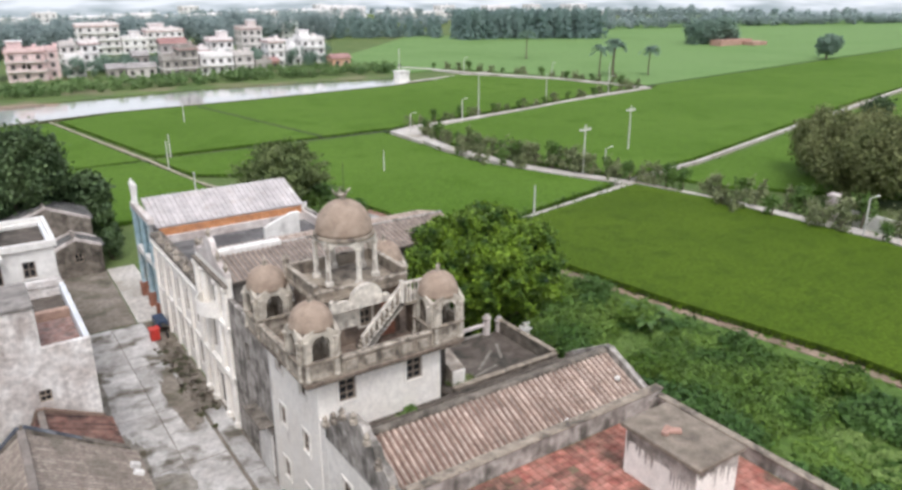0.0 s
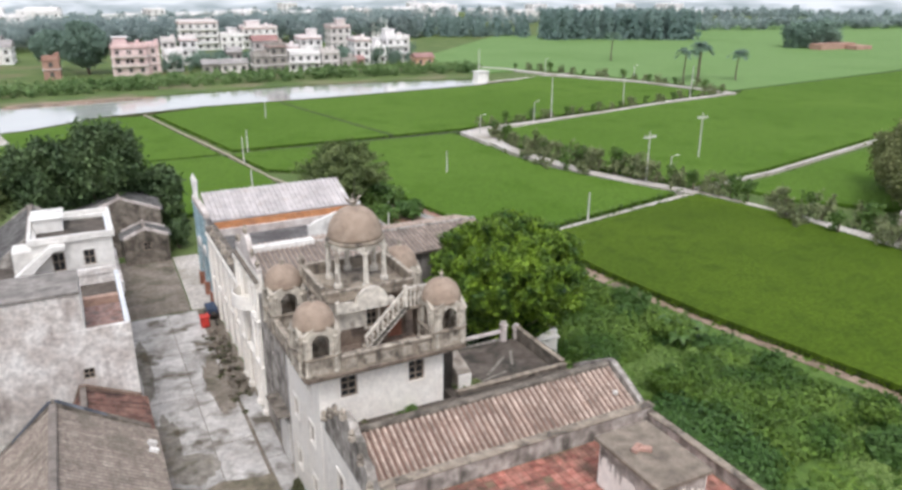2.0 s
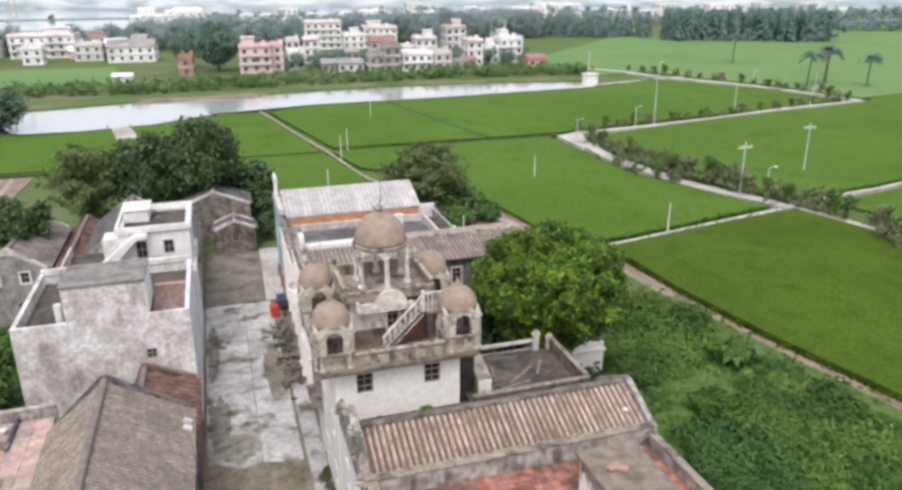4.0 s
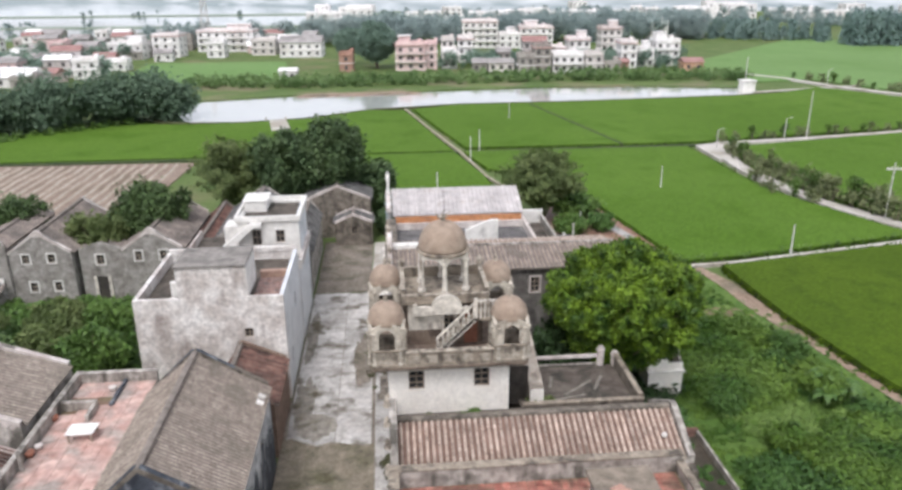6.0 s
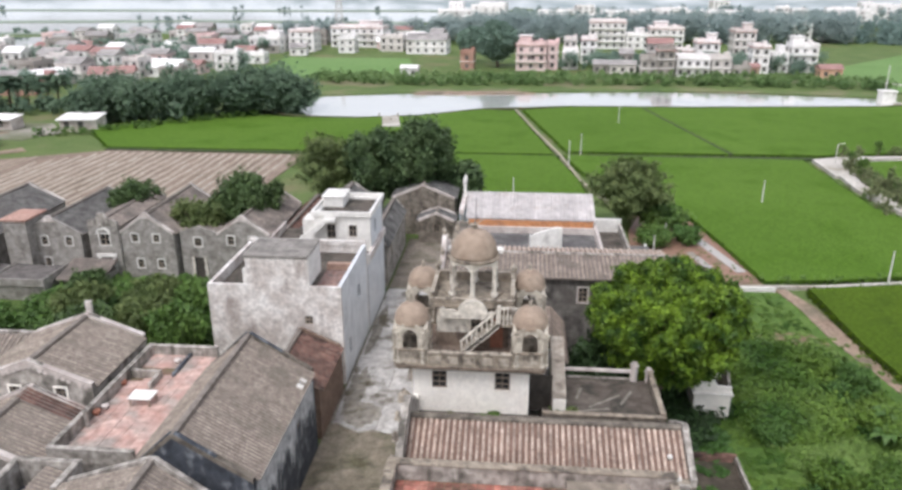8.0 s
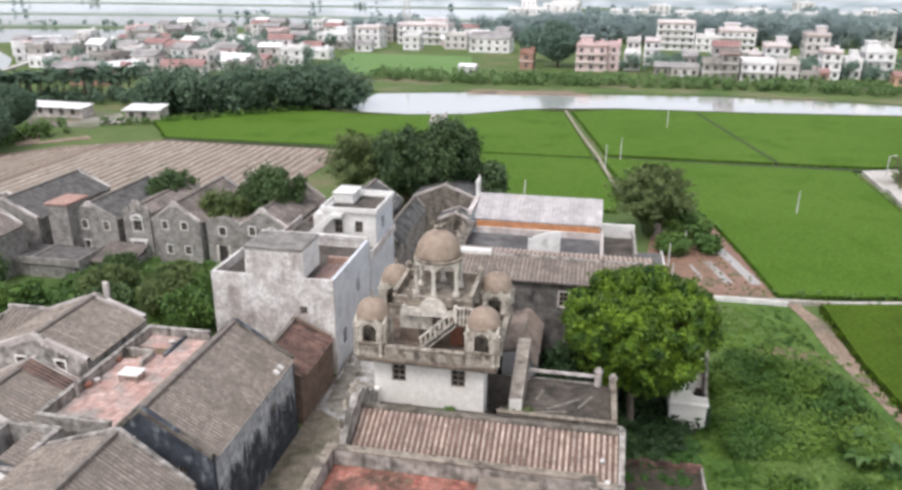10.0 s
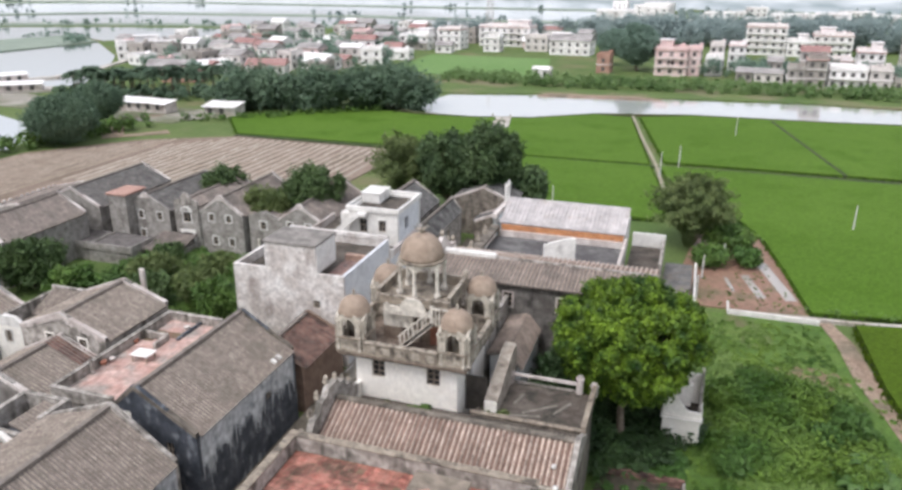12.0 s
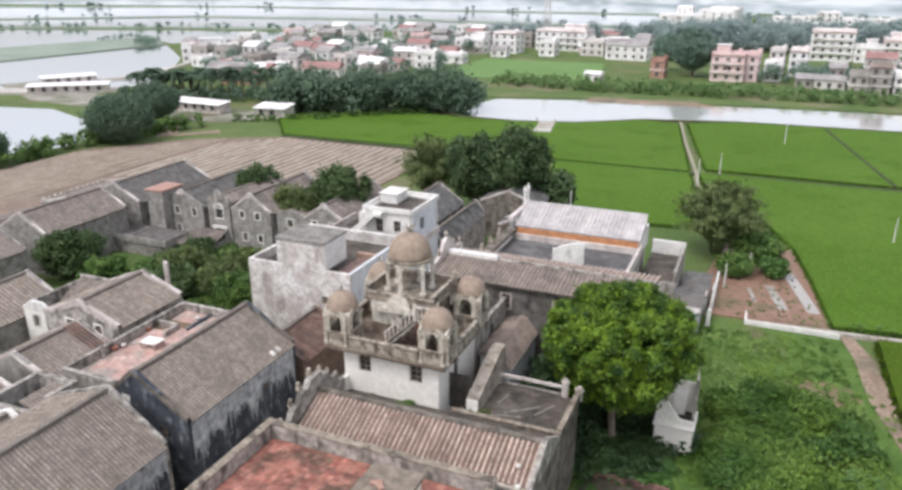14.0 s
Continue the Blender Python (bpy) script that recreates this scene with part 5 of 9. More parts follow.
def rear_terrace():
    h = thing("flat_roof_annex", 11, 3, 0, "flat-roofed annex with a dark mossy terrace behind grey parapets", "annex")
    part("body", box(bmesh.new(), 7.2, 14.3, 0.5, 6.0, 0, 6.3), DAMP, h)
    part("terrace", box(bmesh.new(), 7.3, 14.2, 0.6, 5.9, 6.3, 6.36), ROOFDARK, h, "dark mossy roof terrace")
    for x0, x1, y0, y1, z in ((7.2, 14.5, 0.4, 0.65, 6.95), (14.25, 14.5, 0.65, 6.1, 7.1)):
        p = part("parapet", box(bmesh.new(), x0, x1, y0, y1, 6.3, z), DAMP, h)
        part("coping", worn(box(bmesh.new(), x0 - 0.05, x1 + 0.05, y0 - 0.05, y1 + 0.05, z, z + 0.12), 0.03), RENDER, p)
    r = part("rear_rail", box(bmesh.new(), 8.6, 13.2, 5.85, 6.05, 6.95, 7.13), PALEWALL, h)
    part("lower_rail", box(bmesh.new(), 8.6, 13.2, 5.88, 6.02, 6.4, 6.52), GREYWALL, r)
    for x, top in ((13.37, 7.8), (8.55, 7.3), (14.35, 7.4)):
        part("post", lathe(bmesh.new(), x, 5.9, [(0.24, 6.3), (0.24, top - 0.4), (0.3, top - 0.36), (0.3, top - 0.26), (0.14, top - 0.2), (0.2, top - 0.08), (0, top)], 8), PALEWALL, h)
    # stair cover that slopes down to the terrace
    w = ((7.4, 1.6, 0), (0, 1, 0), (-1, 0, 0))
    bm = bmesh.new()
    oprism(bm, w, [(0, 6.3), (5.4, 6.3), (5.4, 8.9), (4.4, 8.9), (0.0, 7.35)], -1.25, -0.4)
    s = part("stair_cover", bm, surface("lichen_cement", (0.36, 0.31, 0.26), (0.46, 0.41, 0.35), 1.0, stain=(0.2, 0.17, 0.14), stain_scale=0.8), h)
    part("white_end", box(bmesh.new(), 7.82, 8.63, 1.52, 1.6, 6.36, 7.3), LIME, s)
    # Dark board added in the gap beside the tower, in place of its shade.
    sd = part("stair_door", worn(box(bmesh.new(), 6.32, 7.78, 2.2, 2.28, 6.0, 8.6), 0.01), DARKIN, h, "tall dark board added for the shade in the gap")
    for x in (6.8, 7.3):
        part("door_batten", box(bmesh.new(), x - 0.04, x + 0.04, 2.17, 2.2, 6.1, 8.5), DARKIN, sd)
    # narrow tiled shed against the rear wing
    part("shed_wall", box(bmesh.new(), 6.65, 8.9, 7.2, 13.6, 0, 6.9), BLUEWALL, h)
    tiled_slope(h, (6.6, 7.0, 7.7), (6.6, 13.7, 7.7), (8.0, 7.0, 8.1), 0.36, joined=True, row=BTILE2, pan=GTILE_PAN)
    tiled_slope(h, (9.0, 7.0, 6.9), (9.0, 13.7, 6.9), (8.0, 7.0, 8.1), 0.36, joined=True, row=BTILE2, pan=GTILE_PAN)
    part("shed_gable", oprism(bmesh.new(), ((6.65, 7.2, 0), (1, 0, 0), (0, -1, 0)), [(0, 6.9), (2.25, 6.9), (1.35, 8.0), (0, 7.6)], -6.4, 0), BLUEWALL, h)
    return h


rear_terrace()

# ---- houses along the lane ----
def gable_house(name, label, x0, x1, y0, y1, ze, zr, xr=None, walls=BRICK, row=GTILE, pan=GTILE_PAN, pitch=0.34, joined=False, trim=None,
                front=(), back=(), left=(), right=(), doors=(), parapet=0.14, right_mat=None, category="house", group="", surround=None, over=0.15, zl=None):
    """A house whose ridge runs along y, with raised gable ends facing -y and +y; zl is the left eave's height where it differs. Openings: (a0, a1, z0, z1) by wall."""
    xr = (x0 + x1) / 2 if xr is None else xr
    zl = ze if zl is None else zl
    h = thing(name, (x0 + x1) / 2, (y0 + y1) / 2, 0, label, category, group)
    sides = {"front": (((x0, y0, 0), (1, 0, 0), (0, -1, 0)), x1 - x0, front), "back": (((x1, y1, 0), (-1, 0, 0), (0, 1, 0)), x1 - x0, back),
             "left": (((x0, y1, 0), (0, -1, 0), (-1, 0, 0)), y1 - y0, left), "right": (((x1, y0, 0), (0, 1, 0), (1, 0, 0)), y1 - y0, right)}
    for key, (w, length, holes) in sides.items():
        all_holes = list(holes) + [d[1:] for d in doors if d[0] == key]
        butt = 0.3 if key in ("left", "right") else 0.0
        part(key + "_wall", wall(bmesh.new(), w, length - 2 * butt, 0, (zl if key == "left" else ze) - 0.05, all_holes, a=butt), right_mat if (key == "right" and right_mat) else walls, h)
        for q in holes:
            window(h, w, *q, bars=(2, 2), surround=surround)
        for d in doors:
            if d[0] == key:
                door(h, w, *d[1:])
    for key, flip in (("front", False), ("back", True)):
        w, length, _ = sides[key]
        a = (x1 - xr) if flip else (xr - x0)
        za, zb = (ze, zl) if flip else (zl, ze)
        bm = bmesh.new()
        oprism(bm, w, [(0, ze - 0.05), (length, ze - 0.05), (length, zb + parapet), (a + 0.2, zr + parapet + 0.1), (a - 0.2, zr + parapet + 0.1), (0, za + parapet)], -0.3, 0.0)
        g = part("gable", bm, walls, h)
        if trim:
            bm = bmesh.new()
            oprism(bm, w, [(0, za + parapet - 0.22), (a, zr + parapet - 0.15), (length, zb + parapet - 0.22), (length, zb + parapet + 0.06), (a, zr + parapet + 0.16), (0, za + parapet + 0.06)], -0.33, 0.05)
            part("gable_trim", bm, trim, g)
    tiled_slope(h, (x0 - over, y0 + 0.3, zl), (x0 - over, y1 - 0.3, zl), (xr, y0 + 0.3, zr), pitch, row, pan, joined=joined)
    tiled_slope(h, (x1 + over, y0 + 0.3, ze), (x1 + over, y1 - 0.3, ze), (xr, y0 + 0.3, zr), pitch, row, pan, joined=joined)
    part("ridge", worn(box(bmesh.new(), xr - 0.18, xr + 0.18, y0 + 0.2, y1 - 0.2, zr - 0.05, zr + 0.22), 0.05), GTILE_PAN, h)
    return h


def drips(parent, w, a0, a1, top, short, long, seed, mat):
    """What is left of a limewash coat: a ragged band that runs down in drips."""
    rng = np.random.default_rng(seed)
    n = int((a1 - a0) / 0.08)
    low = []
    for i in range(n + 1):
        k = 0.35 + 0.5 * noise.noise((i * 0.055, seed, 0.3)) + 0.35 * abs(rng.normal()) * (i % 2)
        low.append((a0 + (a1 - a0) * i / n, top - short - (long - short) * min(1.2, max(0.0, k))))
    bm = bmesh.new()
    o, u, q = w
    at = lambda p, z, d: bm.verts.new(Vector(o) + Vector(u) * p + Vector(q) * d + Vector((0, 0, z)))
    rows = [(at(p, z, 0.0), at(p, z, 0.012), at(p, top, 0.012), at(p, top, 0.0)) for p, z in low]
    for a, b in zip(rows, rows[1:]):
        for i in range(3):
            bm.faces.new((a[i], b[i], b[i + 1], a[i + 1]))
    return part("mould_stain" if mat == GREYWALL else "limewash_coat", bm, mat, parent, "pale limewash worn away in drips")


WASH = surface("worn_limewash", (0.38, 0.40, 0.42), (0.60, 0.62, 0.64), 1.6, stain=(0.17, 0.18, 0.20), stain_scale=2.2, stain_at=(0.48, 0.8), streak=True)
drips(HUT, ((8.0, -11.0, 0), (0, -1, 0), (-1, 0, 0)), 0.05, 3.55, 10.48, 0.1, 1.3, 8, GREYWALL)["label"] = "dark mould running down in drips"
drips(HUT, ((8.0, -14.6, 0), (1, 0, 0), (0, -1, 0)), 0.05, 2.4, 10.48, 0.1, 1.2, 9, GREYWALL)["label"] = "dark mould running down in drips"
# the long house opposite the tower, and its neighbour beyond the alley
h = gable_house("grey_tile_house", "long grey-tiled house with dark streaked limewashed side wall", -15.7, -8.45, -6.6, 5.6, 6.3, 8.85, xr=-12.7, walls=DARKWALL, trim=DAMP, right_mat=DARKWALL,
                pitch=0.27, front=[(4.9, 5.5, 4.4, 5.4)], right=[(3.0, 3.7, 4.2, 5.2), (8.0, 8.7, 4.2, 5.2)])
drips(h, ((-8.45, -6.6, 0), (0, 1, 0), (1, 0, 0)), 0.3, 11.9, 6.24, 0.9, 3.9, 5, WASH)
for a0, a1, top, n in ((0.1, 1.1, 7.3, 21), (1.8, 2.5, 7.9, 22)):
    drips(h, ((-15.7, -6.6, 0), (1, 0, 0), (0, -1, 0)), a0, a1, top - 0.75, 0.1, 0.9, n, LIME_OLD)
for y in (0.9, 1.6):
    bm = worn(box(bmesh.new(), -0.22, 0.22, -0.14, 0.14, 0, 0.24), 0.03)
    tagged(put("white_block", mesh_of("white_block", bm), WHITE, None, "", pose(-8.62, y + 2.0, 6.48, 0, 28, 0)), "white plaster block on the tiled eave", "block", "blocks on the eave")
h = gable_house("grey_tile_house", "old grey-tiled house with mouldy dark limewashed walls", -17.6, -8.6, -30, -8.3, 5.7, 8.7, xr=-12.9, zl=7.2, walls=GREYWALL, right_mat=DARKWALL, pitch=0.27,
            back=[], right=[(15.5, 16.3, 3.6, 4.6), (18.6, 19.4, 3.6, 4.6)])

drips(h, ((-8.6, -30, 0), (0, 1, 0), (1, 0, 0)), 0.3, 21.4, 5.62, 0.7, 3.2, 6, WASH)


def terrace_house():
    h = thing("roof_terrace_house", -18, 1.5, 0, "old house with a red-tiled roof terrace behind mouldy parapets", "house")
    part("body", box(bmesh.new(), -20.7, -15.8, -5.4, 7.1, 0, 6.2), GREYWALL, h)
    f = part("terrace_floor", box(bmesh.new(), -20.5, -15.8, -5.2, 6.9, 6.2, 6.25), REDJOINT, h)
    me = mesh_of("paving_tile", worn(box(bmesh.new(), -0.46, 0.46, -0.46, 0.46, 0, 0.04), 0.012))
    for i in range(5):
        for j in range(13):
            if (i, j) in ((0, 10), (1, 10), (2, 10), (0, 9)):
                continue
            put("paving_tile", me, PINKTILE, f, "", pose(-20.03 + i * 0.94, -4.7 + j * 0.93, 6.25))
    for x0, x1, y0, y1 in ((-20.8, -20.55, -5.5, 7.2), (-20.55, -15.7, 6.9, 7.15), (-20.55, -15.7, -5.5, -5.25)):
        p = part("parapet", box(bmesh.new(), x0, x1, y0, y1, 6.0, 6.9), GREYWALL, h)
        part("coping", worn(box(bmesh.new(), x0 - 0.05, x1 + 0.05, y0 - 0.05, y1 + 0.05, 6.9, 7.02), 0.03), GREYWALL, p)
    p = part("low_wall", box(bmesh.new(), -20.5, -18.4, 3.6, 3.85, 6.2, 6.85), GREYWALL, h)
    part("low_wall_end", box(bmesh.new(), -18.6, -18.4, 2.2, 3.6, 6.2, 6.75), GREYWALL, p)
    part("low_wall", box(bmesh.new(), -17.8, -17.6, 3.9, 6.9, 6.2, 6.5), DARKWALL, h)
    part("roof_post", lathe(bmesh.new(), -20.3, -2.2, [(0.13, 6.2), (0.13, 7.3), (0.18, 7.35), (0, 7.5)], 8), GREYWALL, h)
    t = thing("white_table", -18.1, 0.6, 6.29, "low table with a bare white board on the red terrace", "table")
    part("tabletop", worn(box(bmesh.new(), -18.9, -17.35, 0.0, 1.15, 6.84, 6.9), 0.015), WHITE, t)
    for x in (-18.75, -17.5):
        for y in (0.12, 1.02):
            part("leg", box(bmesh.new(), x - 0.04, x + 0.04, y - 0.04, y + 0.04, 6.29, 6.84), WOOD, t)
    for i, (x, y, s) in enumerate(((-20.4, -1.0, 0.34), (-20.2, -0.3, 0.28), (-20.5, 2.6, 0.3), (-18.2, 5.8, 0.3))):
        p = thing("clay_pot", x, y, 6.29, "weathered clay pot standing on the terrace", "pot", "pots on the terrace")
        smooth(part("pot_body", lathe(bmesh.new(), x, y, [(s * 0.5, 6.29), (s * 0.75, 6.29 + s * 0.6), (s * 0.8, 6.29 + s), (s * 0.68, 6.29 + s)], 12), PALEWALL if i % 2 else REDBROWN, p))
    return h


terrace_house()

# houses that crowd behind the terrace
h = gable_house("brick_house", "grey plastered house with whitewashed scalloped gable edge and brown tiles", -29.4, -21.3, 0.4, 7.6, 7.4, 8.85, xr=-25.4, walls=GREYWALL, row=GTILE, pitch=0.3, trim=PALEWALL,
                front=[(2.5, 3.2, 6.4, 7.2), (5.6, 6.3, 6.4, 7.2)], surround=LIME)
bm = bmesh.new()
for k in (0, 1, 2, 4, 5, 6, 7, 8, 9, 10, 12, 13, 15, 16, 17, 19, 20):
    a = 0.5 + k * 0.36
    z = 8.85 - abs(a - 4.0) * 0.36 - 0.12
    oprism(bm, ((-29.4, 0.4, 0), (1, 0, 0), (0, -1, 0)), [(a - 0.17, z - 0.06), (a - 0.07, z - 0.17), (a + 0.07, z - 0.17), (a + 0.17, z - 0.06), (a + 0.15, z + 0.08), (a - 0.15, z + 0.08)], 0.052, 0.075)
part("scalloped_edge", bm, PALEWALL, h, "flaking whitewashed scallops under the eave")
h = gable_house("brick_house", "small tiled house with a white gable edge beside the roof terrace", -29.2, -20.9, -6.0, 0.1, 5.5, 7.35, xr=-25.1, walls=BRICK, pitch=0.3, trim=PALEWALL)
tiled_slope(h, (-21.2, -1.5, 5.76), (-21.2, 0.05, 5.76), (-25.1, -1.5, 7.55), 0.3, BTILE, GTILE_PAN)


def roofless_court():
    """Bare walls of a small room whose roof has gone, with weeds on the floor."""
    h = thing("roofless_room", -20, -8.2, 0, "roofless small room with pale broken plaster walls", "ruin")
    for x0, x1, y0, y1, zt in ((-22.0, -21.7, -10.0, -6.4, 6.9), (-21.7, -18.1, -6.7, -6.4, 6.95), (-18.4, -18.1, -8.9, -6.7, 7.05), (-21.7, -18.1, -10.0, -9.7, 6.3)):
        w = part("broken_wall", worn(box(bmesh.new(), x0, x1, y0, y1, 0, zt), 0.04), GREYWALL, h)
        part("wall_top", worn(box(bmesh.new(), x0 - 0.04, x1 + 0.04, y0 - 0.04, y1 + 0.04, zt, zt + 0.08), 0.03), GREYWALL, w)
    # Floor block raised to 5.3 m, in the near-black wall colour.
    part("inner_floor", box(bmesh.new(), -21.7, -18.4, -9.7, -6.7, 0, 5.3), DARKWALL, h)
    tiled_slope(h, (-18.35, -9.6, 6.2), (-18.35, -6.75, 6.2), (-20.0, -9.6, 6.75), 0.3, GTILE, GTILE_PAN)
    return h


roofless_court()
gable_house("brick_house", "low tiled house with a thick whitewashed gable end", -22.0, -17.8, -18.6, -10.6, 5.7, 6.6, xr=-19.5, walls=LIME_OLD, pitch=0.3, trim=WHITE, parapet=0.2)
gable_house("brick_house", "low brown tiled house in a crowded row", -31, -22.3, -18.6, -7.2, 4.9, 6.6, walls=GREYWALL, pitch=0.34, trim=PALEWALL, joined=True)


def roofless_house():
    h = thing("roofless_house", -32.2, 5, 0, "old house with a broken whitewashed front and a dark sunken roof", "house")
    fw = ((-34.4, 2.2, 0), (1, 0, 0), (0, -1, 0))
    holes = [(1.1, 1.75, 4.5, 5.6), (3.2, 3.8, 4.6, 5.5)]
    part("front_wall", wall(bmesh.new(), fw, 4.4, 0, 6.0, holes), LIME_OLD, h)
    for q in holes:
        window(h, fw, *q, bars=(2, 2), surround=WHITE)
    part("front_crest", oprism(bmesh.new(), fw, [(0, 6.0), (4.4, 6.0), (4.4, 6.2), (3.0, 6.35), (2.2, 6.9), (1.0, 6.9), (0.3, 6.4), (0, 6.3)], -0.3, 0.02), WHITE, h, "whitewashed ragged crest")
    for x in (-34.4, -30.3):
        part("side_wall", worn(box(bmesh.new(), x, x + 0.3, 2.5, 8.4, 0, 6.5), 0.04), GREYWALL, h)
    part("rear_wall", worn(box(bmesh.new(), -34.4, -30.0, 8.41, 8.7, 0, 6.9), 0.04), GREYWALL, h)
    part("sunken_roof", box(bmesh.new(), -34.1, -30.3, 2.5, 8.4, 5.1, 5.3), ROOFDARK, h)
    tiled_slope(h, (-34.05, 5.6, 5.5), (-30.35, 5.6, 5.5), (-34.05, 8.35, 6.7), 0.38, GTILE, GTILE_PAN, joined=True)
    return h


roofless_house()
gable_house("brick_house", "grey tiled house in a crowded row", -42.5, -34.8, -3.4, 6.4, 5.2, 7.2, walls=BRICK, pitch=0.38, trim=PALEWALL, joined=True)
gable_house("brick_house", "brown tiled house in a crowded row", -42, -33.0, -16, -4.6, 4.6, 6.6, walls=GREYWALL, pitch=0.38, joined=True)
gable_house("brick_house", "grey tiled house in a crowded row", -30.5, -19.0, -34, -20, 4.6, 7.0, walls=GREYWALL, pitch=0.38, joined=True)
gable_house("brick_house", "grey tiled house in a crowded row", -43, -32.0, -34, -18, 4.6, 6.8, walls=GREYWALL, pitch=0.38, joined=True)
gable_house("brown_tile_house", "small low house with dark brown tile roof beside the lane", -12.4, -8.4, 6.6, 13.6, 4.0, 5.3, xr=-11.6, walls=surface("brown_mud_wall", (0.16, 0.11, 0.085), (0.22, 0.16, 0.125), 0.6), row=BTILE, pan=GTILE_PAN, pitch=0.3)


def grey_block():
    """Patchy concrete house with a stair block on its flat roof."""
    patchy = surface("peeling_limewash", (0.49, 0.44, 0.405), (0.77, 0.745, 0.715), 0.8, stain=(0.31, 0.26, 0.235), stain_scale=0.9, stain_at=(0.54, 0.82), streak=True, mottle=0.22, mottle_scale=4.0, grain=20)
    h = thing("concrete_house", -13.8, 19.5, 0, "patchy grey concrete house with a flat roof and stair block", "house")
    fw = ((-19.3, 14.4, 0), (1, 0, 0), (0, -1, 0))
    hole = [(7.85, 8.5, 5.4, 6.15)]
    part("front_wall", wall(bmesh.new(), fw, 10.9, 0, 8.7, hole), patchy, h)
    window(h, fw, *hole[0], bars=(2, 2))
    part("right_wall", wall(bmesh.new(), ((-8.4, 14.4, 0), (0, 1, 0), (1, 0, 0)), 9.8, 0, 8.7, [(6.0, 6.9, 5.0, 6.3), (2.0, 2.9, 1.8, 3.2)], a=0.3), BLUEWALL, h)
    part("left_wall", wall(bmesh.new(), ((-19.3, 24.8, 0), (0, -1, 0), (-1, 0, 0)), 9.8, 0, 8.7, a=0.3), patchy, h)
    part("rear_wall", wall(bmesh.new(), ((-8.4, 24.8, 0), (-1, 0, 0), (0, 1, 0)), 10.9, 0, 8.6), patchy, h)
    part("flat_roof", box(bmesh.new(), -19.0, -8.7, 14.7, 24.5, 7.7, 7.85), ROOFDARK, h)
    p = part("rubble_floor", box(bmesh.new(), -10.9, -8.72, 14.72, 20.0, 7.86, 7.95), surface("brick_rubble", (0.22, 0.12, 0.10), (0.33, 0.24, 0.21), 3.0, stain=(0.16, 0.13, 0.12), stain_scale=2.0, grain=8, bump=0.8), h)
    part("red_beam", box(bmesh.new(), -10.9, -8.72, 20.0, 20.5, 7.86, 8.5), surface("red_cement", (0.33, 0.22, 0.17), (0.40, 0.28, 0.22), 1.0), h)
    s = part("stair_block", box(bmesh.new(), -16.0, -11.0, 14.42, 18.2, 8.65, 11.1), patchy, h)
    part("roof_slab", worn(box(bmesh.new(), -16.1, -10.9, 14.3, 18.4, 11.1, 11.3), 0.04), surface("plain_grey_slab", (0.20, 0.185, 0.17), (0.27, 0.25, 0.23), 1.2, stain=(0.14, 0.13, 0.12), stain_scale=0.7), s)
    part("right_face", box(bmesh.new(), -11.0, -10.9, 14.5, 18.1, 8.65, 11.1), WHITE, s)
    part("white_pier", box(bmesh.new(), -16.9, -16.5, 16.0, 16.4, 7.85, 9.4), WHITE, h)
    part("rear_terrace_wall", box(bmesh.new(), -19.2, -8.5, 24.4, 24.8, 8.6, 9.0), patchy, h)
    return h


grey_block()


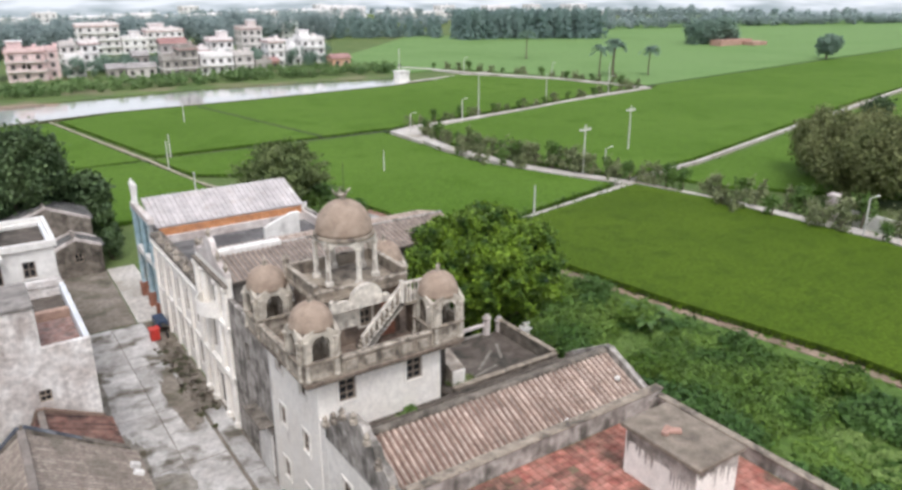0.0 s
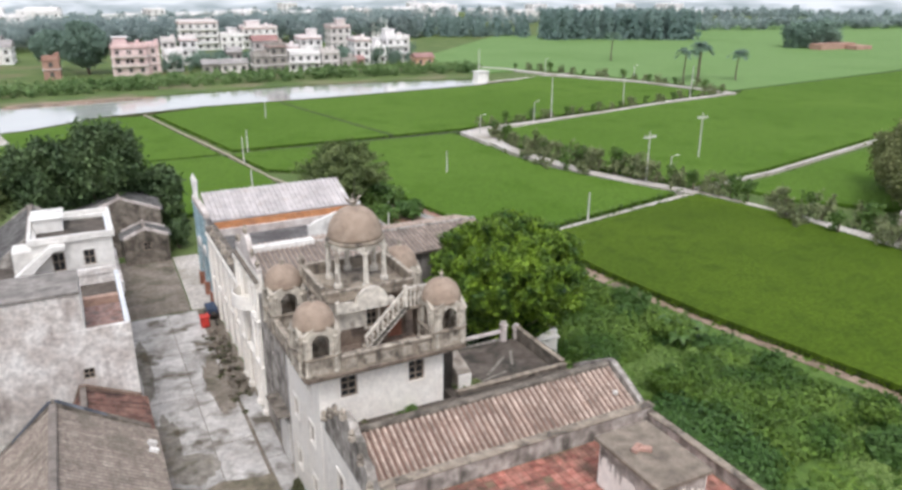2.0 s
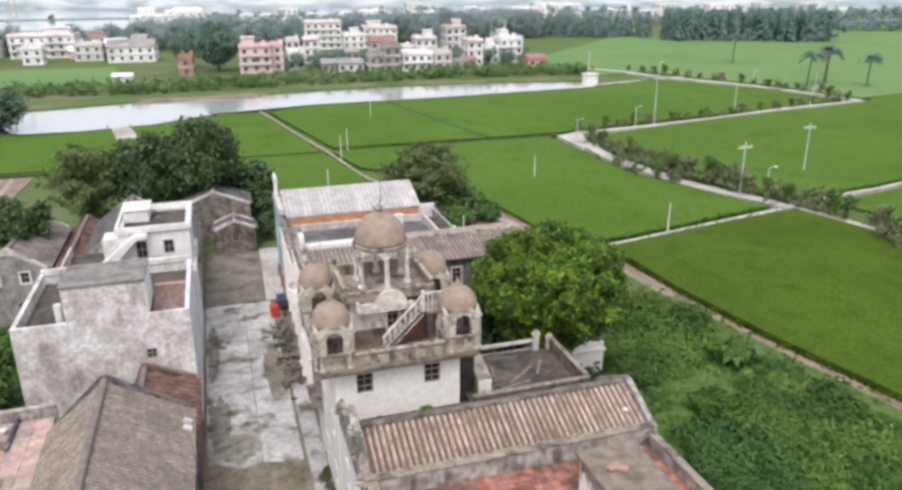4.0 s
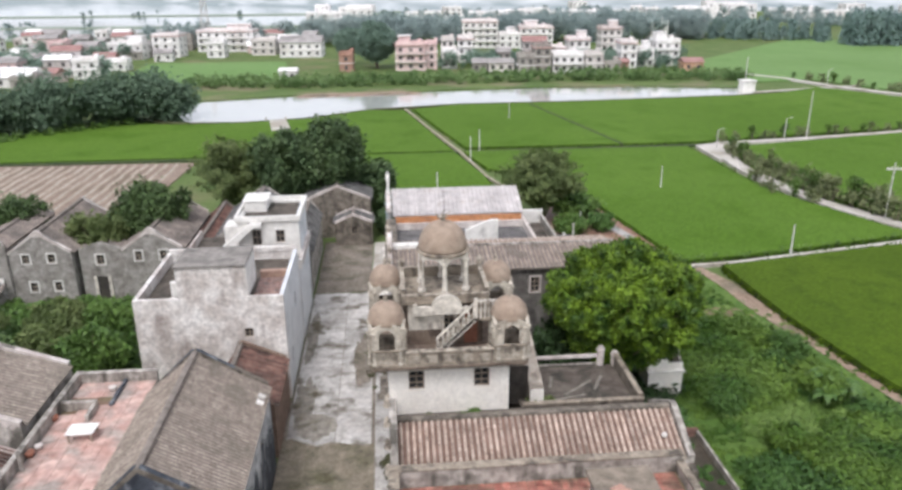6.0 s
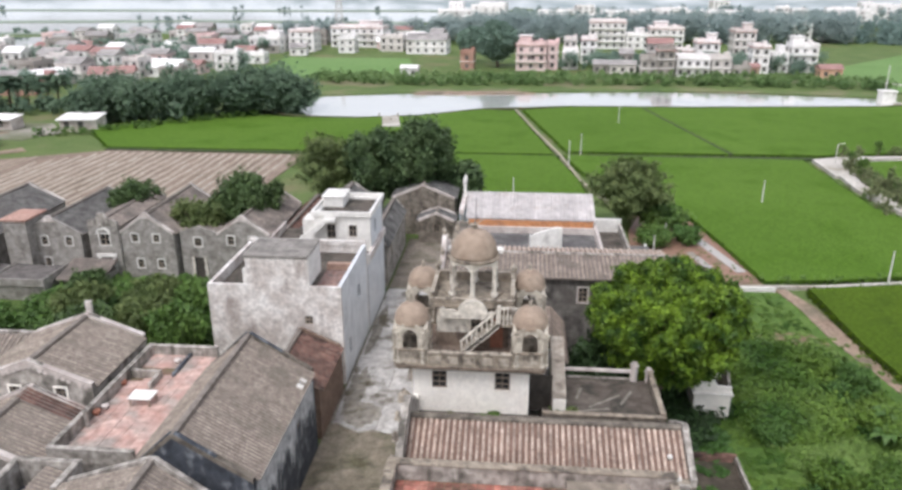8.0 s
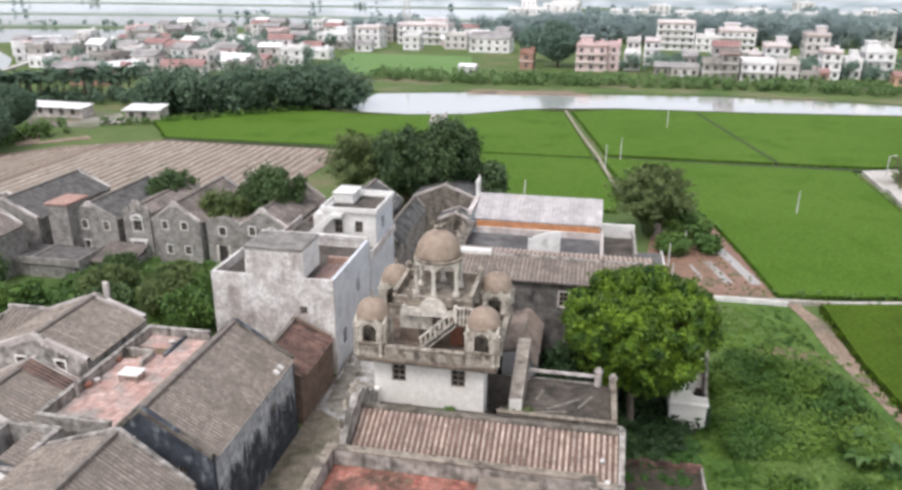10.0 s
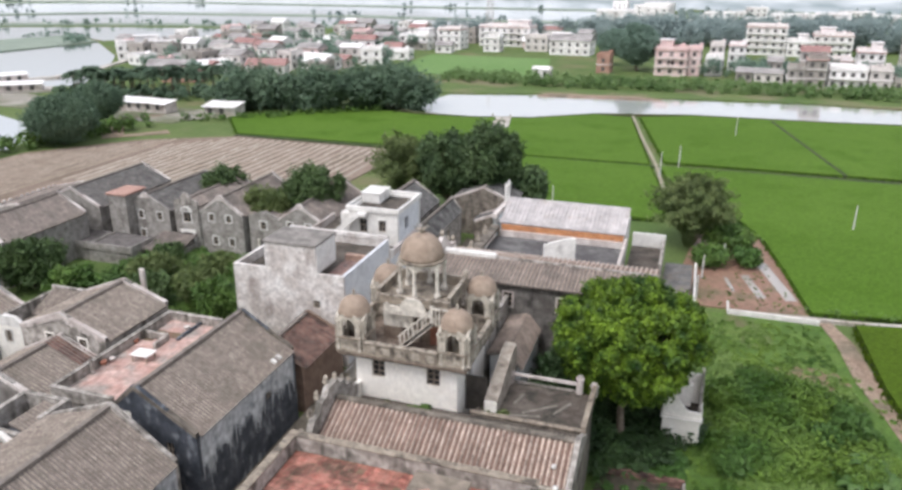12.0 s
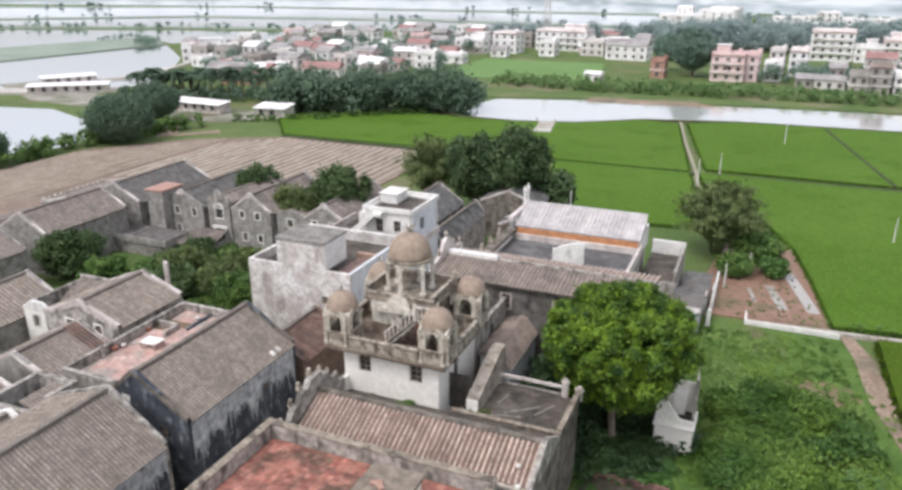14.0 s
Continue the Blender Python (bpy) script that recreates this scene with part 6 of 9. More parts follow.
def white_house():
    h = thing("white_house", -11, 29, 0, "white rendered house with roof terrace, outside stair and water tank", "house")
    part("lower_body", box(bmesh.new(), -18.6, -8.35, 25.0, 33.3, 0, 7.0), BLUEWALL, h)
    part("terrace_floor", box(bmesh.new(), -18.6, -8.3, 25.0, 27.0, 7.0, 7.1), ROOFDARK, h)
    part("side_terrace", box(bmesh.new(), -18.4, -13.85, 27.0, 33.2, 7.0, 7.1), ROOFDARK, h)
    part("ledge", worn(box(bmesh.new(), -14.2, -8.1, 24.75, 25.05, 6.7, 7.6), 0.03), WHITE, h)
    part("side_ledge", worn(box(bmesh.new(), -8.42, -8.12, 25.05, 33.4, 6.75, 7.5), 0.03), PALEWALL, h)
    part("left_ledge", box(bmesh.new(), -18.7, -14.2, 24.8, 25.05, 6.7, 7.35), PALEWALL, h)
    fw = ((-13.8, 27.0, 0), (1, 0, 0), (0, -1, 0))
    holes = [(1.2, 2.05, 8.3, 9.75), (3.3, 4.1, 8.5, 9.7)]
    part("front_wall", wall(bmesh.new(), fw, 5.4, 7.0, 10.7, holes), WHITE, h)
    for q in holes:
        window(h, fw, *q, bars=(2, 2), surround=WHITE)
    part("right_wall", wall(bmesh.new(), ((-8.4, 27.0, 0), (0, 1, 0), (1, 0, 0)), 5.7, 7.0, 10.7, [(2, 3, 8.3, 9.6)], a=0.3), BLUEWALL, h)
    part("left_wall", wall(bmesh.new(), ((-13.8, 33.3, 0), (0, -1, 0), (-1, 0, 0)), 5.7, 7.0, 10.7, a=0.3), WHITE, h)
    part("rear_wall", wall(bmesh.new(), ((-8.4, 33.3, 0), (-1, 0, 0), (0, 1, 0)), 5.4, 7.0, 10.7), WHITE, h)
    part("flat_roof", box(bmesh.new(), -13.5, -8.7, 27.3, 33.0, 10.3, 10.45), ROOFDARK, h)
    for x0, x1, y0, y1 in ((-14.0, -8.2, 26.75, 27.0), (-8.45, -8.2, 27.0, 33.5), (-14.0, -8.45, 33.25, 33.5), (-14.0, -13.75, 27.0, 33.25)):
        part("parapet", worn(box(bmesh.new(), x0, x1, y0, y1, 10.55, 11.05), 0.03), WHITE, h)
    part("water_tank", worn(box(bmesh.new(), -13.6, -11.6, 30.0, 32.6, 10.45, 11.5), 0.05), WHITE, h)
    part("tank_lid", worn(box(bmesh.new(), -13.75, -11.45, 29.85, 32.75, 11.5, 11.62), 0.04), WHITE, h)
    part("small_box", worn(box(bmesh.new(), -15.2, -13.85, 28.0, 30.2, 7.1, 9.8), 0.03), WHITE, h)
    bm = bmesh.new()
    oprism(bm, ((-15.2, 26.1, 0), (1, 0, 0), (0, -1, 0)), [(0, 7.1), (0.9, 7.1), (0.9, 8.3), (2.9, 10.2), (3.6, 10.2), (3.6, 10.5), (2.6, 10.5), (0, 8.4)], -0.85, 0.0)
    part("outside_stair", bm, WHITE, h, "white rendered stair with solid side")
    part("side_rail", box(bmesh.new(), -18.6, -18.4, 25.0, 33.0, 7.0, 7.9), PALEWALL, h)
    return h


white_house()


def shop_house():
    """The tiled house behind the tower, with a white front on the lane."""
    h = thing("long_tiled_house", 8.5, 17, 0, "long dark-walled house with ribbed clay-tile roof and white lane front", "house")
    sw = ((-0.3, 14.1, 0), (1, 0, 0), (0, -1, 0))
    holes = [(6.15, 6.85, 8.3, 9.5), (10.45, 11.15, 8.3, 9.5), (14.35, 15.05, 8.3, 9.5), (6.1, 6.9, 4.6, 6.0)]
    # Darker than the house's other walls, with still darker streaks.
    part("side_wall", wall(bmesh.new(), sw, 17.5, 0, 10.4, holes), surface("dark_streaked_wall", (0.115, 0.105, 0.095), (0.21, 0.195, 0.18), 0.9, stain=(0.065, 0.06, 0.055), stain_scale=0.8, streak=True), h)
    for q in holes:
        window(h, sw, *q, bars=(2, 3), surround=PALEWALL)
    part("rear_wall", wall(bmesh.new(), ((17.2, 20.4, 0), (-1, 0, 0), (0, 1, 0)), 17.5, 0, 10.4), GREYWALL, h)
    part("end_wall", wall(bmesh.new(), ((17.2, 14.1, 0), (0, 1, 0), (1, 0, 0)), 5.7, 0, 10.4, a=0.3), GREYWALL, h)
    tiled_slope(h, (-0.2, 13.8, 10.4), (17.4, 13.8, 10.4), (-0.2, 17.4, 11.0), 0.34, BTILE2, GTILE_PAN)
    tiled_slope(h, (-0.2, 20.6, 10.3), (17.4, 20.6, 10.3), (-0.2, 17.4, 11.0), 0.40, joined=True)
    part("ridge", worn(box(bmesh.new(), 4.35, 17.4, 17.25, 17.55, 10.9, 11.14), 0.05), GREYWALL, h)
    part("white_ridge", worn(box(bmesh.new(), -0.2, 4.35, 17.1, 17.7, 10.9, 11.38), 0.08), WHITE, h, "whitewashed mortar ridge")
    fw = ((-0.5, 20.6, 0), (0, -1, 0), (-1, 0, 0))
    fh = [(a, a + 0.62, z, z + 1.9) for z in (1.0, 4.4, 8.0) for a in (0.8, 5.1)] + [(2.2, 4.4, 7.55, 9.75), (2.3, 2.9, 4.3, 6.4), (3.7, 4.3, 4.3, 6.4), (2.5, 4.1, 0.1, 2.6)]
    f = part("lane_front", wall(bmesh.new(), fw, 6.6, 0, 10.6, fh), LIME, h, "white lane front with tall windows")
    for q in fh[:6] + fh[7:9]:
        window(h, fw, *q, bars=(2, 3))
    part("loggia_back", obox(bmesh.new(), fw, 2.0, 4.6, -1.5, -1.4, 7.2, 10.0), GREYWALL, f, "dim loggia wall")
    part("lane_door", obox(bmesh.new(), fw, 2.5, 4.1, -0.25, -0.18, 0.1, 2.6), DARKIN, f, "dark timber door")
    for a in (0.25, 1.9, 4.7, 6.35):
        part("pilaster", lathe(bmesh.new(), -0.62, 20.6 - a, [(0.3, 0), (0.3, 0.4), (0.2, 0.5), (0.18, 9.6), (0.28, 9.8), (0.28, 10.0)], 10), LIME, f)
    for z in (3.6, 7.1, 10.0):
        part("string_course", obox(bmesh.new(), fw, -0.1, 6.7, 0, 0.28, z, z + 0.2), LIME_OLD if z < 10 else DAMP, f)
    bow = [(1.7 + 3.2 * k / 10, 1.15 * math.sin(math.pi * k / 10) ** 0.7) for k in range(11)]
    rim = lambda d0, z: [(-0.5 - d0 - d, 20.6 - a, z) for a, d in bow]
    bm = bmesh.new()
    prism(bm, [(x, y) for x, y, _ in rim(0.0, 0)], 7.3, 7.45)
    bal = part("balcony", bm, LIME_OLD, f, "bowed white balcony")
    bm = bmesh.new()
    inner, outer = rim(-0.06, 7.45), rim(0.02, 7.45)
    for (a, b), (c, d) in zip(zip(inner, inner[1:]), zip(outer, outer[1:])):
        up = lambda p: (p[0], p[1], 8.3)
        faces(bm, [a, b, d, c, up(a), up(b), up(d), up(c)], [(0, 1, 5, 4), (3, 2, 6, 7), (4, 5, 6, 7)])
    part("balcony_rail", bm, LIME, bal)
    bm = bmesh.new()
    oprism(bm, fw, [(0, 10.6), (0, 10.9), (1.0, 11.0), (1.6, 11.2), (2.2, 11.6), (2.6, 12.2), (3.0, 12.4), (3.6, 12.4), (4.0, 12.2), (4.4, 11.6), (5.0, 11.2), (5.6, 11.0), (6.6, 10.9), (6.6, 10.6)], -0.3, 0.05)
    pd = part("pediment", bm, PALEWALL, f, "stepped and scrolled pale pediment")
    for a, z in ((0.3, 10.9), (1.7, 11.25), (3.3, 12.4), (4.9, 11.25), (6.3, 10.9)):
        part("urn", lathe(bmesh.new(), -0.4, 20.6 - a, [(0.16, z), (0.1, z + 0.12), (0.2, z + 0.35), (0.08, z + 0.55), (0, z + 0.7)], 8), RENDER_PALE, pd)
    return h


shop_house()


def roofed_house():
    """Flat-roofed house with a corrugated canopy and blue posts at its far end."""
    h = thing("flat_roofed_shop", 6.5, 30, 0, "dark flat-roofed house with a ruined white gable and corrugated canopy", "house")
    fw = ((-0.4, 34.4, 0), (0, -1, 0), (-1, 0, 0))
    fh = [(a, a + 0.75, z, z + 1.9) for z in (1.0, 4.3) for a in (1.2, 3.75, 6.3, 8.85, 11.4)]
    f = part("lane_front", wall(bmesh.new(), fw, 13.6, 0, 7.6, fh), LIME, h)
    for q in fh:
        window(h, fw, *q, bars=(2, 3))
    for i in range(6):
        a = 0.4 + i * 2.55
        part("pilaster", obox(bmesh.new(), fw, a - 0.17, a + 0.17, 0, 0.2, 0, 7.2), LIME, f)
    part("cornice", worn(obox(bmesh.new(), fw, -0.1, 13.7, 0, 0.3, 7.2, 7.4), 0.03), LIME_OLD, f)
    part("wide_coping", worn(obox(bmesh.new(), fw, -0.1, 13.7, -0.75, 0.2, 7.6, 8.0), 0.05), DAMP, f, "wide dark mouldy coping")
    for i in range(5):
        a = 3.0 + i * 2.5
        part("merlon", lathe(bmesh.new(), -0.5, 34.4 - a, [(0.28, 8.0), (0.28, 8.3), (0.16, 8.4), (0.24, 8.6), (0.08, 8.85), (0, 8.95)], 7), RENDER_PALE, f)
    for i in range(5):
        a = 0.4 + (i + 0.5) * 2.55
        part("lintel", worn(obox(bmesh.new(), fw, a - 0.9, a + 0.9, 0, 0.15, 3.3, 3.5), 0.02), LIME_OLD, f)
    part("body", box(bmesh.new(), 0.0, 13.6, 21.0, 34.6, 0, 6.6), GREYWALL, h)
    part("flat_roof", box(bmesh.new(), -0.1, 13.4, 21.0, 34.6, 6.6, 6.72), surface("dark_asphalt_roof", (0.085, 0.08, 0.08), (0.13, 0.125, 0.125), 0.5, stain=(0.18, 0.175, 0.17), stain_scale=0.4), h, "dark stained flat roof")
    part("right_parapet", worn(box(bmesh.new(), 13.3, 13.6, 21.0, 36.4, 6.6, 7.5), 0.03), PALEWALL, h)
    part("front_parapet", worn(box(bmesh.new(), -0.4, 4.2, 21.0, 21.3, 6.6, 10.1), 0.03), WHITE, h)
    # lone white gable end left on the roof
    bm = bmesh.new()
    oprism(bm, ((6.55, 26.6, 0), (1, 0, 0), (0, -1, 0)), [(0, 6.7), (3.0, 6.7), (3.0, 10.1), (2.4, 10.1), (0.5, 9.45), (0.2, 9.2), (0.0, 9.3)], -0.3, 0)
    part("gable_remnant", worn(bm, 0.03), WHITE, h, "lone white plastered gable wall")
    # canopy: sheets on a frame
    c = part("canopy", box(bmesh.new(), 0.3, 13.2, 35.0, 35.25, 7.3, 8.0), ORANGE, h, "corrugated canopy with orange edge")
    part("canopy_wall", box(bmesh.new(), 0.2, 13.3, 34.62, 34.95, 6.6, 7.35), PALEWALL, c)
    part("canopy_end", box(bmesh.new(), 13.0, 13.35, 35.3, 41.0, 6.0, 8.2), WHITE, c)
    bm = bmesh.new()
    sheets = 15
    wd = 13.4 / sheets
    prof = []
    for i in range(2):
        x = i * wd / 2
        prof += [(x, 0.0), (x + 0.05, 0.10), (x + 0.13, 0.10), (x + 0.18, 0.0)]
    prof.append((wd, 0.0))
    for (x0, z0), (x1, z1) in zip(prof, prof[1:]):
        faces(bm, [(x0, 0, z0), (x1, 0, z1), (x1, 4.75, z1), (x0, 4.75, z0)], [(0, 1, 2, 3)])
    me = mesh_of("roof_sheet", bm)
    up = Vector((0, 4.4, 1.55)).normalized()
    for i in range(sheets):
        m = Matrix(((1, 0, 0, 0.0 + i * wd), (0, up.y, -up.z, 35.0), (0, up.z, up.y, 8.12 + 0.006 * (i % 2)), (0, 0, 0, 1)))
        put("roof_sheet", me, METALROOF, c, "", m)
    m = Matrix(((1, 0, 0, 0.0), (0, up.y, -up.z, 35.0), (0, up.z, up.y, 8.05), (0, 0, 0, 1)))
    part("sheet_bed", box(bmesh.new(), 0, 13.4, 0, 4.7, -0.06, 0.02), METALROOF, c, "", m)
    part("rear_wall", box(bmesh.new(), 0.3, 13.3, 39.3, 39.6, 0, 9.55), PALEWALL, c)
    for y in (35.2, 38.0, 41.0):
        p = part("post", lathe(bmesh.new(), -0.35, y, [(0.3, 1.4), (0.26, 1.5), (0.26, 8.3), (0.34, 8.45), (0.34, 8.6)], 10), BLUEPAINT, c, "pale blue round post")
        part("plinth", worn(box(bmesh.new(), -0.72, 0.02, y - 0.37, y + 0.37, 0.05, 1.4), 0.03), REDBROWN, p)
    part("upper_beam", box(bmesh.new(), -0.6, -0.1, 34.6, 41.3, 8.6, 9.1), PALEWALL, c)
    part("floor_beam", box(bmesh.new(), -0.55, -0.15, 34.6, 41.3, 4.6, 5.1), WHITE, c)
    part("inner_wall", box(bmesh.new(), 1.9, 2.2, 34.7, 41.0, 0, 7.2), BLUEPAINT, c)
    for y in (39.6, 40.9):
        part("roof_finial", lathe(bmesh.new(), -0.35, y, [(0.2, 9.1), (0.12, 9.6), (0.16, 10.2), (0.22, 10.9), (0.1, 11.1), (0, 11.4)], 8), WHITE, c)
    part("roof_pipe", lathe(bmesh.new(), 4.9, 39.6, [(0.06, 9.3), (0.05, 11.4)], 6), POLE, c)
    # lower court behind
    part("court_wall", worn(box(bmesh.new(), 13.6, 17.2, 43.3, 43.6, 0, 5.7), 0.03), WHITE, h)
    part("court_side", worn(box(bmesh.new(), 16.9, 17.2, 35.5, 43.3, 0, 5.2), 0.03), GREYWALL, h)
    part("court_roof", box(bmesh.new(), 13.6, 16.9, 34.0, 43.3, 4.0, 4.15), ROOFDARK, h)
    part("court_front", worn(box(bmesh.new(), 13.6, 17.2, 33.7, 34.0, 0, 4.6), 0.03), GREYWALL, h)
    return h


roofed_house()


SHEDROOF = surface("dull_sheet_roof", (0.10, 0.098, 0.095), (0.17, 0.165, 0.16), 0.9, stain=(0.17, 0.15, 0.13), stain_scale=0.8)


def yard_shed(x0, x1, y0, y1, z, label):
    h = thing("yard_shed", (x0 + x1) / 2, (y0 + y1) / 2, 0, label, "shed", "sheds beside the muddy yard")
    part("shed_wall", box(bmesh.new(), x0 + 0.15, x1 - 0.15, y0 + 0.15, y1 - 0.15, 0, z), PALEWALL, h)
    m = pose((x0 + x1) / 2, (y0 + y1) / 2, z + 0.1, 7, 0, 0)
    part("shed_roof", worn(box(bmesh.new(), -(x1 - x0) / 2, (x1 - x0) / 2, -(y1 - y0) / 2, (y1 - y0) / 2, -0.05, 0.06), 0.02), SHEDROOF, h, "", m)
    part("blue_door", box(bmesh.new(), x1 - 0.16, x1 - 0.1, y0 + 0.8, y0 + 1.8, 0.1, 2.0), BLUEPAINT, h)
    part("blue_front", box(bmesh.new(), x0 + 1.6, x1 - 0.3, y0 + 0.08, y0 + 0.14, 0.8, z - 0.1), BLUEPAINT, h)


yard_shed(16.8, 20.2, 31.5, 36.5, 2.8, "small grey sheet-roofed shed with a pale blue door")
yard_shed(17.4, 20.4, 37.6, 43.0, 2.2, "low grey sheet-roofed lean-to beside the yard")

# houses at the lane's far end
gable_house("end_house", "grey gabled house with white-edged roof at the lane's end", -10.6, -2.6, 52.6, 62, 4.9, 6.5, walls=DAMP, row=SLATE, pan=SLATE, trim=PALEWALL, joined=True, pitch=0.4)
gable_house("end_hut", "small grey gabled hut with a square window", -6.9, -2.4, 49.4, 52.4, 2.9, 3.8, walls=DAMP, row=SLATE, pan=SLATE, trim=PALEWALL, joined=True, pitch=0.4, front=[(1.9, 2.7, 1.5, 2.4)])
gable_house("end_house", "grey tiled house behind the white house", -18.0, -11.2, 36.5, 48, 5.8, 8.0, walls=GREYWALL, row=SLATE, pan=SLATE, joined=True, pitch=0.4)
gable_house("end_house", "grey tiled house behind the white house", -10.9, -8.4, 35, 48.6, 4.6, 6.0, walls=GREYWALL, row=SLATE, pan=SLATE, joined=True, pitch=0.4, right=[(3, 3.8, 2.5, 3.5), (8, 8.8, 2.5, 3.5)])

gable_house("end_house", "narrow dark brown tiled house beside the white house", -20.85, -18.15, 35.2, 49.5, 4.9, 5.9, walls=DAMP, row=BTILE, pan=SLATE, joined=True, pitch=0.4)

# row of old brick houses across the garden
ROW = (("old brick house with a pale-trimmed gable and four small windows", -26.8, -21.0, 34.6, 47, 5.6, 7.5, [(1.2, 1.9, 4.5, 5.5), (3.6, 4.3, 4.5, 5.5)], [(3.0, 4.0, 0.1, 2.6)]),
       ("old grey brick house with shaded upper windows", -31.2, -27.0, 35.2, 47, 5.5, 6.0, [(1.6, 2.4, 4.0, 5.0)], [(1.4, 2.5, 0.1, 2.7)]),
       ("old grey brick house with four white-framed windows", -37.6, -31.6, 34.5, 47, 5.6, 7.6, [(1.3, 2.0, 4.6, 5.5), (3.7, 4.4, 4.6, 5.5), (1.6, 2.3, 1.6, 2.6), (3.9, 4.6, 1.6, 2.6)], []),
       ("old grey brick house with a white doorway and arched gable", -41.0, -37.6, 34.2, 46, 6.4, 7.0, [(1.2, 2.3, 4.2, 5.5)], [(1.0, 2.4, 0.1, 2.8)]),
       ("old grey brick house with small windows and lichened roof", -49.2, -42.2, 34.6, 47.4, 5.2, 6.9, [(2.4, 3.1, 3.9, 4.9), (5.2, 5.9, 3.9, 4.9), (2.4, 3.1, 1.4, 2.4)], []),
       ("old grey-tiled house with white gable edge", -60.0, -51.4, 33.0, 47, 5.2, 7.3, [], []),
       ("old grey-tiled house with white gable edge", -59.0, -51.6, 18.6, 31, 5.2, 7.3, [], []),
       ("old grey-tiled house with long roof", -71, -62, 34, 46, 2.8, 3.7, [], []),
       ("old grey-tiled house with long roof", -70, -61.0, 12, 30, 2.8, 3.7, [], []),
       ("old grey-tiled house with long roof", -72, -61, -8, 10, 3.4, 4.6, [], []),
       ("old grey-tiled house with long roof", -59, -50, -2, 15, 5.0, 7.0, [], []))
for k, (label, x0, x1, y0, y1, ze, zr, fr, dr) in enumerate(ROW):
    rh = gable_house("row_house", label, x0, x1, y0, y1, ze, zr, walls=BRICK, row=SLATE if k in (4, 5) else RTILE, trim=PALEWALL if k in (0, 2, 5, 6, 7) else None, joined=True, pitch=0.42, front=fr, surround=WHITE,
                doors=[("front", *d) for d in dr], group="old brick houses across the garden")
    w, c = ((x0, y0, 0), (1, 0, 0), (0, -1, 0)), (x1 - x0) / 2
    if k in (0, 2, 4):
        part("gable_crest", oprism(bmesh.new(), w, [(c - 0.8, zr - 0.3), (c + 0.8, zr - 0.3), (c + 0.45, zr + 0.12), (c + 0.2, zr + 0.36), (c - 0.2, zr + 0.36), (c - 0.45, zr + 0.12)], -0.2, 0.06), PALEWALL, rh, "pale plaster crest on the gable")
    if k == 3:
        arch = [(c + 0.62 * math.cos(q), 5.5 + 0.55 * math.sin(q)) for q in np.linspace(0, math.pi, 9)]
        part("arched_hood", oprism(bmesh.new(), w, [(c + 0.8, 5.5)] + [(p * 1.0 + (p - c) * 0.3, z + 0.18) for p, z in arch] + [(c - 0.8, 5.5)] + arch[::-1], 0.0, 0.12), WHITE, rh, "white arched window hood")
        part("crest", oprism(bmesh.new(), w, [(0, 6.4), (3.4, 6.4), (3.3, 7.0), (2.4, 7.2), (2.0, 7.9), (1.4, 7.9), (1.0, 7.2), (0.1, 7.0)], -0.25, 0.03), GREYWALL, rh, "scrolled crest")
        for a0 in (0.7, 2.42):
            part("door_jamb", obox(bmesh.new(), w, a0, a0 + 0.3, 0.0, 0.12, 0.1, 2.9), WHITE, rh, "white doorway jamb")
        part("door_lintel", obox(bmesh.new(), w, 0.6, 2.82, 0.0, 0.16, 2.9, 3.25), WHITE, rh)
    if k == 1:
        for a0 in (1.1, 2.5):
            part("door_jamb", obox(bmesh.new(), w, a0, a0 + 0.3, 0.0, 0.12, 0.1, 2.75), PALECREAM, rh, "white doorway jamb")
part_h = thing("brick_annex", -48.6, 34.2, 0, "narrow brick annex with a reddish flat roof", "annex")
part("annex_wall", box(bmesh.new(), -50.0, -47.4, 33.2, 36.8, 0, 7.0), BRICK, part_h)
part("annex_roof", worn(box(bmesh.new(), -50.2, -47.2, 33.0, 37.0, 7.0, 7.25), 0.03), surface("reddish_slab", (0.36, 0.21, 0.17), (0.43, 0.28, 0.23), 0.8), part_h)
yd = thing("flat_outbuilding", -48.5, 31.6, 0, "low brick outbuilding with a dark flat roof and low walls", "outbuilding")
part("outbuilding_wall", box(bmesh.new(), -54.2, -43.2, 28.4, 33.1, 0, 2.0), BRICK, yd)
part("flat_roof", box(bmesh.new(), -54.1, -43.3, 28.5, 33.1, 2.0, 2.1), surface("dark_flat_court_roof", (0.115, 0.105, 0.10), (0.17, 0.155, 0.148), 0.7, stain=(0.075, 0.07, 0.066), stain_scale=0.5), yd)
for x0, x1, y0, y1, z in ((-54.3, -43.1, 28.2, 28.4, 2.45), (-43.3, -43.1, 28.4, 33.1, 2.5), (-49.4, -49.2, 28.4, 33.1, 2.35), (-54.4, -54.2, 28.2, 33.1, 2.6)):
    part("low_parapet", worn(box(bmesh.new(), x0, x1, y0, y1, 1.6, z), 0.03), BRICK, yd)
lt = thing("lean_to", -40.5, 32, 0, "small lean-to with a sloping grey tiled roof in the garden", "lean-to")
part("lean_to_wall", box(bmesh.new(), -42.8, -38.2, 30.4, 34.0, 0, 1.7), BRICK, lt)
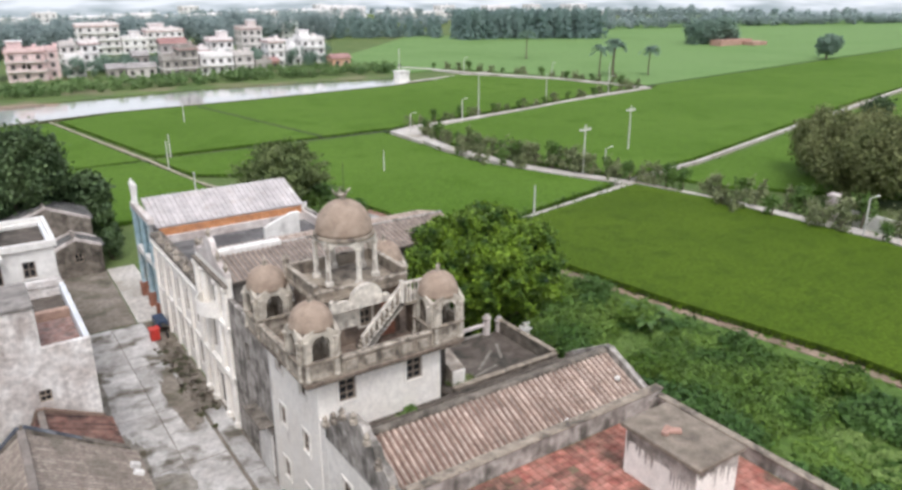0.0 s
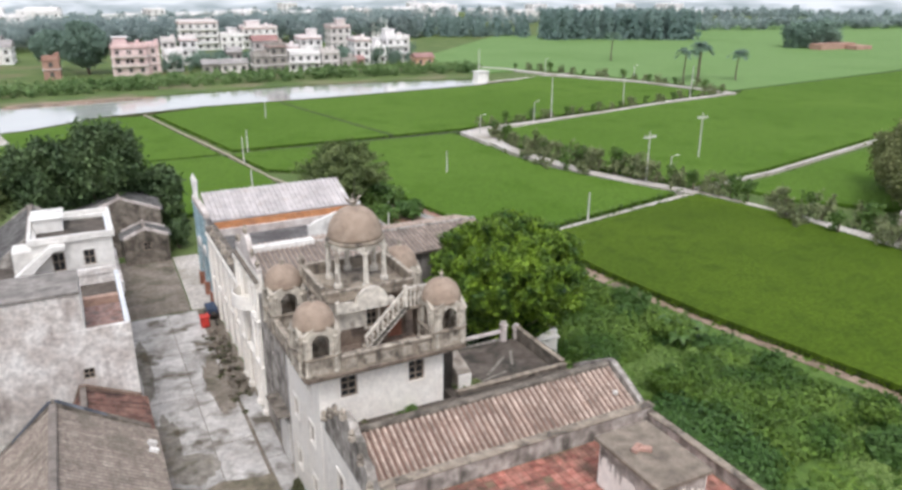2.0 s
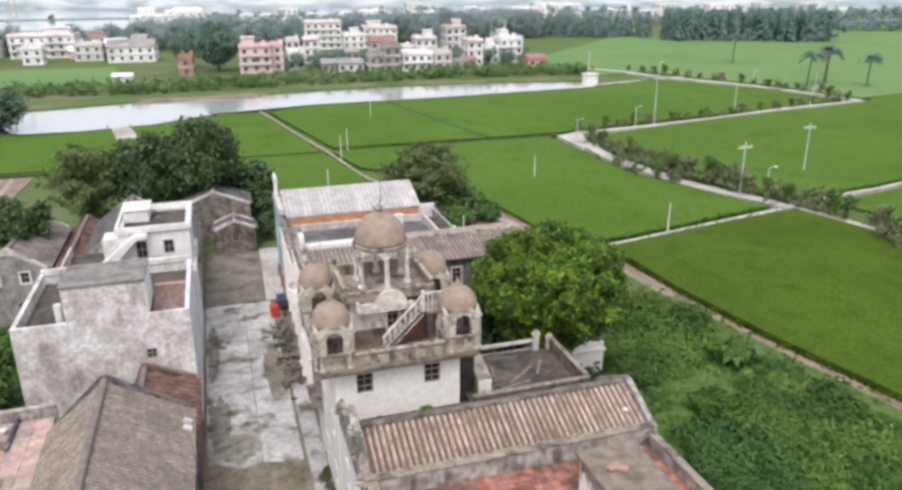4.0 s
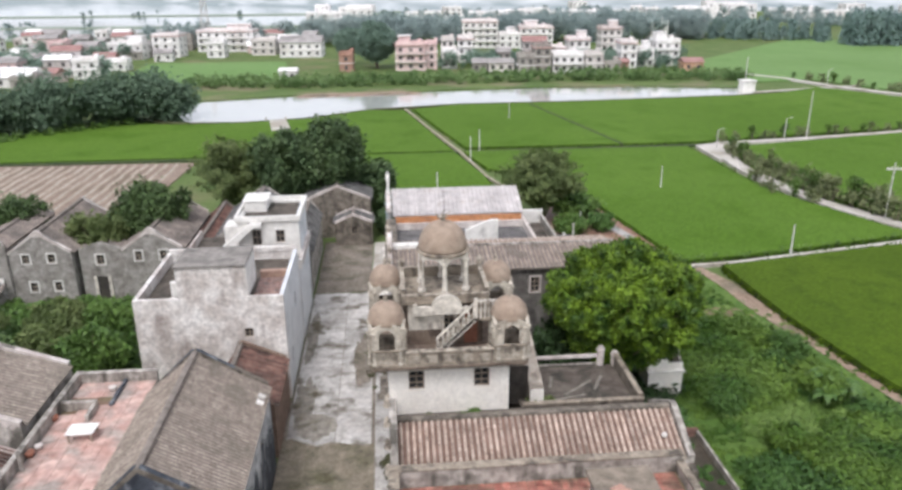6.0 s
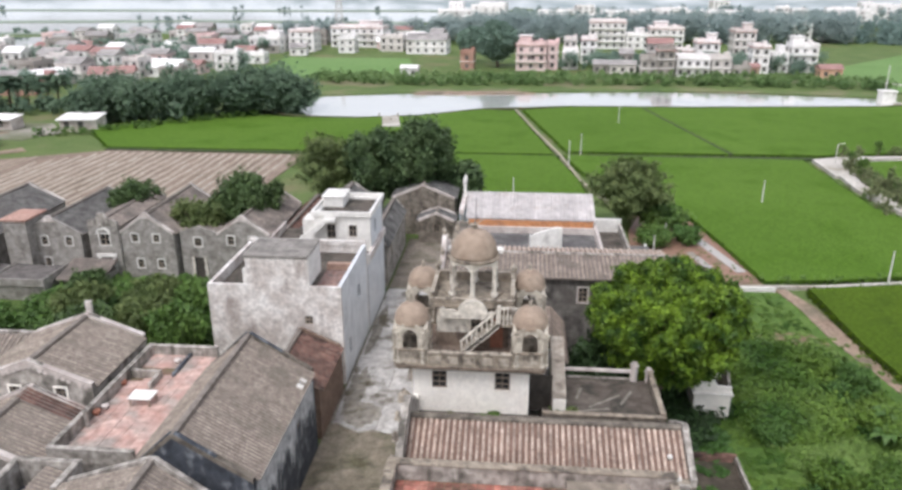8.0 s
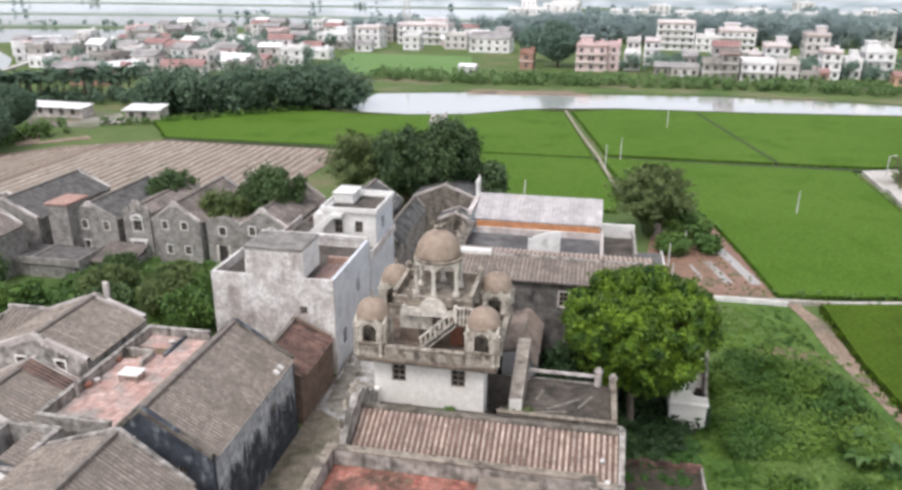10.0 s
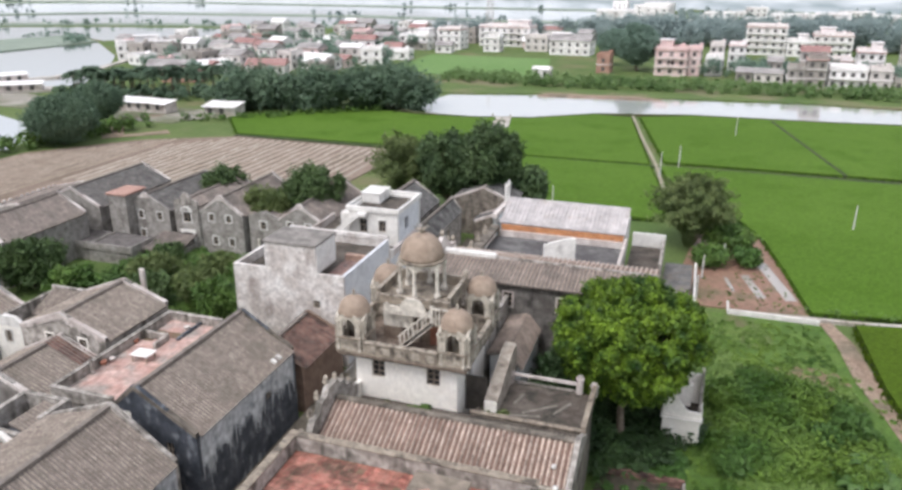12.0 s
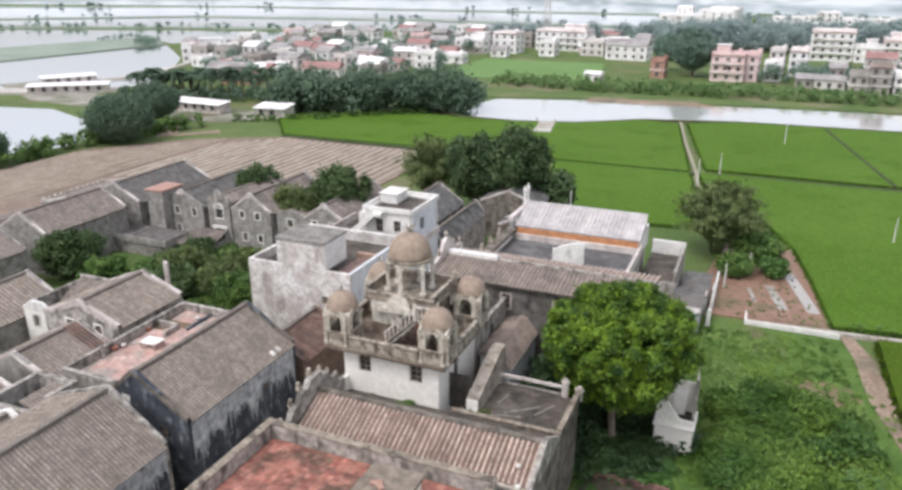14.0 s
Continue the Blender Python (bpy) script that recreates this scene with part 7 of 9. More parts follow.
tiled_slope(lt, (-43.0, 30.1, 1.75), (-38.0, 30.1, 1.75), (-43.0, 34.0, 2.7), 0.42, RTILE, GTILE_PAN, joined=True)
pw = thing("whitewashed_wall", -67, 36, 0, "low yard wall with a whitewashed crest of small blocks", "wall")
part("wall_run", worn(box(bmesh.new(), -71.2, -71.0, 34.0, 46.0, 0, 3.0), 0.03), GREYWALL, pw)
for k in range(12):
    part("crest_block", worn(box(bmesh.new(), -71.25, -70.95, 34.3 + k * 0.98, 34.7 + k * 0.98, 3.0, 3.28), 0.03), PALEWALL, pw)

# ---- far village over the river ----
def far_house(x, y, w, d, storeys, mat, rot=0.0, roof="flat", label="", arches=False, cols=3, step=None, name="village_house", cap=None, verandas=False):
    """A plain rendered house seen from far off: storeys, windows, eaves, roof room."""
    h = thing(name, x, y, 0, label or "rendered village house with rows of dark windows", "house", "houses across the river")
    h.rotation_euler = (0, 0, radians(rot))
    PLACE[h] = pose(x, y, 0, 0, 0, rot)
    M = PLACE[h]
    H = storeys * ST + 0.4
    part("body", box(bmesh.new(), -w / 2, w / 2, -d / 2, d / 2, 0, H), mat, h, "", M)
    for s in range(1, storeys + 1):
        part("eave", box(bmesh.new(), -w / 2 - 0.25, w / 2 + 0.25, -d / 2 - 0.3, d / 2 + 0.25, s * ST + 0.18, s * ST + 0.34), FARWHITE if s < storeys else mat, h, "", M)
    me = WINMESH
    for s in range(storeys):
        for i in range(cols):
            a = -w / 2 + w * (i + 0.5) / cols
            put("window", me, FAR_GLASS, h, "", M @ pose(a, -d / 2 - 0.02, s * ST + 1.6, 0, 0, 0))
        for i in range(max(2, int(d / 4))):
            b = -d / 2 + d * (i + 0.5) / max(2, int(d / 4))
            put("window", me, FAR_GLASS, h, "", M @ pose(-w / 2 - 0.02, b, s * ST + 1.6, 0, 0, -90))
            put("window", me, FAR_GLASS, h, "", M @ pose(w / 2 + 0.02, b, s * ST + 1.6, 0, 0, 90))
    if verandas:
        for s in range(1, storeys):
            part("balcony_slab", box(bmesh.new(), -w * 0.46, w * 0.46, -d / 2 - 1.1, -d / 2 - 0.26, s * ST + 0.2, s * ST + 0.34), FARWHITE, h, "", M)
            part("balcony_rail", box(bmesh.new(), -w * 0.46, w * 0.46, -d / 2 - 1.1, -d / 2 - 1.0, s * ST + 0.34, s * ST + 1.1), mat, h, "", M)
            for a in (-0.45, 0.0, 0.45):
                part("balcony_post", box(bmesh.new(), w * a - 0.12, w * a + 0.12, -d / 2 - 1.08, -d / 2 - 0.84, s * ST + 1.1, s * ST + ST + 0.15), mat, h, "", M)
    if cap:
        part("cap_band", box(bmesh.new(), -w / 2 - 0.32, w / 2 + 0.32, -d / 2 - 0.4, d / 2 + 0.32, H - 0.22, H + 0.06), cap, h, "faded red band under the roof", M)
    if roof == "flat":
        tank = part("water_tank", worn(box(bmesh.new(), w * 0.22, w * 0.22 + 1.3, d * 0.1, d * 0.1 + 1.3, H, H + 1.7), 0.05), mat, h, "", M)
        bm = bmesh.new()
        for x0, x1, y0, y1 in ((-w / 2, w / 2, -d / 2, -d / 2 + 0.2), (-w / 2, w / 2, d / 2 - 0.2, d / 2), (-w / 2, -w / 2 + 0.2, -d / 2 + 0.2, d / 2 - 0.2), (w / 2 - 0.2, w / 2, -d / 2 + 0.2, d / 2 - 0.2)):
            box(bm, x0, x1, y0, y1, H, H + 0.9)
        part("roof_parapet", bm, mat, h, "", M)
        if step is not None:
            r = part("roof_room", box(bmesh.new(), w * step - w * 0.2, w * step + w * 0.2, -d * 0.1, d * 0.4, H, H + 2.7), mat, h, "", M)
            part("room_eave", box(bmesh.new(), w * step - w * 0.23, w * step + w * 0.23, -d * 0.14, d * 0.44, H + 2.7, H + 2.9), FARWHITE, r, "", M)
    else:
        bm = bmesh.new()
        k = d / 2 + 0.4
        rz = H + d * 0.22
        faces(bm, [(-w / 2 - 0.3, -k, H), (w / 2 + 0.3, -k, H), (w / 2 + 0.3, k, H), (-w / 2 - 0.3, k, H), (-w / 2 - 0.3, 0, rz), (w / 2 + 0.3, 0, rz)],
              [(0, 1, 5, 4), (2, 3, 4, 5), (0, 4, 3), (1, 2, 5), (0, 3, 2, 1)])
        part("roof", bm, {"grey": FARTILE, "red": REDROOF, "white": FARWHITE}[roof], h, "", M)
    if arches:
        for i in range(3):
            a = -w / 2 + w * (i + 0.5) / 3
            # Flat dark face on the solid wall, painted as an arch's shaded inside.
            bm = bmesh.new()
            prof = [(-1.15, 0), (1.15, 0), (1.15, 1.3)] + [(1.15 * math.cos(q), 1.3 + 1.0 * math.sin(q)) for q in np.linspace(0.3, math.pi - 0.3, 6)] + [(-1.15, 1.3)]
            faces(bm, [(px, -d / 2 - 0.06, 3.1 + pz) for px, pz in prof], [tuple(range(len(prof)))])
            part("arched_opening", bm, DARKIN, h, "", M)
    return h


ST = 2.75
WINMESH = mesh_of("window", box(bmesh.new(), -0.55, 0.55, -0.04, 0.04, -0.65, 0.7))

FAR = [
    # left edge, right edge, front, depth, storeys, material, roof, columns, roof room, cap, verandas
    (4.2, 14.6, 228, 9, 3, PINK, "flat", 3, -0.22, REDCAP, True), (14.9, 18.7, 231, 8, 3, PINK, "flat", 1, None, None, False),
    (20.4, 25.9, 233, 7, 2, FARWHITE, "flat", 2, None, None, True), (21.6, 26.4, 250, 8, 3, OCHRE, "flat", 2, None, None, False),
    (28.0, 33.6, 251, 9, 3, FARWHITE, "flat", 2, None, REDCAP, False), (30.0, 35.0, 221, 6, 1, FARGREY, "grey", 2, None, None, False),
    (35.4, 44.0, 220, 6, 1, OCHRE, "grey", 3, None, None, False), (39.6, 44.2, 229, 7, 2, FARGREY, "grey", 2, None, None, False),
    (44.2, 49.2, 211, 8, 2, FARGREY, "flat", 2, None, None, False), (49.5, 55.0, 212, 9, 3, FARGREY, "flat", 2, None, REDCAP, False),
    (50.0, 58.5, 236, 8, 3, OCHRE, "red", 3, None, None, False), (59.5, 66.0, 238, 8, 2, FARWHITE, "flat", 2, None, REDCAP, False),
    (56.2, 66.5, 214, 9, 2, FARWHITE, "flat", 4, None, None, True), (67.2, 73.2, 214, 8, 2, OCHRE, "flat", 2, None, None, False),
    (67.8, 75.8, 241, 9, 3, FARWHITE, "flat", 3, 0.2, REDCAP, False), (73.9, 79.3, 214, 8, 1, FARGREY, "flat", 2, None, None, False),
    (79.6, 82.6, 216, 5, 1, FARRED, "red", 1, None, None, False), (82.4, 88.0, 224, 9, 3, FARWHITE, "flat", 2, None, REDCAP, False),
    (84.4, 92.2, 256, 10, 4, OCHRE, "flat", 3, 0.2, REDCAP, False), (89.9, 95.2, 227, 8, 2, FARWHITE, "flat", 2, 0.1, None, False),
    (96.6, 105.2, 229, 9, 3, FARWHITE, "flat", 3, -0.22, None, True), (100.4, 107.0, 212, 6, 1, ORANGEWALL, "red", 2, None, None, False),
    (36.0, 52.0, 310, 12, 4, FARWHITE, "flat", 5, None, REDCAP, True), (52.2, 62.0, 308, 11, 2, FARWHITE, "flat", 3, 0.1, None, False),
    (62.2, 77.0, 309, 12, 3, FARWHITE, "flat", 5, -0.15, REDCAP, True), (132.0, 140.5, 336, 9, 3, FARWHITE, "flat", 2, None, None, False),
    (-15.2, -10.6, 227, 6, 2, FARRED, "flat", 1, None, None, False), (-33.0, -27.6, 206, 4, 1, FARWHITE, "white", 2, None, None, False),
    (-81.0, -56.5, 310, 12, 3, FARWHITE, "flat", 7, 0.2, REDCAP, True), (-42.0, -25.0, 281, 11, 2, FARWHITE, "grey", 5, None, None, False),
    (-55.0, -45.0, 292, 9, 2, OCHRE, "flat", 3, None, None, False), (-110.0, -96.0, 282, 11, 2, FARWHITE, "flat", 4, 0.2, None, True),
    (-94.0, -83.0, 288, 10, 3, FARWHITE, "flat", 3, None, REDCAP, False), (152, 166, 352, 10, 3, OCHRE, "flat", 3, None, None, False),
]
for x0, x1, y, d, st, mt, roof, cols, step, cap, verandas in FAR:
    colour = {PINK: "pink", OCHRE: "pale ochre", FARWHITE: "white", FARGREY: "bare grey", FARRED: "red brick", ORANGEWALL: "orange"}[mt]
    kind = "flat-roofed" if roof == "flat" else "tile-roofed"
    far_house((x0 + x1) / 2, y + d / 2, x1 - x0, d, st, mt, -4.0, roof, f"{colour} {kind} village house of {('one', 'two', 'three', 'four')[st - 1]} storeys across the river",
              mt == PINK and cols == 3, cols, step, cap=cap, verandas=verandas)
# the crowded quarter on the left shore
rng = np.random.default_rng(31)
QUARTER = [(-200, 196), (-150, 180), (-108, 184), (-94, 206), (-92, 270), (-40, 300), (-30, 336), (-149, 386), (-208, 360), (-226, 270)]
sites = []
while len(sites) < 120:
    x, y = rng.uniform(-226, -30), rng.uniform(180, 386)
    gap = 10.5 if y < 270 else 14
    if inside(QUARTER, x, y) and all(math.hypot(x - q[0], y - q[1]) > gap for q in sites):
        sites.append((x, y))
    elif rng.random() < 0.002:
        break
for x, y in sites:
    mt = (FARWHITE, OCHRE, FARGREY, FARWHITE, PINK, FARWHITE)[int(rng.integers(6))]
    rf = ("flat", "grey", "flat", "grey", "white", "grey", "red")[int(rng.integers(7))]
    colour = {PINK: "pinkish", OCHRE: "pale ochre", FARWHITE: "white", FARGREY: "bare grey"}[mt]
    far_house(x, y, rng.uniform(6, 10), rng.uniform(6, 9), int(rng.integers(1, 3)), mt, rng.uniform(-15, 12), rf, f"{colour} village house with {rf} roof in a crowded quarter", False, 2, None)
for i in range(96):
    x, y = rng.uniform(-60, 560), rng.uniform(455, 640)
    if math.hypot(x - 40, y) > 660:
        continue
    far_house(x, y, rng.uniform(8, 26), rng.uniform(8, 14), int(rng.integers(1, 4)), FARWHITE, rng.uniform(-20, 10), "flat", "white building in the far town on the plain", False, 3, None, "town_building")
far_house(-190, 214, 22, 9, 2, FARWHITE, 38, "flat", "long white building with a red-trimmed roof by the water", False, 8, 0.0)
far_house(-112, 207, 15, 11, 1, FARWHITE, -14, "white", "white hall with a broad pale gabled roof", False, 4)
far_house(-137, 187, 20, 8, 1, FARWHITE, 62, "white", "long white shed with a pale sheet roof", False, 4)
far_house(-121, 189, 13, 9, 1, FARWHITE, 18, "red", "white house with a dull red tiled roof", False, 4)
far_house(-154, 194, 14, 9, 1, FARWHITE, 14, "grey", "grey-roofed white house with a gabled porch", False, 4)
far_house(-150, 176, 14, 9, 1, FARGREY, 14, "grey", "grey-roofed white-walled house by the trees", False, 3)
far_house(-136, 164, 12, 7, 1, FARRED, 10, "red", "low shed with a faded red roof", False, 3)

# sheds at the field's corner
for x, y, w, d, hh, rot, label in ((-89.5, 116.5, 8, 5, 2.8, 6, "white shed with a pale sheet roof beside the rice"), (-112, 116, 16, 4, 2.6, -4, "long low white shed with pale sheet roof"),
                                   (-128, 114, 14, 4, 2.6, -4, "long low white shed with pale sheet roof"), (-170, 126, 22, 4, 2.6, 38, "long white quay shed at the pond"), (-186, 140, 16, 4, 2.6, 60, "long white quay shed at the pond")):
    s = thing("field_shed", x, y, 0, label, "shed", "sheds by the ponds")
    PLACE[s] = M = pose(x, y, 0, 0, 0, rot)
    s.rotation_euler = (0, 0, radians(rot))
    part("shed_wall", box(bmesh.new(), -w / 2, w / 2, -d / 2, d / 2, 0, hh), PALEWALL, s, "", M)
    part("shed_roof", worn(box(bmesh.new(), -w / 2 - 0.4, w / 2 + 0.4, -d / 2 - 0.5, d / 2 + 0.4, hh, hh + 0.2), 0.03), FARWHITE, s, "", M @ pose(0, 0, 0, 6, 0, 0))
    for i in range(int(w / 3)):
        put("window", WINMESH, GLASS, s, "", M @ pose(-w / 2 + 1.5 + 3 * i, -d / 2 - 0.02, 1.5, 0, 0, 0))
bh = thing("pump_hut", 99.5, 163.5, 0, "small white pump hut at the river's end", "hut")
part("hut_wall", box(bmesh.new(), 98.0, 101.4, 163.4, 166.4, 0, 3.1), WHITE, bh)
part("hut_roof", worn(box(bmesh.new(), 97.7, 101.7, 163.1, 166.7, 3.1, 3.35), 0.04), WHITE, bh)
part("hut_mast", lathe(bmesh.new(), 99.6, 166.0, [(0.16, 3.35), (0.1, 9.5)], 6), POLE, bh)
bk = thing("brick_ruin", 292, 195, 0, "low red brick ruin among trees in the rice", "ruin")
part("ruin_wall", box(bmesh.new(), 281, 303, 192, 198, 0, 2.8), FARRED, bk)
part("ruin_wing", box(bmesh.new(), 296, 306, 186, 192, 0, 2.0), FARRED, bk)
ja = thing("jetty", -22.5, 128, 0, "pale stone steps and jetty at the river", "jetty")
for i in range(7):
    part("jetty_step", worn(box(bmesh.new(), -24.4 - i * 0.35, -20.6 - i * 0.35, 122 + i * 1.9, 123.8 + i * 1.9, 0, 0.75 - i * 0.04), 0.03), ROAD, ja)
for x, y in ((-27.2, 134.4), (-22.8, 134.4)):
    part("jetty_post", worn(box(bmesh.new(), x - 0.2, x + 0.2, y - 0.2, y + 0.2, 0, 1.3), 0.04), ROAD, ja)


# lattice mast
def mast(x, y, hgt):
    t = thing("lattice_mast", x, y, 0, "tall grey steel lattice mast with a square base", "mast")
    M = Matrix.Identity(4)
    for sx in (-1, 1):
        for sy in (-1, 1):
            bm = bmesh.new()
            limb(bm, (x + sx * 2.2, y + sy * 2.2, 0), (x + sx * 0.5, y + sy * 0.5, hgt), 0.2, 0.14, 4)
            part("mast_leg", bm, POLE, t)
    for i in range(7):
        z0, z1 = hgt * i / 7, hgt * (i + 1) / 7
        r0, r1 = 2.2 - 1.7 * i / 7, 2.2 - 1.7 * (i + 1) / 7
        bm = bmesh.new()
        for sgn in (-1, 1):
            limb(bm, (x - r0, y + sgn * r0, z0), (x + r1, y + sgn * r1, z1), 0.11, 0.11, 4)
            limb(bm, (x + r0, y + sgn * r0, z0), (x - r1, y + sgn * r1, z1), 0.11, 0.11, 4)
        part("mast_brace", bm, POLE, t)


mast(-81, 328, 30)

# ---- trees and plants ----
tree("mango_tree", 16.2, 10.2, 13.4, 5.85, 4.2, LEAF_BIG, 0.17, 1500, "broad mango tree with dense bright green crown beside the shrine", seed=4, blobs=330, squash=0.85, trunk_r=0.26, lump=0.07, fuzz=1.15, deep=0.66)
tree("dark_tree", -7.6, 58.5, 14.4, 5.4, 2.4, LEAF_DARK, 0.28, 560, "dense dark evergreen tree behind the end houses", seed=5, blobs=90, lump=0.11, fuzz=1.9, squash=1.2)
tree("dark_tree", -13.2, 58.5, 13.2, 5.2, 2.4, LEAF_DARK, 0.28, 560, "dense dark evergreen tree behind the end houses", seed=6, blobs=90, lump=0.11, fuzz=1.9, squash=1.2)
tree("dark_tree", -1.6, 59.5, 9.0, 3.0, 2, LEAF_DARK, 0.34, 280, "smaller dark tree beside the rice", seed=7, blobs=14)
tree("low_bush", 26.6, 51.5, 2.6, 2.2, 0.2, LEAF_WEED_DARK, 0.26, 200, "low green bush at the rice field's corner", seed=31, blobs=9, category="bush")
tree("low_bush", 22.2, 50.6, 2.6, 2.6, 0.2, LEAF_MID, 0.26, 200, "low green bush at the rice field's corner", seed=32, blobs=9, category="bush")
tree("low_bush", 24.5, 57, 3.6, 3.4, 0.3, LEAF_MID, 0.35, 150, "low green bush at the rice field's corner", seed=10, blobs=10, category="bush")
tree("courtyard_tree", -25.4, 41, 11.3, 4.5, 3.6, LEAF_COURT, 0.25, 420, "green tree rising among the old brick houses", seed=11, blobs=60, lump=0.12, fuzz=1.8, squash=1.1)
tree("courtyard_tree", -30.0, 38.4, 8.8, 3.7, 3.6, LEAF_OLIVE, 0.25, 300, "thin olive tree rising among the old brick houses", seed=12, blobs=40, lump=0.13, fuzz=1.9, squash=1.1)
tree("courtyard_tree", -40.8, 44, 9.2, 3.6, 4, LEAF_COURT, 0.25, 320, "olive tree rising behind the old brick houses", seed=13, blobs=36, lump=0.14, fuzz=1.8)
tree("low_bush", -1.0, 53.2, 3.4, 1.6, 0.1, LEAF_DARK, 0.22, 420, "dark bush beside the end houses", seed=34, blobs=14, category="bush", lump=0.22)
tree("low_bush", -0.8, 57.0, 4.2, 2.0, 0.1, LEAF_COURT, 0.24, 420, "dark bush beside the end houses", seed=35, blobs=16, category="bush", lump=0.22)
tree("roadside_tree", 86, 20, 12, 9, 0.6, ROAD_LEAF, 0.3, 420, "broad olive-brown tree beside the road", seed=14, blobs=110, lump=0.09, fuzz=2.0, squash=1.2)
tree("roadside_tree", 94, 30, 10.5, 7, 0.6, ROAD_LEAF, 0.3, 420, "broad olive-brown tree beside the road", seed=15, blobs=80, lump=0.1, fuzz=2.0, squash=1.2)
tree("roadside_tree", 91, 9, 14, 8, 0.6, LEAF_DARK, 0.4, 220, "dark broad tree beside the road", seed=16, blobs=36, lump=0.18)
tree("roadside_tree", 98, 26.5, 13.2, 2.6, 3.0, LEAF_DARK, 0.28, 520, "slim dark columnar tree behind the roadside trees", seed=33, blobs=40, lump=0.2, fuzz=1.6, squash=1.5)
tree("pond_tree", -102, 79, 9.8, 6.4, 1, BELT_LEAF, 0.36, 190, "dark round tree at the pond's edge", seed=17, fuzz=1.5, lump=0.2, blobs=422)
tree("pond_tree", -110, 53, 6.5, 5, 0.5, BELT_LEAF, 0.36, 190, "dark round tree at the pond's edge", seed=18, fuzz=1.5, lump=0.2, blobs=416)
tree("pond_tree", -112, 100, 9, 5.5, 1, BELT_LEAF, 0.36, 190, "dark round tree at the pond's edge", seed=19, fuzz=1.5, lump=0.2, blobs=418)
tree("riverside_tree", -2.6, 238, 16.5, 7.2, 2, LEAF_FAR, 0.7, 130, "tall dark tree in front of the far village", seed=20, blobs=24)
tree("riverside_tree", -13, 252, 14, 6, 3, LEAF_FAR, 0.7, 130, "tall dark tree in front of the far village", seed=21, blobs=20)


def hedge(name, pts, width, height, n, leaf, size, label, category="trees", seed=1, base=0.0, per=9):
    """A belt of trees or shrubs that nobody could count: leaf clumps along a line."""
    rng = np.random.default_rng(seed)
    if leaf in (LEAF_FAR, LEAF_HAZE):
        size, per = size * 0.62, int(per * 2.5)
    seg = [math.hypot(b[0] - a[0], b[1] - a[1]) for a, b in zip(pts, pts[1:])]
    blobs = []
    for (a, b), L in zip(zip(pts, pts[1:]), seg):
        for i in range(max(1, int(1.7 * n * L / sum(seg)))):
            f = rng.random()
            dx, dy = (b[0] - a[0]) / L, (b[1] - a[1]) / L
            o = rng.uniform(-0.5, 0.5) * width
            r = height * rng.uniform(0.16, 0.36)
            if name == "dyke_trees" and noise.noise((a[0] * 0.013 + f * L * 0.022, a[1] * 0.013, seed * 0.7)) < 0.12:
                continue
            blobs.append((a[0] + (b[0] - a[0]) * f - dy * o, a[1] + (b[1] - a[1]) * f + dx * o, base + rng.uniform(0.25, 0.75) * height, r, r * rng.uniform(0.8, 1.25)))
    c, nn = crown_points(rng, blobs, per)
    c[:, 2] = np.maximum(c[:, 2], base + 0.02)
    nn = nn + (0, 0, 0.9)
    me = quads_mesh(name, c, nn, size * (0.7 + 0.6 * rng.random(len(c))), leaf, rng=rng)
    return tagged(put(name, me, leaf), label, category, "", "stuff")


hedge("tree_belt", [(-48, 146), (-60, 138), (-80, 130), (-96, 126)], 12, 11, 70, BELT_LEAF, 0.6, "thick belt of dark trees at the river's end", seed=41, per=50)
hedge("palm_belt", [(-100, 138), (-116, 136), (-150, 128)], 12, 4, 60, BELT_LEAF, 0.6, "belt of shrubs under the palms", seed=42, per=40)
hedge("pond_scrub", [(-106, 58), (-107, 70), (-106, 80), (-102, 92), (-98, 100)], 5, 3.5, 60, LEAF_MID, 0.5, "green scrub along the pond", seed=43, per=40)
hedge("pond_scrub", [(-106, 56), (-106, 40), (-112, 20)], 6, 4, 40, LEAF_MID, 0.5, "green scrub along the pond", seed=44, per=40)
hedge("field_scrub", [(-96, 108), (-84, 112), (-76, 118), (-66, 127), (-56, 134)], 3, 2, 60, LEAF_MID, 0.45, "green scrub at the rice field's edge", seed=45, per=40)
hedge("bank_scrub", [(-60, 196), (-20, 194), (30, 198), (70, 198), (112, 192)], 16, 3.6, 420, BANK_LEAF, 0.6, "shrubs on the grassy far bank", seed=46, per=24)
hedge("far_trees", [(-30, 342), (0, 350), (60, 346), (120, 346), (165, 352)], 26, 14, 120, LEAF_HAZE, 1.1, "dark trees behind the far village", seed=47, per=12)
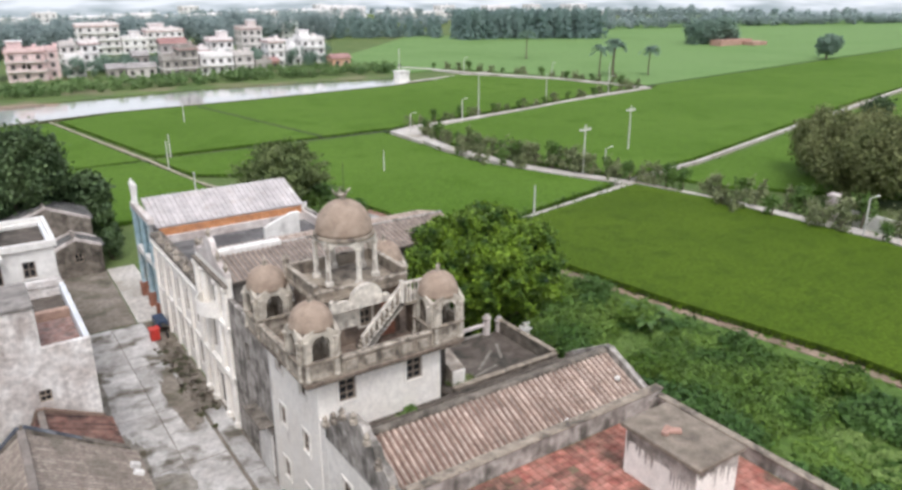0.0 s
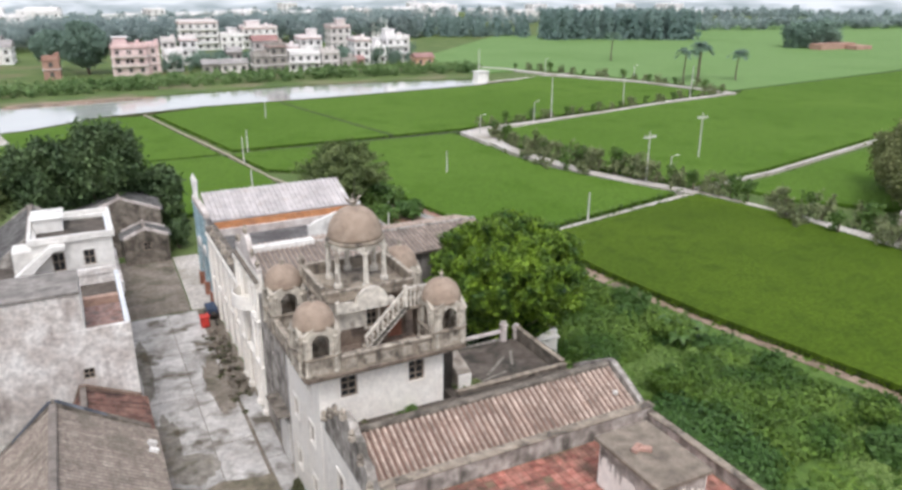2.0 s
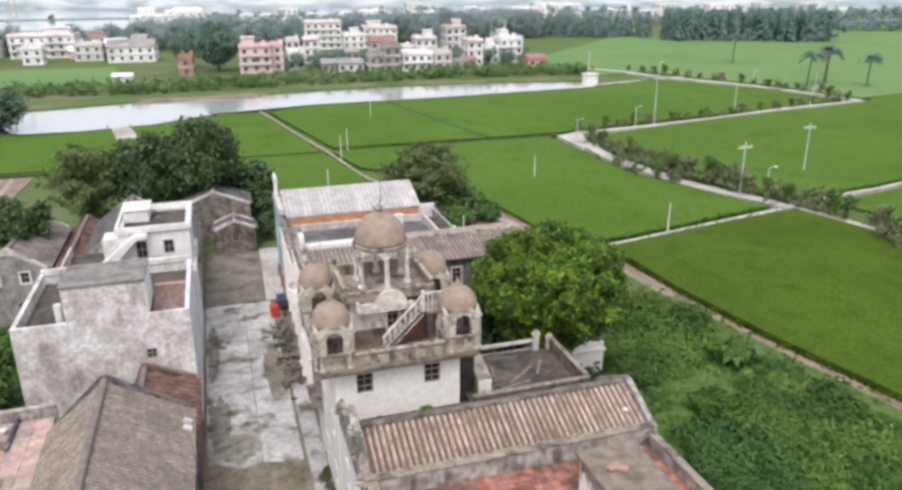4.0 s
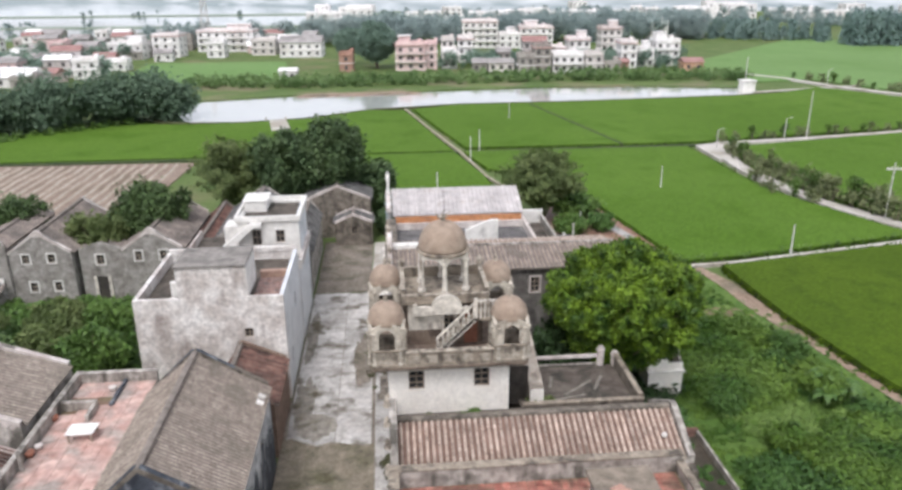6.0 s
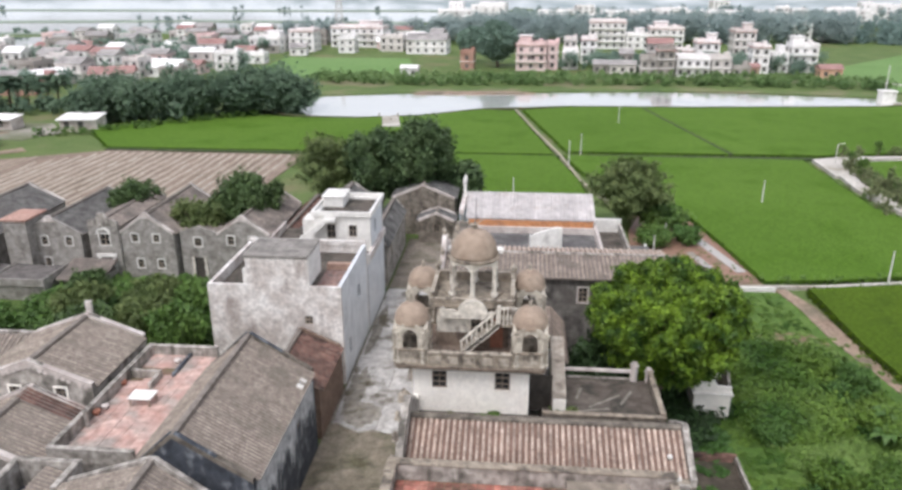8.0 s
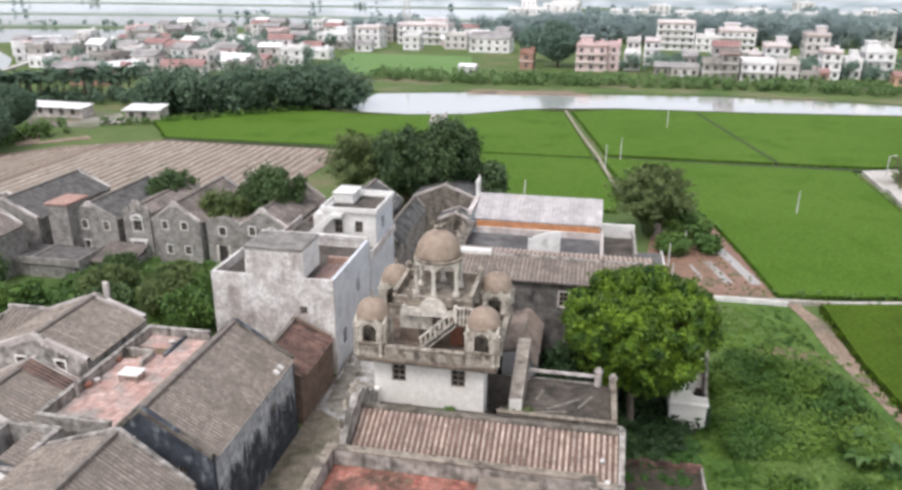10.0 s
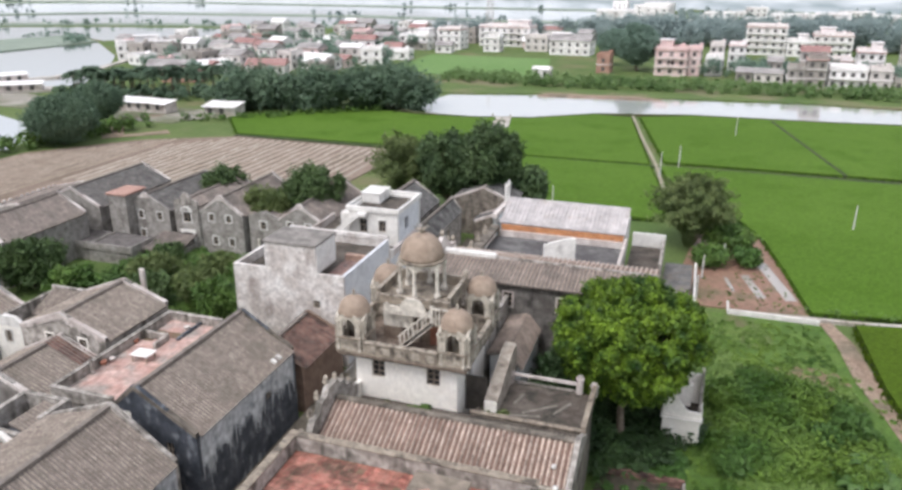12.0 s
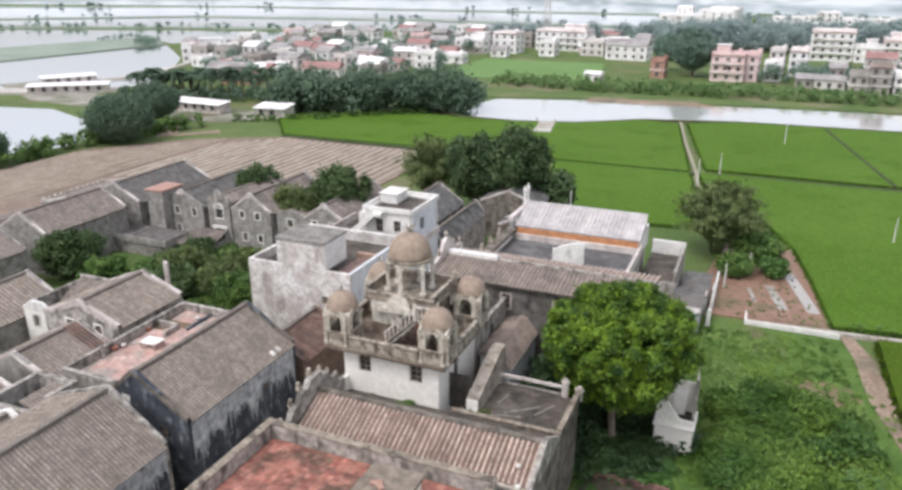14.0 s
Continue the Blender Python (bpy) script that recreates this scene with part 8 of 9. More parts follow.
def bamboo(name, x, y, hgt, spread, culms, leaf, label, seed):
    """A clump of arching culms from one root, each hung with narrow drooping leaves."""
    rng = np.random.default_rng(seed)
    t = thing(name, x, y, 0, label, "bamboo")
    cs, ns = [], []
    for i in range(culms):
        a = 2 * math.pi * (i * 0.618 + 0.06 * rng.random())
        out, top = spread * rng.uniform(0.15, 1.0), hgt * rng.uniform(0.62, 1.0)
        top *= 1.0 - 0.35 * (out / spread) ** 2
        at = lambda f: np.array((x + math.cos(a) * (0.5 + out * f ** 1.7), y + math.sin(a) * (0.5 + out * f ** 1.7), top * (1.55 * f - 0.55 * f ** 2.6)))
        if i % 4 == 0:
            bm = bmesh.new()
            limb(bm, at(0.0), at(0.55), 0.05, 0.03, 5, 0.0)
            limb(bm, at(0.55), at(1.0), 0.03, 0.01, 5, 0.0)
            part("culm", bm, LEAF_OLIVE, t)
        for f in rng.uniform(0.22, 1.0, 150) ** 0.8:
            q = 0.25 + 0.55 * f
            cs.append(at(f) + rng.normal(size=3) * (q * 0.5, q * 0.5, q * 0.4) - (0, 0, 0.25 * f))
            ns.append((math.cos(a) * 0.5 + rng.normal() * 0.6, math.sin(a) * 0.5 + rng.normal() * 0.6, 0.6))
    c = np.array(cs)
    c[:, 2] = np.maximum(c[:, 2], 0.15)
    put("crown", quads_mesh("crown", c, np.array(ns), 0.17 + 0.12 * rng.random(len(c)), leaf, 2.6, rng), leaf, t)
    return t


bamboo("bamboo_clump", 19.8, 57, 10.2, 5.6, 120, LEAF_OLIVE, "feathery olive-green bamboo clump behind the muddy yard", 9)
bamboo("bamboo_clump", -20.6, 59, 12.6, 5.2, 64, LEAF_OLIVE, "thin olive-green bamboo beside the dry field", 8)


def conifer_wood(pts, width, n, hmin, hmax, leaf, label, seed):
    """A close stand of slim conifers along a line, each a ragged spire of needles."""
    rng = np.random.default_rng(seed)
    seg = [math.hypot(b[0] - a[0], b[1] - a[1]) for a, b in zip(pts, pts[1:])]
    cs, ns = [], []
    for (a, b), L in zip(zip(pts, pts[1:]), seg):
        dx, dy = (b[0] - a[0]) / L, (b[1] - a[1]) / L
        for i in range(int(n * L / sum(seg))):
            f, o = rng.random(), rng.uniform(-0.5, 0.5) * width
            x, y = a[0] + (b[0] - a[0]) * f - dy * o, a[1] + (b[1] - a[1]) * f + dx * o
            hgt = rng.uniform(hmin, hmax)
            k = 110
            z = rng.random(k) ** 0.8
            r = (0.35 + 1.9 * (1 - z) ** 0.6) * (0.6 + 0.5 * rng.random(k))
            q = rng.uniform(0, 2 * math.pi, k)
            cs.append(np.c_[x + np.cos(q) * r, y + np.sin(q) * r, 0.1 + z * hgt])
            ns.append(np.c_[np.cos(q), np.sin(q), 0.7 * np.ones(k)] + 0.5 * rng.normal(size=(k, 3)))
    c, nn = np.concatenate(cs), np.concatenate(ns)
    me = quads_mesh("far_wood", c, nn, 0.9 + 0.5 * rng.random(len(c)), leaf, 1.8, rng)
    return tagged(put("far_wood", me, leaf), label, "trees", "", "stuff")


conifer_wood([(209, 296), (230, 294), (262, 272), (278, 266)], 14, 230, 11.5, 15.0, WOOD_LEAF, "tall conifer wood with haze-blue needles at the rice fields' edge", 48)
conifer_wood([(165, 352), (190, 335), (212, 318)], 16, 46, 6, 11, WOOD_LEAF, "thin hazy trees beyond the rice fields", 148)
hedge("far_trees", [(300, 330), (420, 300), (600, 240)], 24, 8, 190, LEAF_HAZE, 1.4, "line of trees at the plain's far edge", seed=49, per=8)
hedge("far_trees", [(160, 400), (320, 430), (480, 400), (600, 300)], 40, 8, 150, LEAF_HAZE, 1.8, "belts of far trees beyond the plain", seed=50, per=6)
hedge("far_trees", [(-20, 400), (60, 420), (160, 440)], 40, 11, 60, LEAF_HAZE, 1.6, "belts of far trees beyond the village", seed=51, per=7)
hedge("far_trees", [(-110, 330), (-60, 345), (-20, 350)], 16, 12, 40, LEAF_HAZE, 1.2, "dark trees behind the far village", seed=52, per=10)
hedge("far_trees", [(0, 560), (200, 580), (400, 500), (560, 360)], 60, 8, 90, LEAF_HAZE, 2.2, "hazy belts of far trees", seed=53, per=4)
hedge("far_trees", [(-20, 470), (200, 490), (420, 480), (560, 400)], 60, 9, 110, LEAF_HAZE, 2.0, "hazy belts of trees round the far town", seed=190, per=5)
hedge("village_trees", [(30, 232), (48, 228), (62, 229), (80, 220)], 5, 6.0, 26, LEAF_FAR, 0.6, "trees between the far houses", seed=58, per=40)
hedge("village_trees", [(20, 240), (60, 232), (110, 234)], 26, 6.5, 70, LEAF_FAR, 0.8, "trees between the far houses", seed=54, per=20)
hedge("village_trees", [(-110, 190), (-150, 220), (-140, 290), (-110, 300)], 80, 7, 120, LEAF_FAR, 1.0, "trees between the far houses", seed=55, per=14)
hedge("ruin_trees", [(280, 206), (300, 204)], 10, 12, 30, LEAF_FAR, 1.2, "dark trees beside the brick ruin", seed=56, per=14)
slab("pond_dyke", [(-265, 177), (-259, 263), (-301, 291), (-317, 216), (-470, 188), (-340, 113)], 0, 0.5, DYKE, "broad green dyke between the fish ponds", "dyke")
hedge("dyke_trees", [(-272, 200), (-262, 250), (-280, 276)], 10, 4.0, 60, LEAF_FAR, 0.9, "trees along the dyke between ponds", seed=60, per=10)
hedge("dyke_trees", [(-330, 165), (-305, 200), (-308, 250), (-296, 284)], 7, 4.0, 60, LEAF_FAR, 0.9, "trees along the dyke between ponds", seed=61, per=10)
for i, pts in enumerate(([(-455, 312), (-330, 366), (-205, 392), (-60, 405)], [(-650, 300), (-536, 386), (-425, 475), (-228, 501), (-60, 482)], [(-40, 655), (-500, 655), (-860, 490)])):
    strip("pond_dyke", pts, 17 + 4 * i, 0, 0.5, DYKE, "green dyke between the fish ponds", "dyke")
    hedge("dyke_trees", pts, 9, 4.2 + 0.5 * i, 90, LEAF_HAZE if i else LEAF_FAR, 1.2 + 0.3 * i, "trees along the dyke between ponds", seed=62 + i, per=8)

# weeds on the plot beside the houses, and in the walled garden
def weeds(name, poly, n, hmin, hmax, leaf, size, label, seed, leaves=46, up=1.6, patch=-2.0):
    rng = np.random.default_rng(seed)
    xs, ys = [p[0] for p in poly], [p[1] for p in poly]
    blobs = []
    while len(blobs) < n:
        x, y = rng.uniform(min(xs), max(xs)), rng.uniform(min(ys), max(ys))
        if noise.noise((x * 0.085, y * 0.085, seed * 1.7)) < patch:
            continue
        if inside(poly, x, y) and ((x - 30.6) / 4.0) ** 2 + ((y - 24.8) / 2.5) ** 2 > rng.random() * 1.3:
            q = 0.5 + 0.5 * noise.noise((x * 0.12, y * 0.12, seed))
            hgt = (hmin + (hmax - hmin) * q * rng.uniform(0.5, 1.2)) * (0.5 if y > 27 and x > 15 else 1.0)
            blobs.append((x, y, hgt * 0.35, hgt * rng.uniform(0.7, 1.3), hgt * 0.65))
    cs, ns = [], []
    for x, y, z, rx, rz in blobs:
        k = leaves
        d = rng.normal(size=(k, 3))
        d /= np.linalg.norm(d, axis=1, keepdims=True)
        d[:, 2] = np.abs(d[:, 2])
        r = 0.55 + 0.5 * rng.random(k)
        cs.append(np.c_[x + d[:, 0] * rx * r, y + d[:, 1] * rx * r, 0.1 + z * 0.4 + d[:, 2] * rz * r])
        ns.append(d * (2.1 - up) + 0.75 * rng.normal(size=(k, 3)) + (0, 0, up))
    c, nn = np.concatenate(cs), np.concatenate(ns)
    me = quads_mesh(name, c, nn, size * (0.6 + 0.8 * rng.random(len(c))), leaf, 2.4, rng)
    return tagged(put(name, me, leaf), label, "weeds", "", "stuff")


PLOT = [(21.0, -30), (39.8, -30), (38.6, -4), (36.0, 12), (33.8, 25), (32.0, 36), (17.5, 34), (15.4, 14), (15.2, 7.2), (21.0, 6.8)]
weeds("weed_cover", PLOT, 3600, 0.12, 0.6, LEAF_WEED, 0.115, "lush bright green weeds over the whole plot", 71, 95)
weeds("pale_grass", [(21, -24), (38, -24), (36.6, 4), (33.6, 25), (31, 35), (18, 33), (22, 16)], 1000, 0.25, 0.8, LEAF_GRASS, 0.12, "pale green grass among the weeds", 81, 150, 1.0, -0.05)
weeds("broad_weeds", [(20, -22), (39, -22), (38, 6), (31, 12), (22, 4)], 130, 0.5, 1.5, LEAF_WEED_DARK, 0.17, "taller dark broad-leaved weeds in the plot", 72, 120, 0.9, 0.0)
weeds("vine_mounds", [(22.6, -24), (37.2, -24), (35.6, 4), (32.4, 21), (26, 24), (22.8, 14), (22.6, -4)], 150, 0.9, 3.0, LEAF_WEED, 0.14, "mounds of bright green vines over the weeds", 78, 800, 0.5, 0.06)
weeds("vine_mounds", [(22.6, -20), (37, -20), (36, 2), (32.5, 18), (29, 22), (23, 18), (22.6, 0)], 60, 0.9, 3.0, LEAF_WEED_DARK, 0.16, "mounds of dark green vines over the weeds", 79, 700, 0.5, 0.08)
weeds("soil_weeds", [(15.2, -20), (20.6, -20), (20.6, 5.6), (15.2, 5.6)], 60, 0.15, 0.6, LEAF_WEED_DARK, 0.13, "sparse weeds on the dark soil", 86, 60)
weeds("shade_thicket", [(14.9, 6.6), (18.6, 8), (21, 14.5), (15, 13.6), (9.4, 13.6), (9.4, 6.6), (14.9, 6.6)], 170, 0.8, 2.6, SHADE_LEAF, 0.24, "thicket under the mango tree, shade painted into its dark leaves", 70, 220)
# Bushes added to darken the shaded gap between annex and tree.
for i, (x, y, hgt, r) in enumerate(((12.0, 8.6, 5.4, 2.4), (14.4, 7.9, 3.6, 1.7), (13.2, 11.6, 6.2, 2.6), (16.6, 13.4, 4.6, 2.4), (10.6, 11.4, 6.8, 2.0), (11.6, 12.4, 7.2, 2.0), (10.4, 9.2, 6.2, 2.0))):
    tree("shade_bush", x, y, hgt, r, 0.3, SHADE_LEAF, 0.22, 420, "dense bush added under the mango tree with shade-dark leaves", "bushes under the mango tree", 170 + i, 26, 1.1, 0.08, category="bush", lump=0.2, fuzz=1.4)
weeds("tree_foot_weeds", [(15.4, 6.4), (20.4, 6.4), (21, 9.4), (17, 8.8), (15.4, 8)], 60, 0.3, 1.0, LEAF_WEED_DARK, 0.34, "dark weeds in the mango tree's shade", 73, 40)
for i, (x, y, hgt, r) in enumerate(((29.8, 18.4, 3.0, 2.4), (32.4, 15.4, 2.8, 2.0), (32.4, 10.0, 2.2, 2.0), (26.3, 4.0, 1.8, 1.8), (30.6, 14.2, 2.0, 1.8), (26.6, 16.5, 2.2, 2.0), (23.6, 18.2, 2.0, 2.0),
                                     (35.2, 2.0, 1.8, 1.8), (30.0, -3.0, 1.7, 1.8), (36.4, -6.0, 2.0, 2.0), (24.0, 9.0, 1.6, 1.7), (28.2, 20.6, 2.2, 1.8))):
    tree("weed_bush", x, y, hgt + 0.4, r, 0.1, (LEAF_WEED, LEAF_WEED_DARK, LEAF_WEED)[i % 3], 0.15, 520, "lush rounded bush standing out of the weeds", "bushes in the weedy plot", 140 + i, 16, 0.8, 0.05, category="bush", lump=0.22)
def banana(x, y, hgt, seed):
    """A soft stem with long arching leaves, each folded along its rib."""
    rng = np.random.default_rng(seed)
    t = thing("banana_plant", x, y, 0.0, "young banana plant with long pale green arching leaves", "banana plant", "banana plants in the weeds")
    bm = bmesh.new()
    limb(bm, (x, y, 0), (x + 0.1, y, hgt), 0.14, 0.07, 8, 0.05)
    part("stem", bm, LEAF_WEED, t)
    for i in range(9):
        a = 2 * math.pi * (i * 0.382 + 0.05 * rng.random())
        L, lift = hgt * rng.uniform(0.8, 1.1), rng.uniform(0.5, 1.1)
        bm = bmesh.new()
        rows = []
        for k in range(7):
            f = k / 6
            r, z = L * f * (1 - 0.15 * f), hgt - 0.1 + lift * L * 0.6 * math.sin(f * 2.3) - 0.35 * L * f * f
            w = 0.3 * math.sin(math.pi * min(1.0, 0.08 + f * 0.95)) + 0.02
            c = Vector((x + 0.1 + math.cos(a) * r, y + math.sin(a) * r, max(0.3, z)))
            s = Vector((-math.sin(a), math.cos(a), 0)) * w
            rows.append([bm.verts.new(c - s - Vector((0, 0, 0.25 * w))), bm.verts.new(c), bm.verts.new(c + s - Vector((0, 0, 0.25 * w)))])
        for p, q in zip(rows, rows[1:]):
            bm.faces.new((p[0], p[1], q[1], q[0]))
            bm.faces.new((p[1], p[2], q[2], q[1]))
        part("leaf", bm, BANANA, t)


for i, (x, y, hgt) in enumerate(((32.6, 10.4, 1.8), (33.5, 8.8, 1.5), (31.6, 8.6, 1.4))):
    banana(x, y, hgt, 160 + i)
GARDEN = [(-45, 17), (-22, 13.5), (-20, 15.5), (-20.5, 33), (-42.5, 33.5), (-43.5, 25)]
weeds("garden_weeds", GARDEN, 700, 0.6, 2.4, LEAF_MID, 0.26, "overgrown green garden between the houses", 74, 90)
for i, (x, y, h, r) in enumerate(((-24, 18, 5.2, 3.2), (-28.5, 21, 5.0, 3.4), (-33, 18.5, 4.6, 3.2), (-25, 25, 4.2, 3.0), (-36.5, 24, 4.0, 3.0), (-49.4, 19.6, 6.2, 4.2), (-42, 18, 4.4, 2.8), (-30.5, 27.5, 3.6, 2.8), (-39, 29.5, 3.2, 2.4))):
    tree("garden_tree", x, y, h, r, 0.5, (LEAF_MID, LEAF_OLIVE, LEAF_COURT)[i % 3], 0.24, 420, "bushy green tree in the overgrown garden", "trees in the garden", 80 + i, 40, lump=0.14, fuzz=1.8)

# shrubs and palms along the road
def shrub_mesh(seed, leaf):
    rng = np.random.default_rng(seed)
    blobs = [(rng.normal() * 0.5, rng.normal() * 0.5, rng.uniform(0.9, 2.7), rng.uniform(0.25, 0.6), rng.uniform(0.35, 0.7)) for _ in range(12)]
    c, nn = crown_points(rng, blobs, 230, 0.5, 1.8)
    return quads_mesh("crown", c, nn, 0.2 * (0.7 + 0.6 * rng.random(len(c))), leaf, rng=rng)


SHRUBS = [shrub_mesh(90 + i, (DUSTY_LEAF, LEAF_MID, DUSTY_LEAF)[i]) for i in range(3)]
bm = bmesh.new()
limb(bm, (0, 0, -0.1), (0.1, 0.05, 1.6), 0.12, 0.06, 6)
limb(bm, (0, 0, 0.7), (0.5, -0.2, 1.8), 0.06, 0.03, 5)
STEM = mesh_of("trunk", bm)


def shrub(x, y, s, k):
    t = thing("roadside_shrub", x, y, 0.0, "dusty olive-green shrub planted beside the road", "shrub", "shrubs along the road")
    M = pose(x, y, 0, 0, 0, 57 * k) @ Matrix.Scale(s, 4)
    put("trunk", STEM, BARK, t, "", M)
    put("crown", SHRUBS[k % 3], None, t, "", M)


rng = np.random.default_rng(12)
k = 0
LINE = [((70.4, -10), (70.4, 12), 4.2, 0.8, 1.2), ((70.4, 12), (67.8, 32), 3.6, 0.8, 1.25), ((69.6, 38), (66.6, 47), 1.8, 0.9, 1.4), ((60.0, 56), (57.3, 74), 4.0, 0.7, 1.1), ((73.8, -20), (74, 10), 2.6, 1.1, 1.5), ((74, 10), (73, 22), 2.4, 1.1, 1.6), ((73, 22), (70, 38), 2.4, 1.0, 1.4), ((68.4, 46), (62.6, 60), 1.5, 0.95, 1.5), ((62.6, 60), (60.8, 80), 1.7, 0.9, 1.45), ((60.8, 80), (62, 92), 2.0, 0.8, 1.2),
        ((64, 101.5), (100, 107), 2.8, 0.6, 1.0), ((100, 107), (146, 115.5), 3.2, 0.6, 1.0), ((148.5, 116), (142.5, 146), 3.0, 0.7, 1.1), ((142.5, 146), (126, 190), 4.0, 0.7, 1.2), ((57.0, 62), (56.2, 80), 4.5, 0.35, 0.6)]
for (x0, y0), (x1, y1), gap, s0, s1 in LINE:
    n = int(math.hypot(x1 - x0, y1 - y0) / gap)
    for i in range(n):
        f = (i + rng.uniform(0.2, 0.8)) / n
        shrub(x0 + (x1 - x0) * f + rng.normal() * 0.3, y0 + (y1 - y0) * f + rng.normal() * 0.3, rng.uniform(s0, s1), k)
        k += 1


def palm(x, y, hgt, seed, leaf=LEAF_FAR, label="slender palm with a drooping crown in the fields", group="palms beside the far road"):
    rng = np.random.default_rng(seed)
    t = thing("palm_tree", x, y, 0, label, "palm", group)
    bm = bmesh.new()
    limb(bm, (x, y, -0.1), (x + 0.4, y, hgt), 0.25, 0.16, 7, 0.2)
    part("trunk", bm, BARK, t)
    cs, ns = [], []
    for i in range(22):
        a, e = rng.uniform(0, 6.28), rng.uniform(-0.1, 0.9)
        for f in np.linspace(0.1, 1, 9):
            r = 3.4 * f
            for s in (-1, 1):
                cs.append((x + 0.4 + math.cos(a) * r * math.cos(e) - s * 0.25 * math.sin(a), y + math.sin(a) * r * math.cos(e) + s * 0.25 * math.cos(a), hgt + math.sin(e) * r - 1.9 * f * f))
                ns.append((math.cos(a) * 0.3 + rng.normal() * 0.3, math.sin(a) * 0.3 + rng.normal() * 0.3, 1))
    put("crown", quads_mesh("crown", np.array(cs), np.array(ns), np.full(len(cs), 0.65), leaf, 1.6, rng), leaf, t)


for i, (x, y, hgt) in enumerate(((172, 196, 10), (160.5, 140, 10.5), (164, 143, 9.5), (154, 139, 9), (170, 134, 8.5))):
    palm(x, y, hgt, 120 + i)
rngp = np.random.default_rng(77)
for i in range(34):
    f = (i + 0.5) / 34
    palm(-147 + 36 * f + rngp.normal() * 0.8, 130.5 + 13.5 * f + rngp.uniform(-3.5, 3.5), rngp.uniform(5.4, 7.4), 200 + i, BELT_LEAF, "palm with a brown trunk in a belt beside the sheds", "palms behind the sheds")
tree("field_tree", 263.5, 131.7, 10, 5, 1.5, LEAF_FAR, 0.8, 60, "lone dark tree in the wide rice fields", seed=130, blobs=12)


hedge("path_plants", [(27, 38.6), (38.5, 39.3), (55.6, 42.6), (65.5, 44.6)], 0.5, 1.0, 60, LEAF_MID, 0.2, "plants along the narrow concrete path", "plants", 57, 0.3, 60)
hedge("path_plants", [(40, 37.6), (55.6, 40.7), (65.5, 42.6)], 0.4, 0.8, 36, LEAF_MID, 0.2, "plants along the narrow concrete path", "plants", 58, 0.3, 60)

# ---- poles, shrine and loose things ----
def pole(x, y, hgt, label, arms=0, lamp=False):
    t = thing("utility_pole" if not lamp else "street_lamp", x, y, 0, label, "pole" if not lamp else "street lamp", "poles in the fields" if not lamp else "street lamps along the road")
    part("shaft", lathe(bmesh.new(), x, y, [(0.12, 0), (0.075, hgt)], 8), POLE, t)
    for i in range(arms):
        part("crossarm", box(bmesh.new(), x - 1.1, x + 1.1, y - 0.08, y + 0.08, hgt - 0.9 - i * 0.9, hgt - 0.72 - i * 0.9), POLE, t)
        for a in (-1.0, -0.4, 0.4, 1.0):
            part("insulator", lathe(bmesh.new(), x + a, y, [(0.05, hgt - 0.72 - i * 0.9), (0.08, hgt - 0.6 - i * 0.9), (0.03, hgt - 0.45 - i * 0.9)], 6), WHITE, t)
    if lamp:
        bm = bmesh.new()
        limb(bm, (x, y, hgt - 0.1), (x + 0.5, y - 0.4, hgt + 0.25), 0.05, 0.04, 6)
        a = part("lamp_arm", bm, WHITE, t)
        part("lamp_head", worn(box(bmesh.new(), x + 0.4, x + 0.95, y - 0.62, y - 0.36, hgt + 0.2, hgt + 0.3), 0.03), WHITE, a)
    return t


for x, y, hgt, arms in ((83.6, 60, 8.0, 1), (64.6, 51.0, 8.0, 1), (14.2, 90, 4.8, 0), (82.4, 102.4, 9.4, 0), (27.5, 130, 4.6, 0), (41, 69.6, 3.8, 0), (17, 100, 4.0, 0), (108, 110, 7, 0), (141, 122, 7, 0), (45.4, 39.3, 4.2, 0)):
    pole(x, y, hgt, "pale concrete utility pole standing in the rice" + (" with a crossarm" if arms else ""), arms)
for x, y, hgt in ((69.6, 51.5, 3.8), (71.1, 12.0, 4.9), (60.6, 94.5, 4), (76.6, 100.2, 4.7), (132, 113, 4.5), (142, 147, 4.5), (129, 175, 4.5)):
    pole(x, y, hgt, "white street lamp on a slim pole beside the road", 0, True)
pl = thing("stone_stele", -29.8, 14.6, 0, "tall pale stone slab rising from the garden", "stele")
part("stele", worn(box(bmesh.new(), -30.05, -29.5, 14.5, 14.8, 0, 6.7), 0.05), PALEWALL, pl)


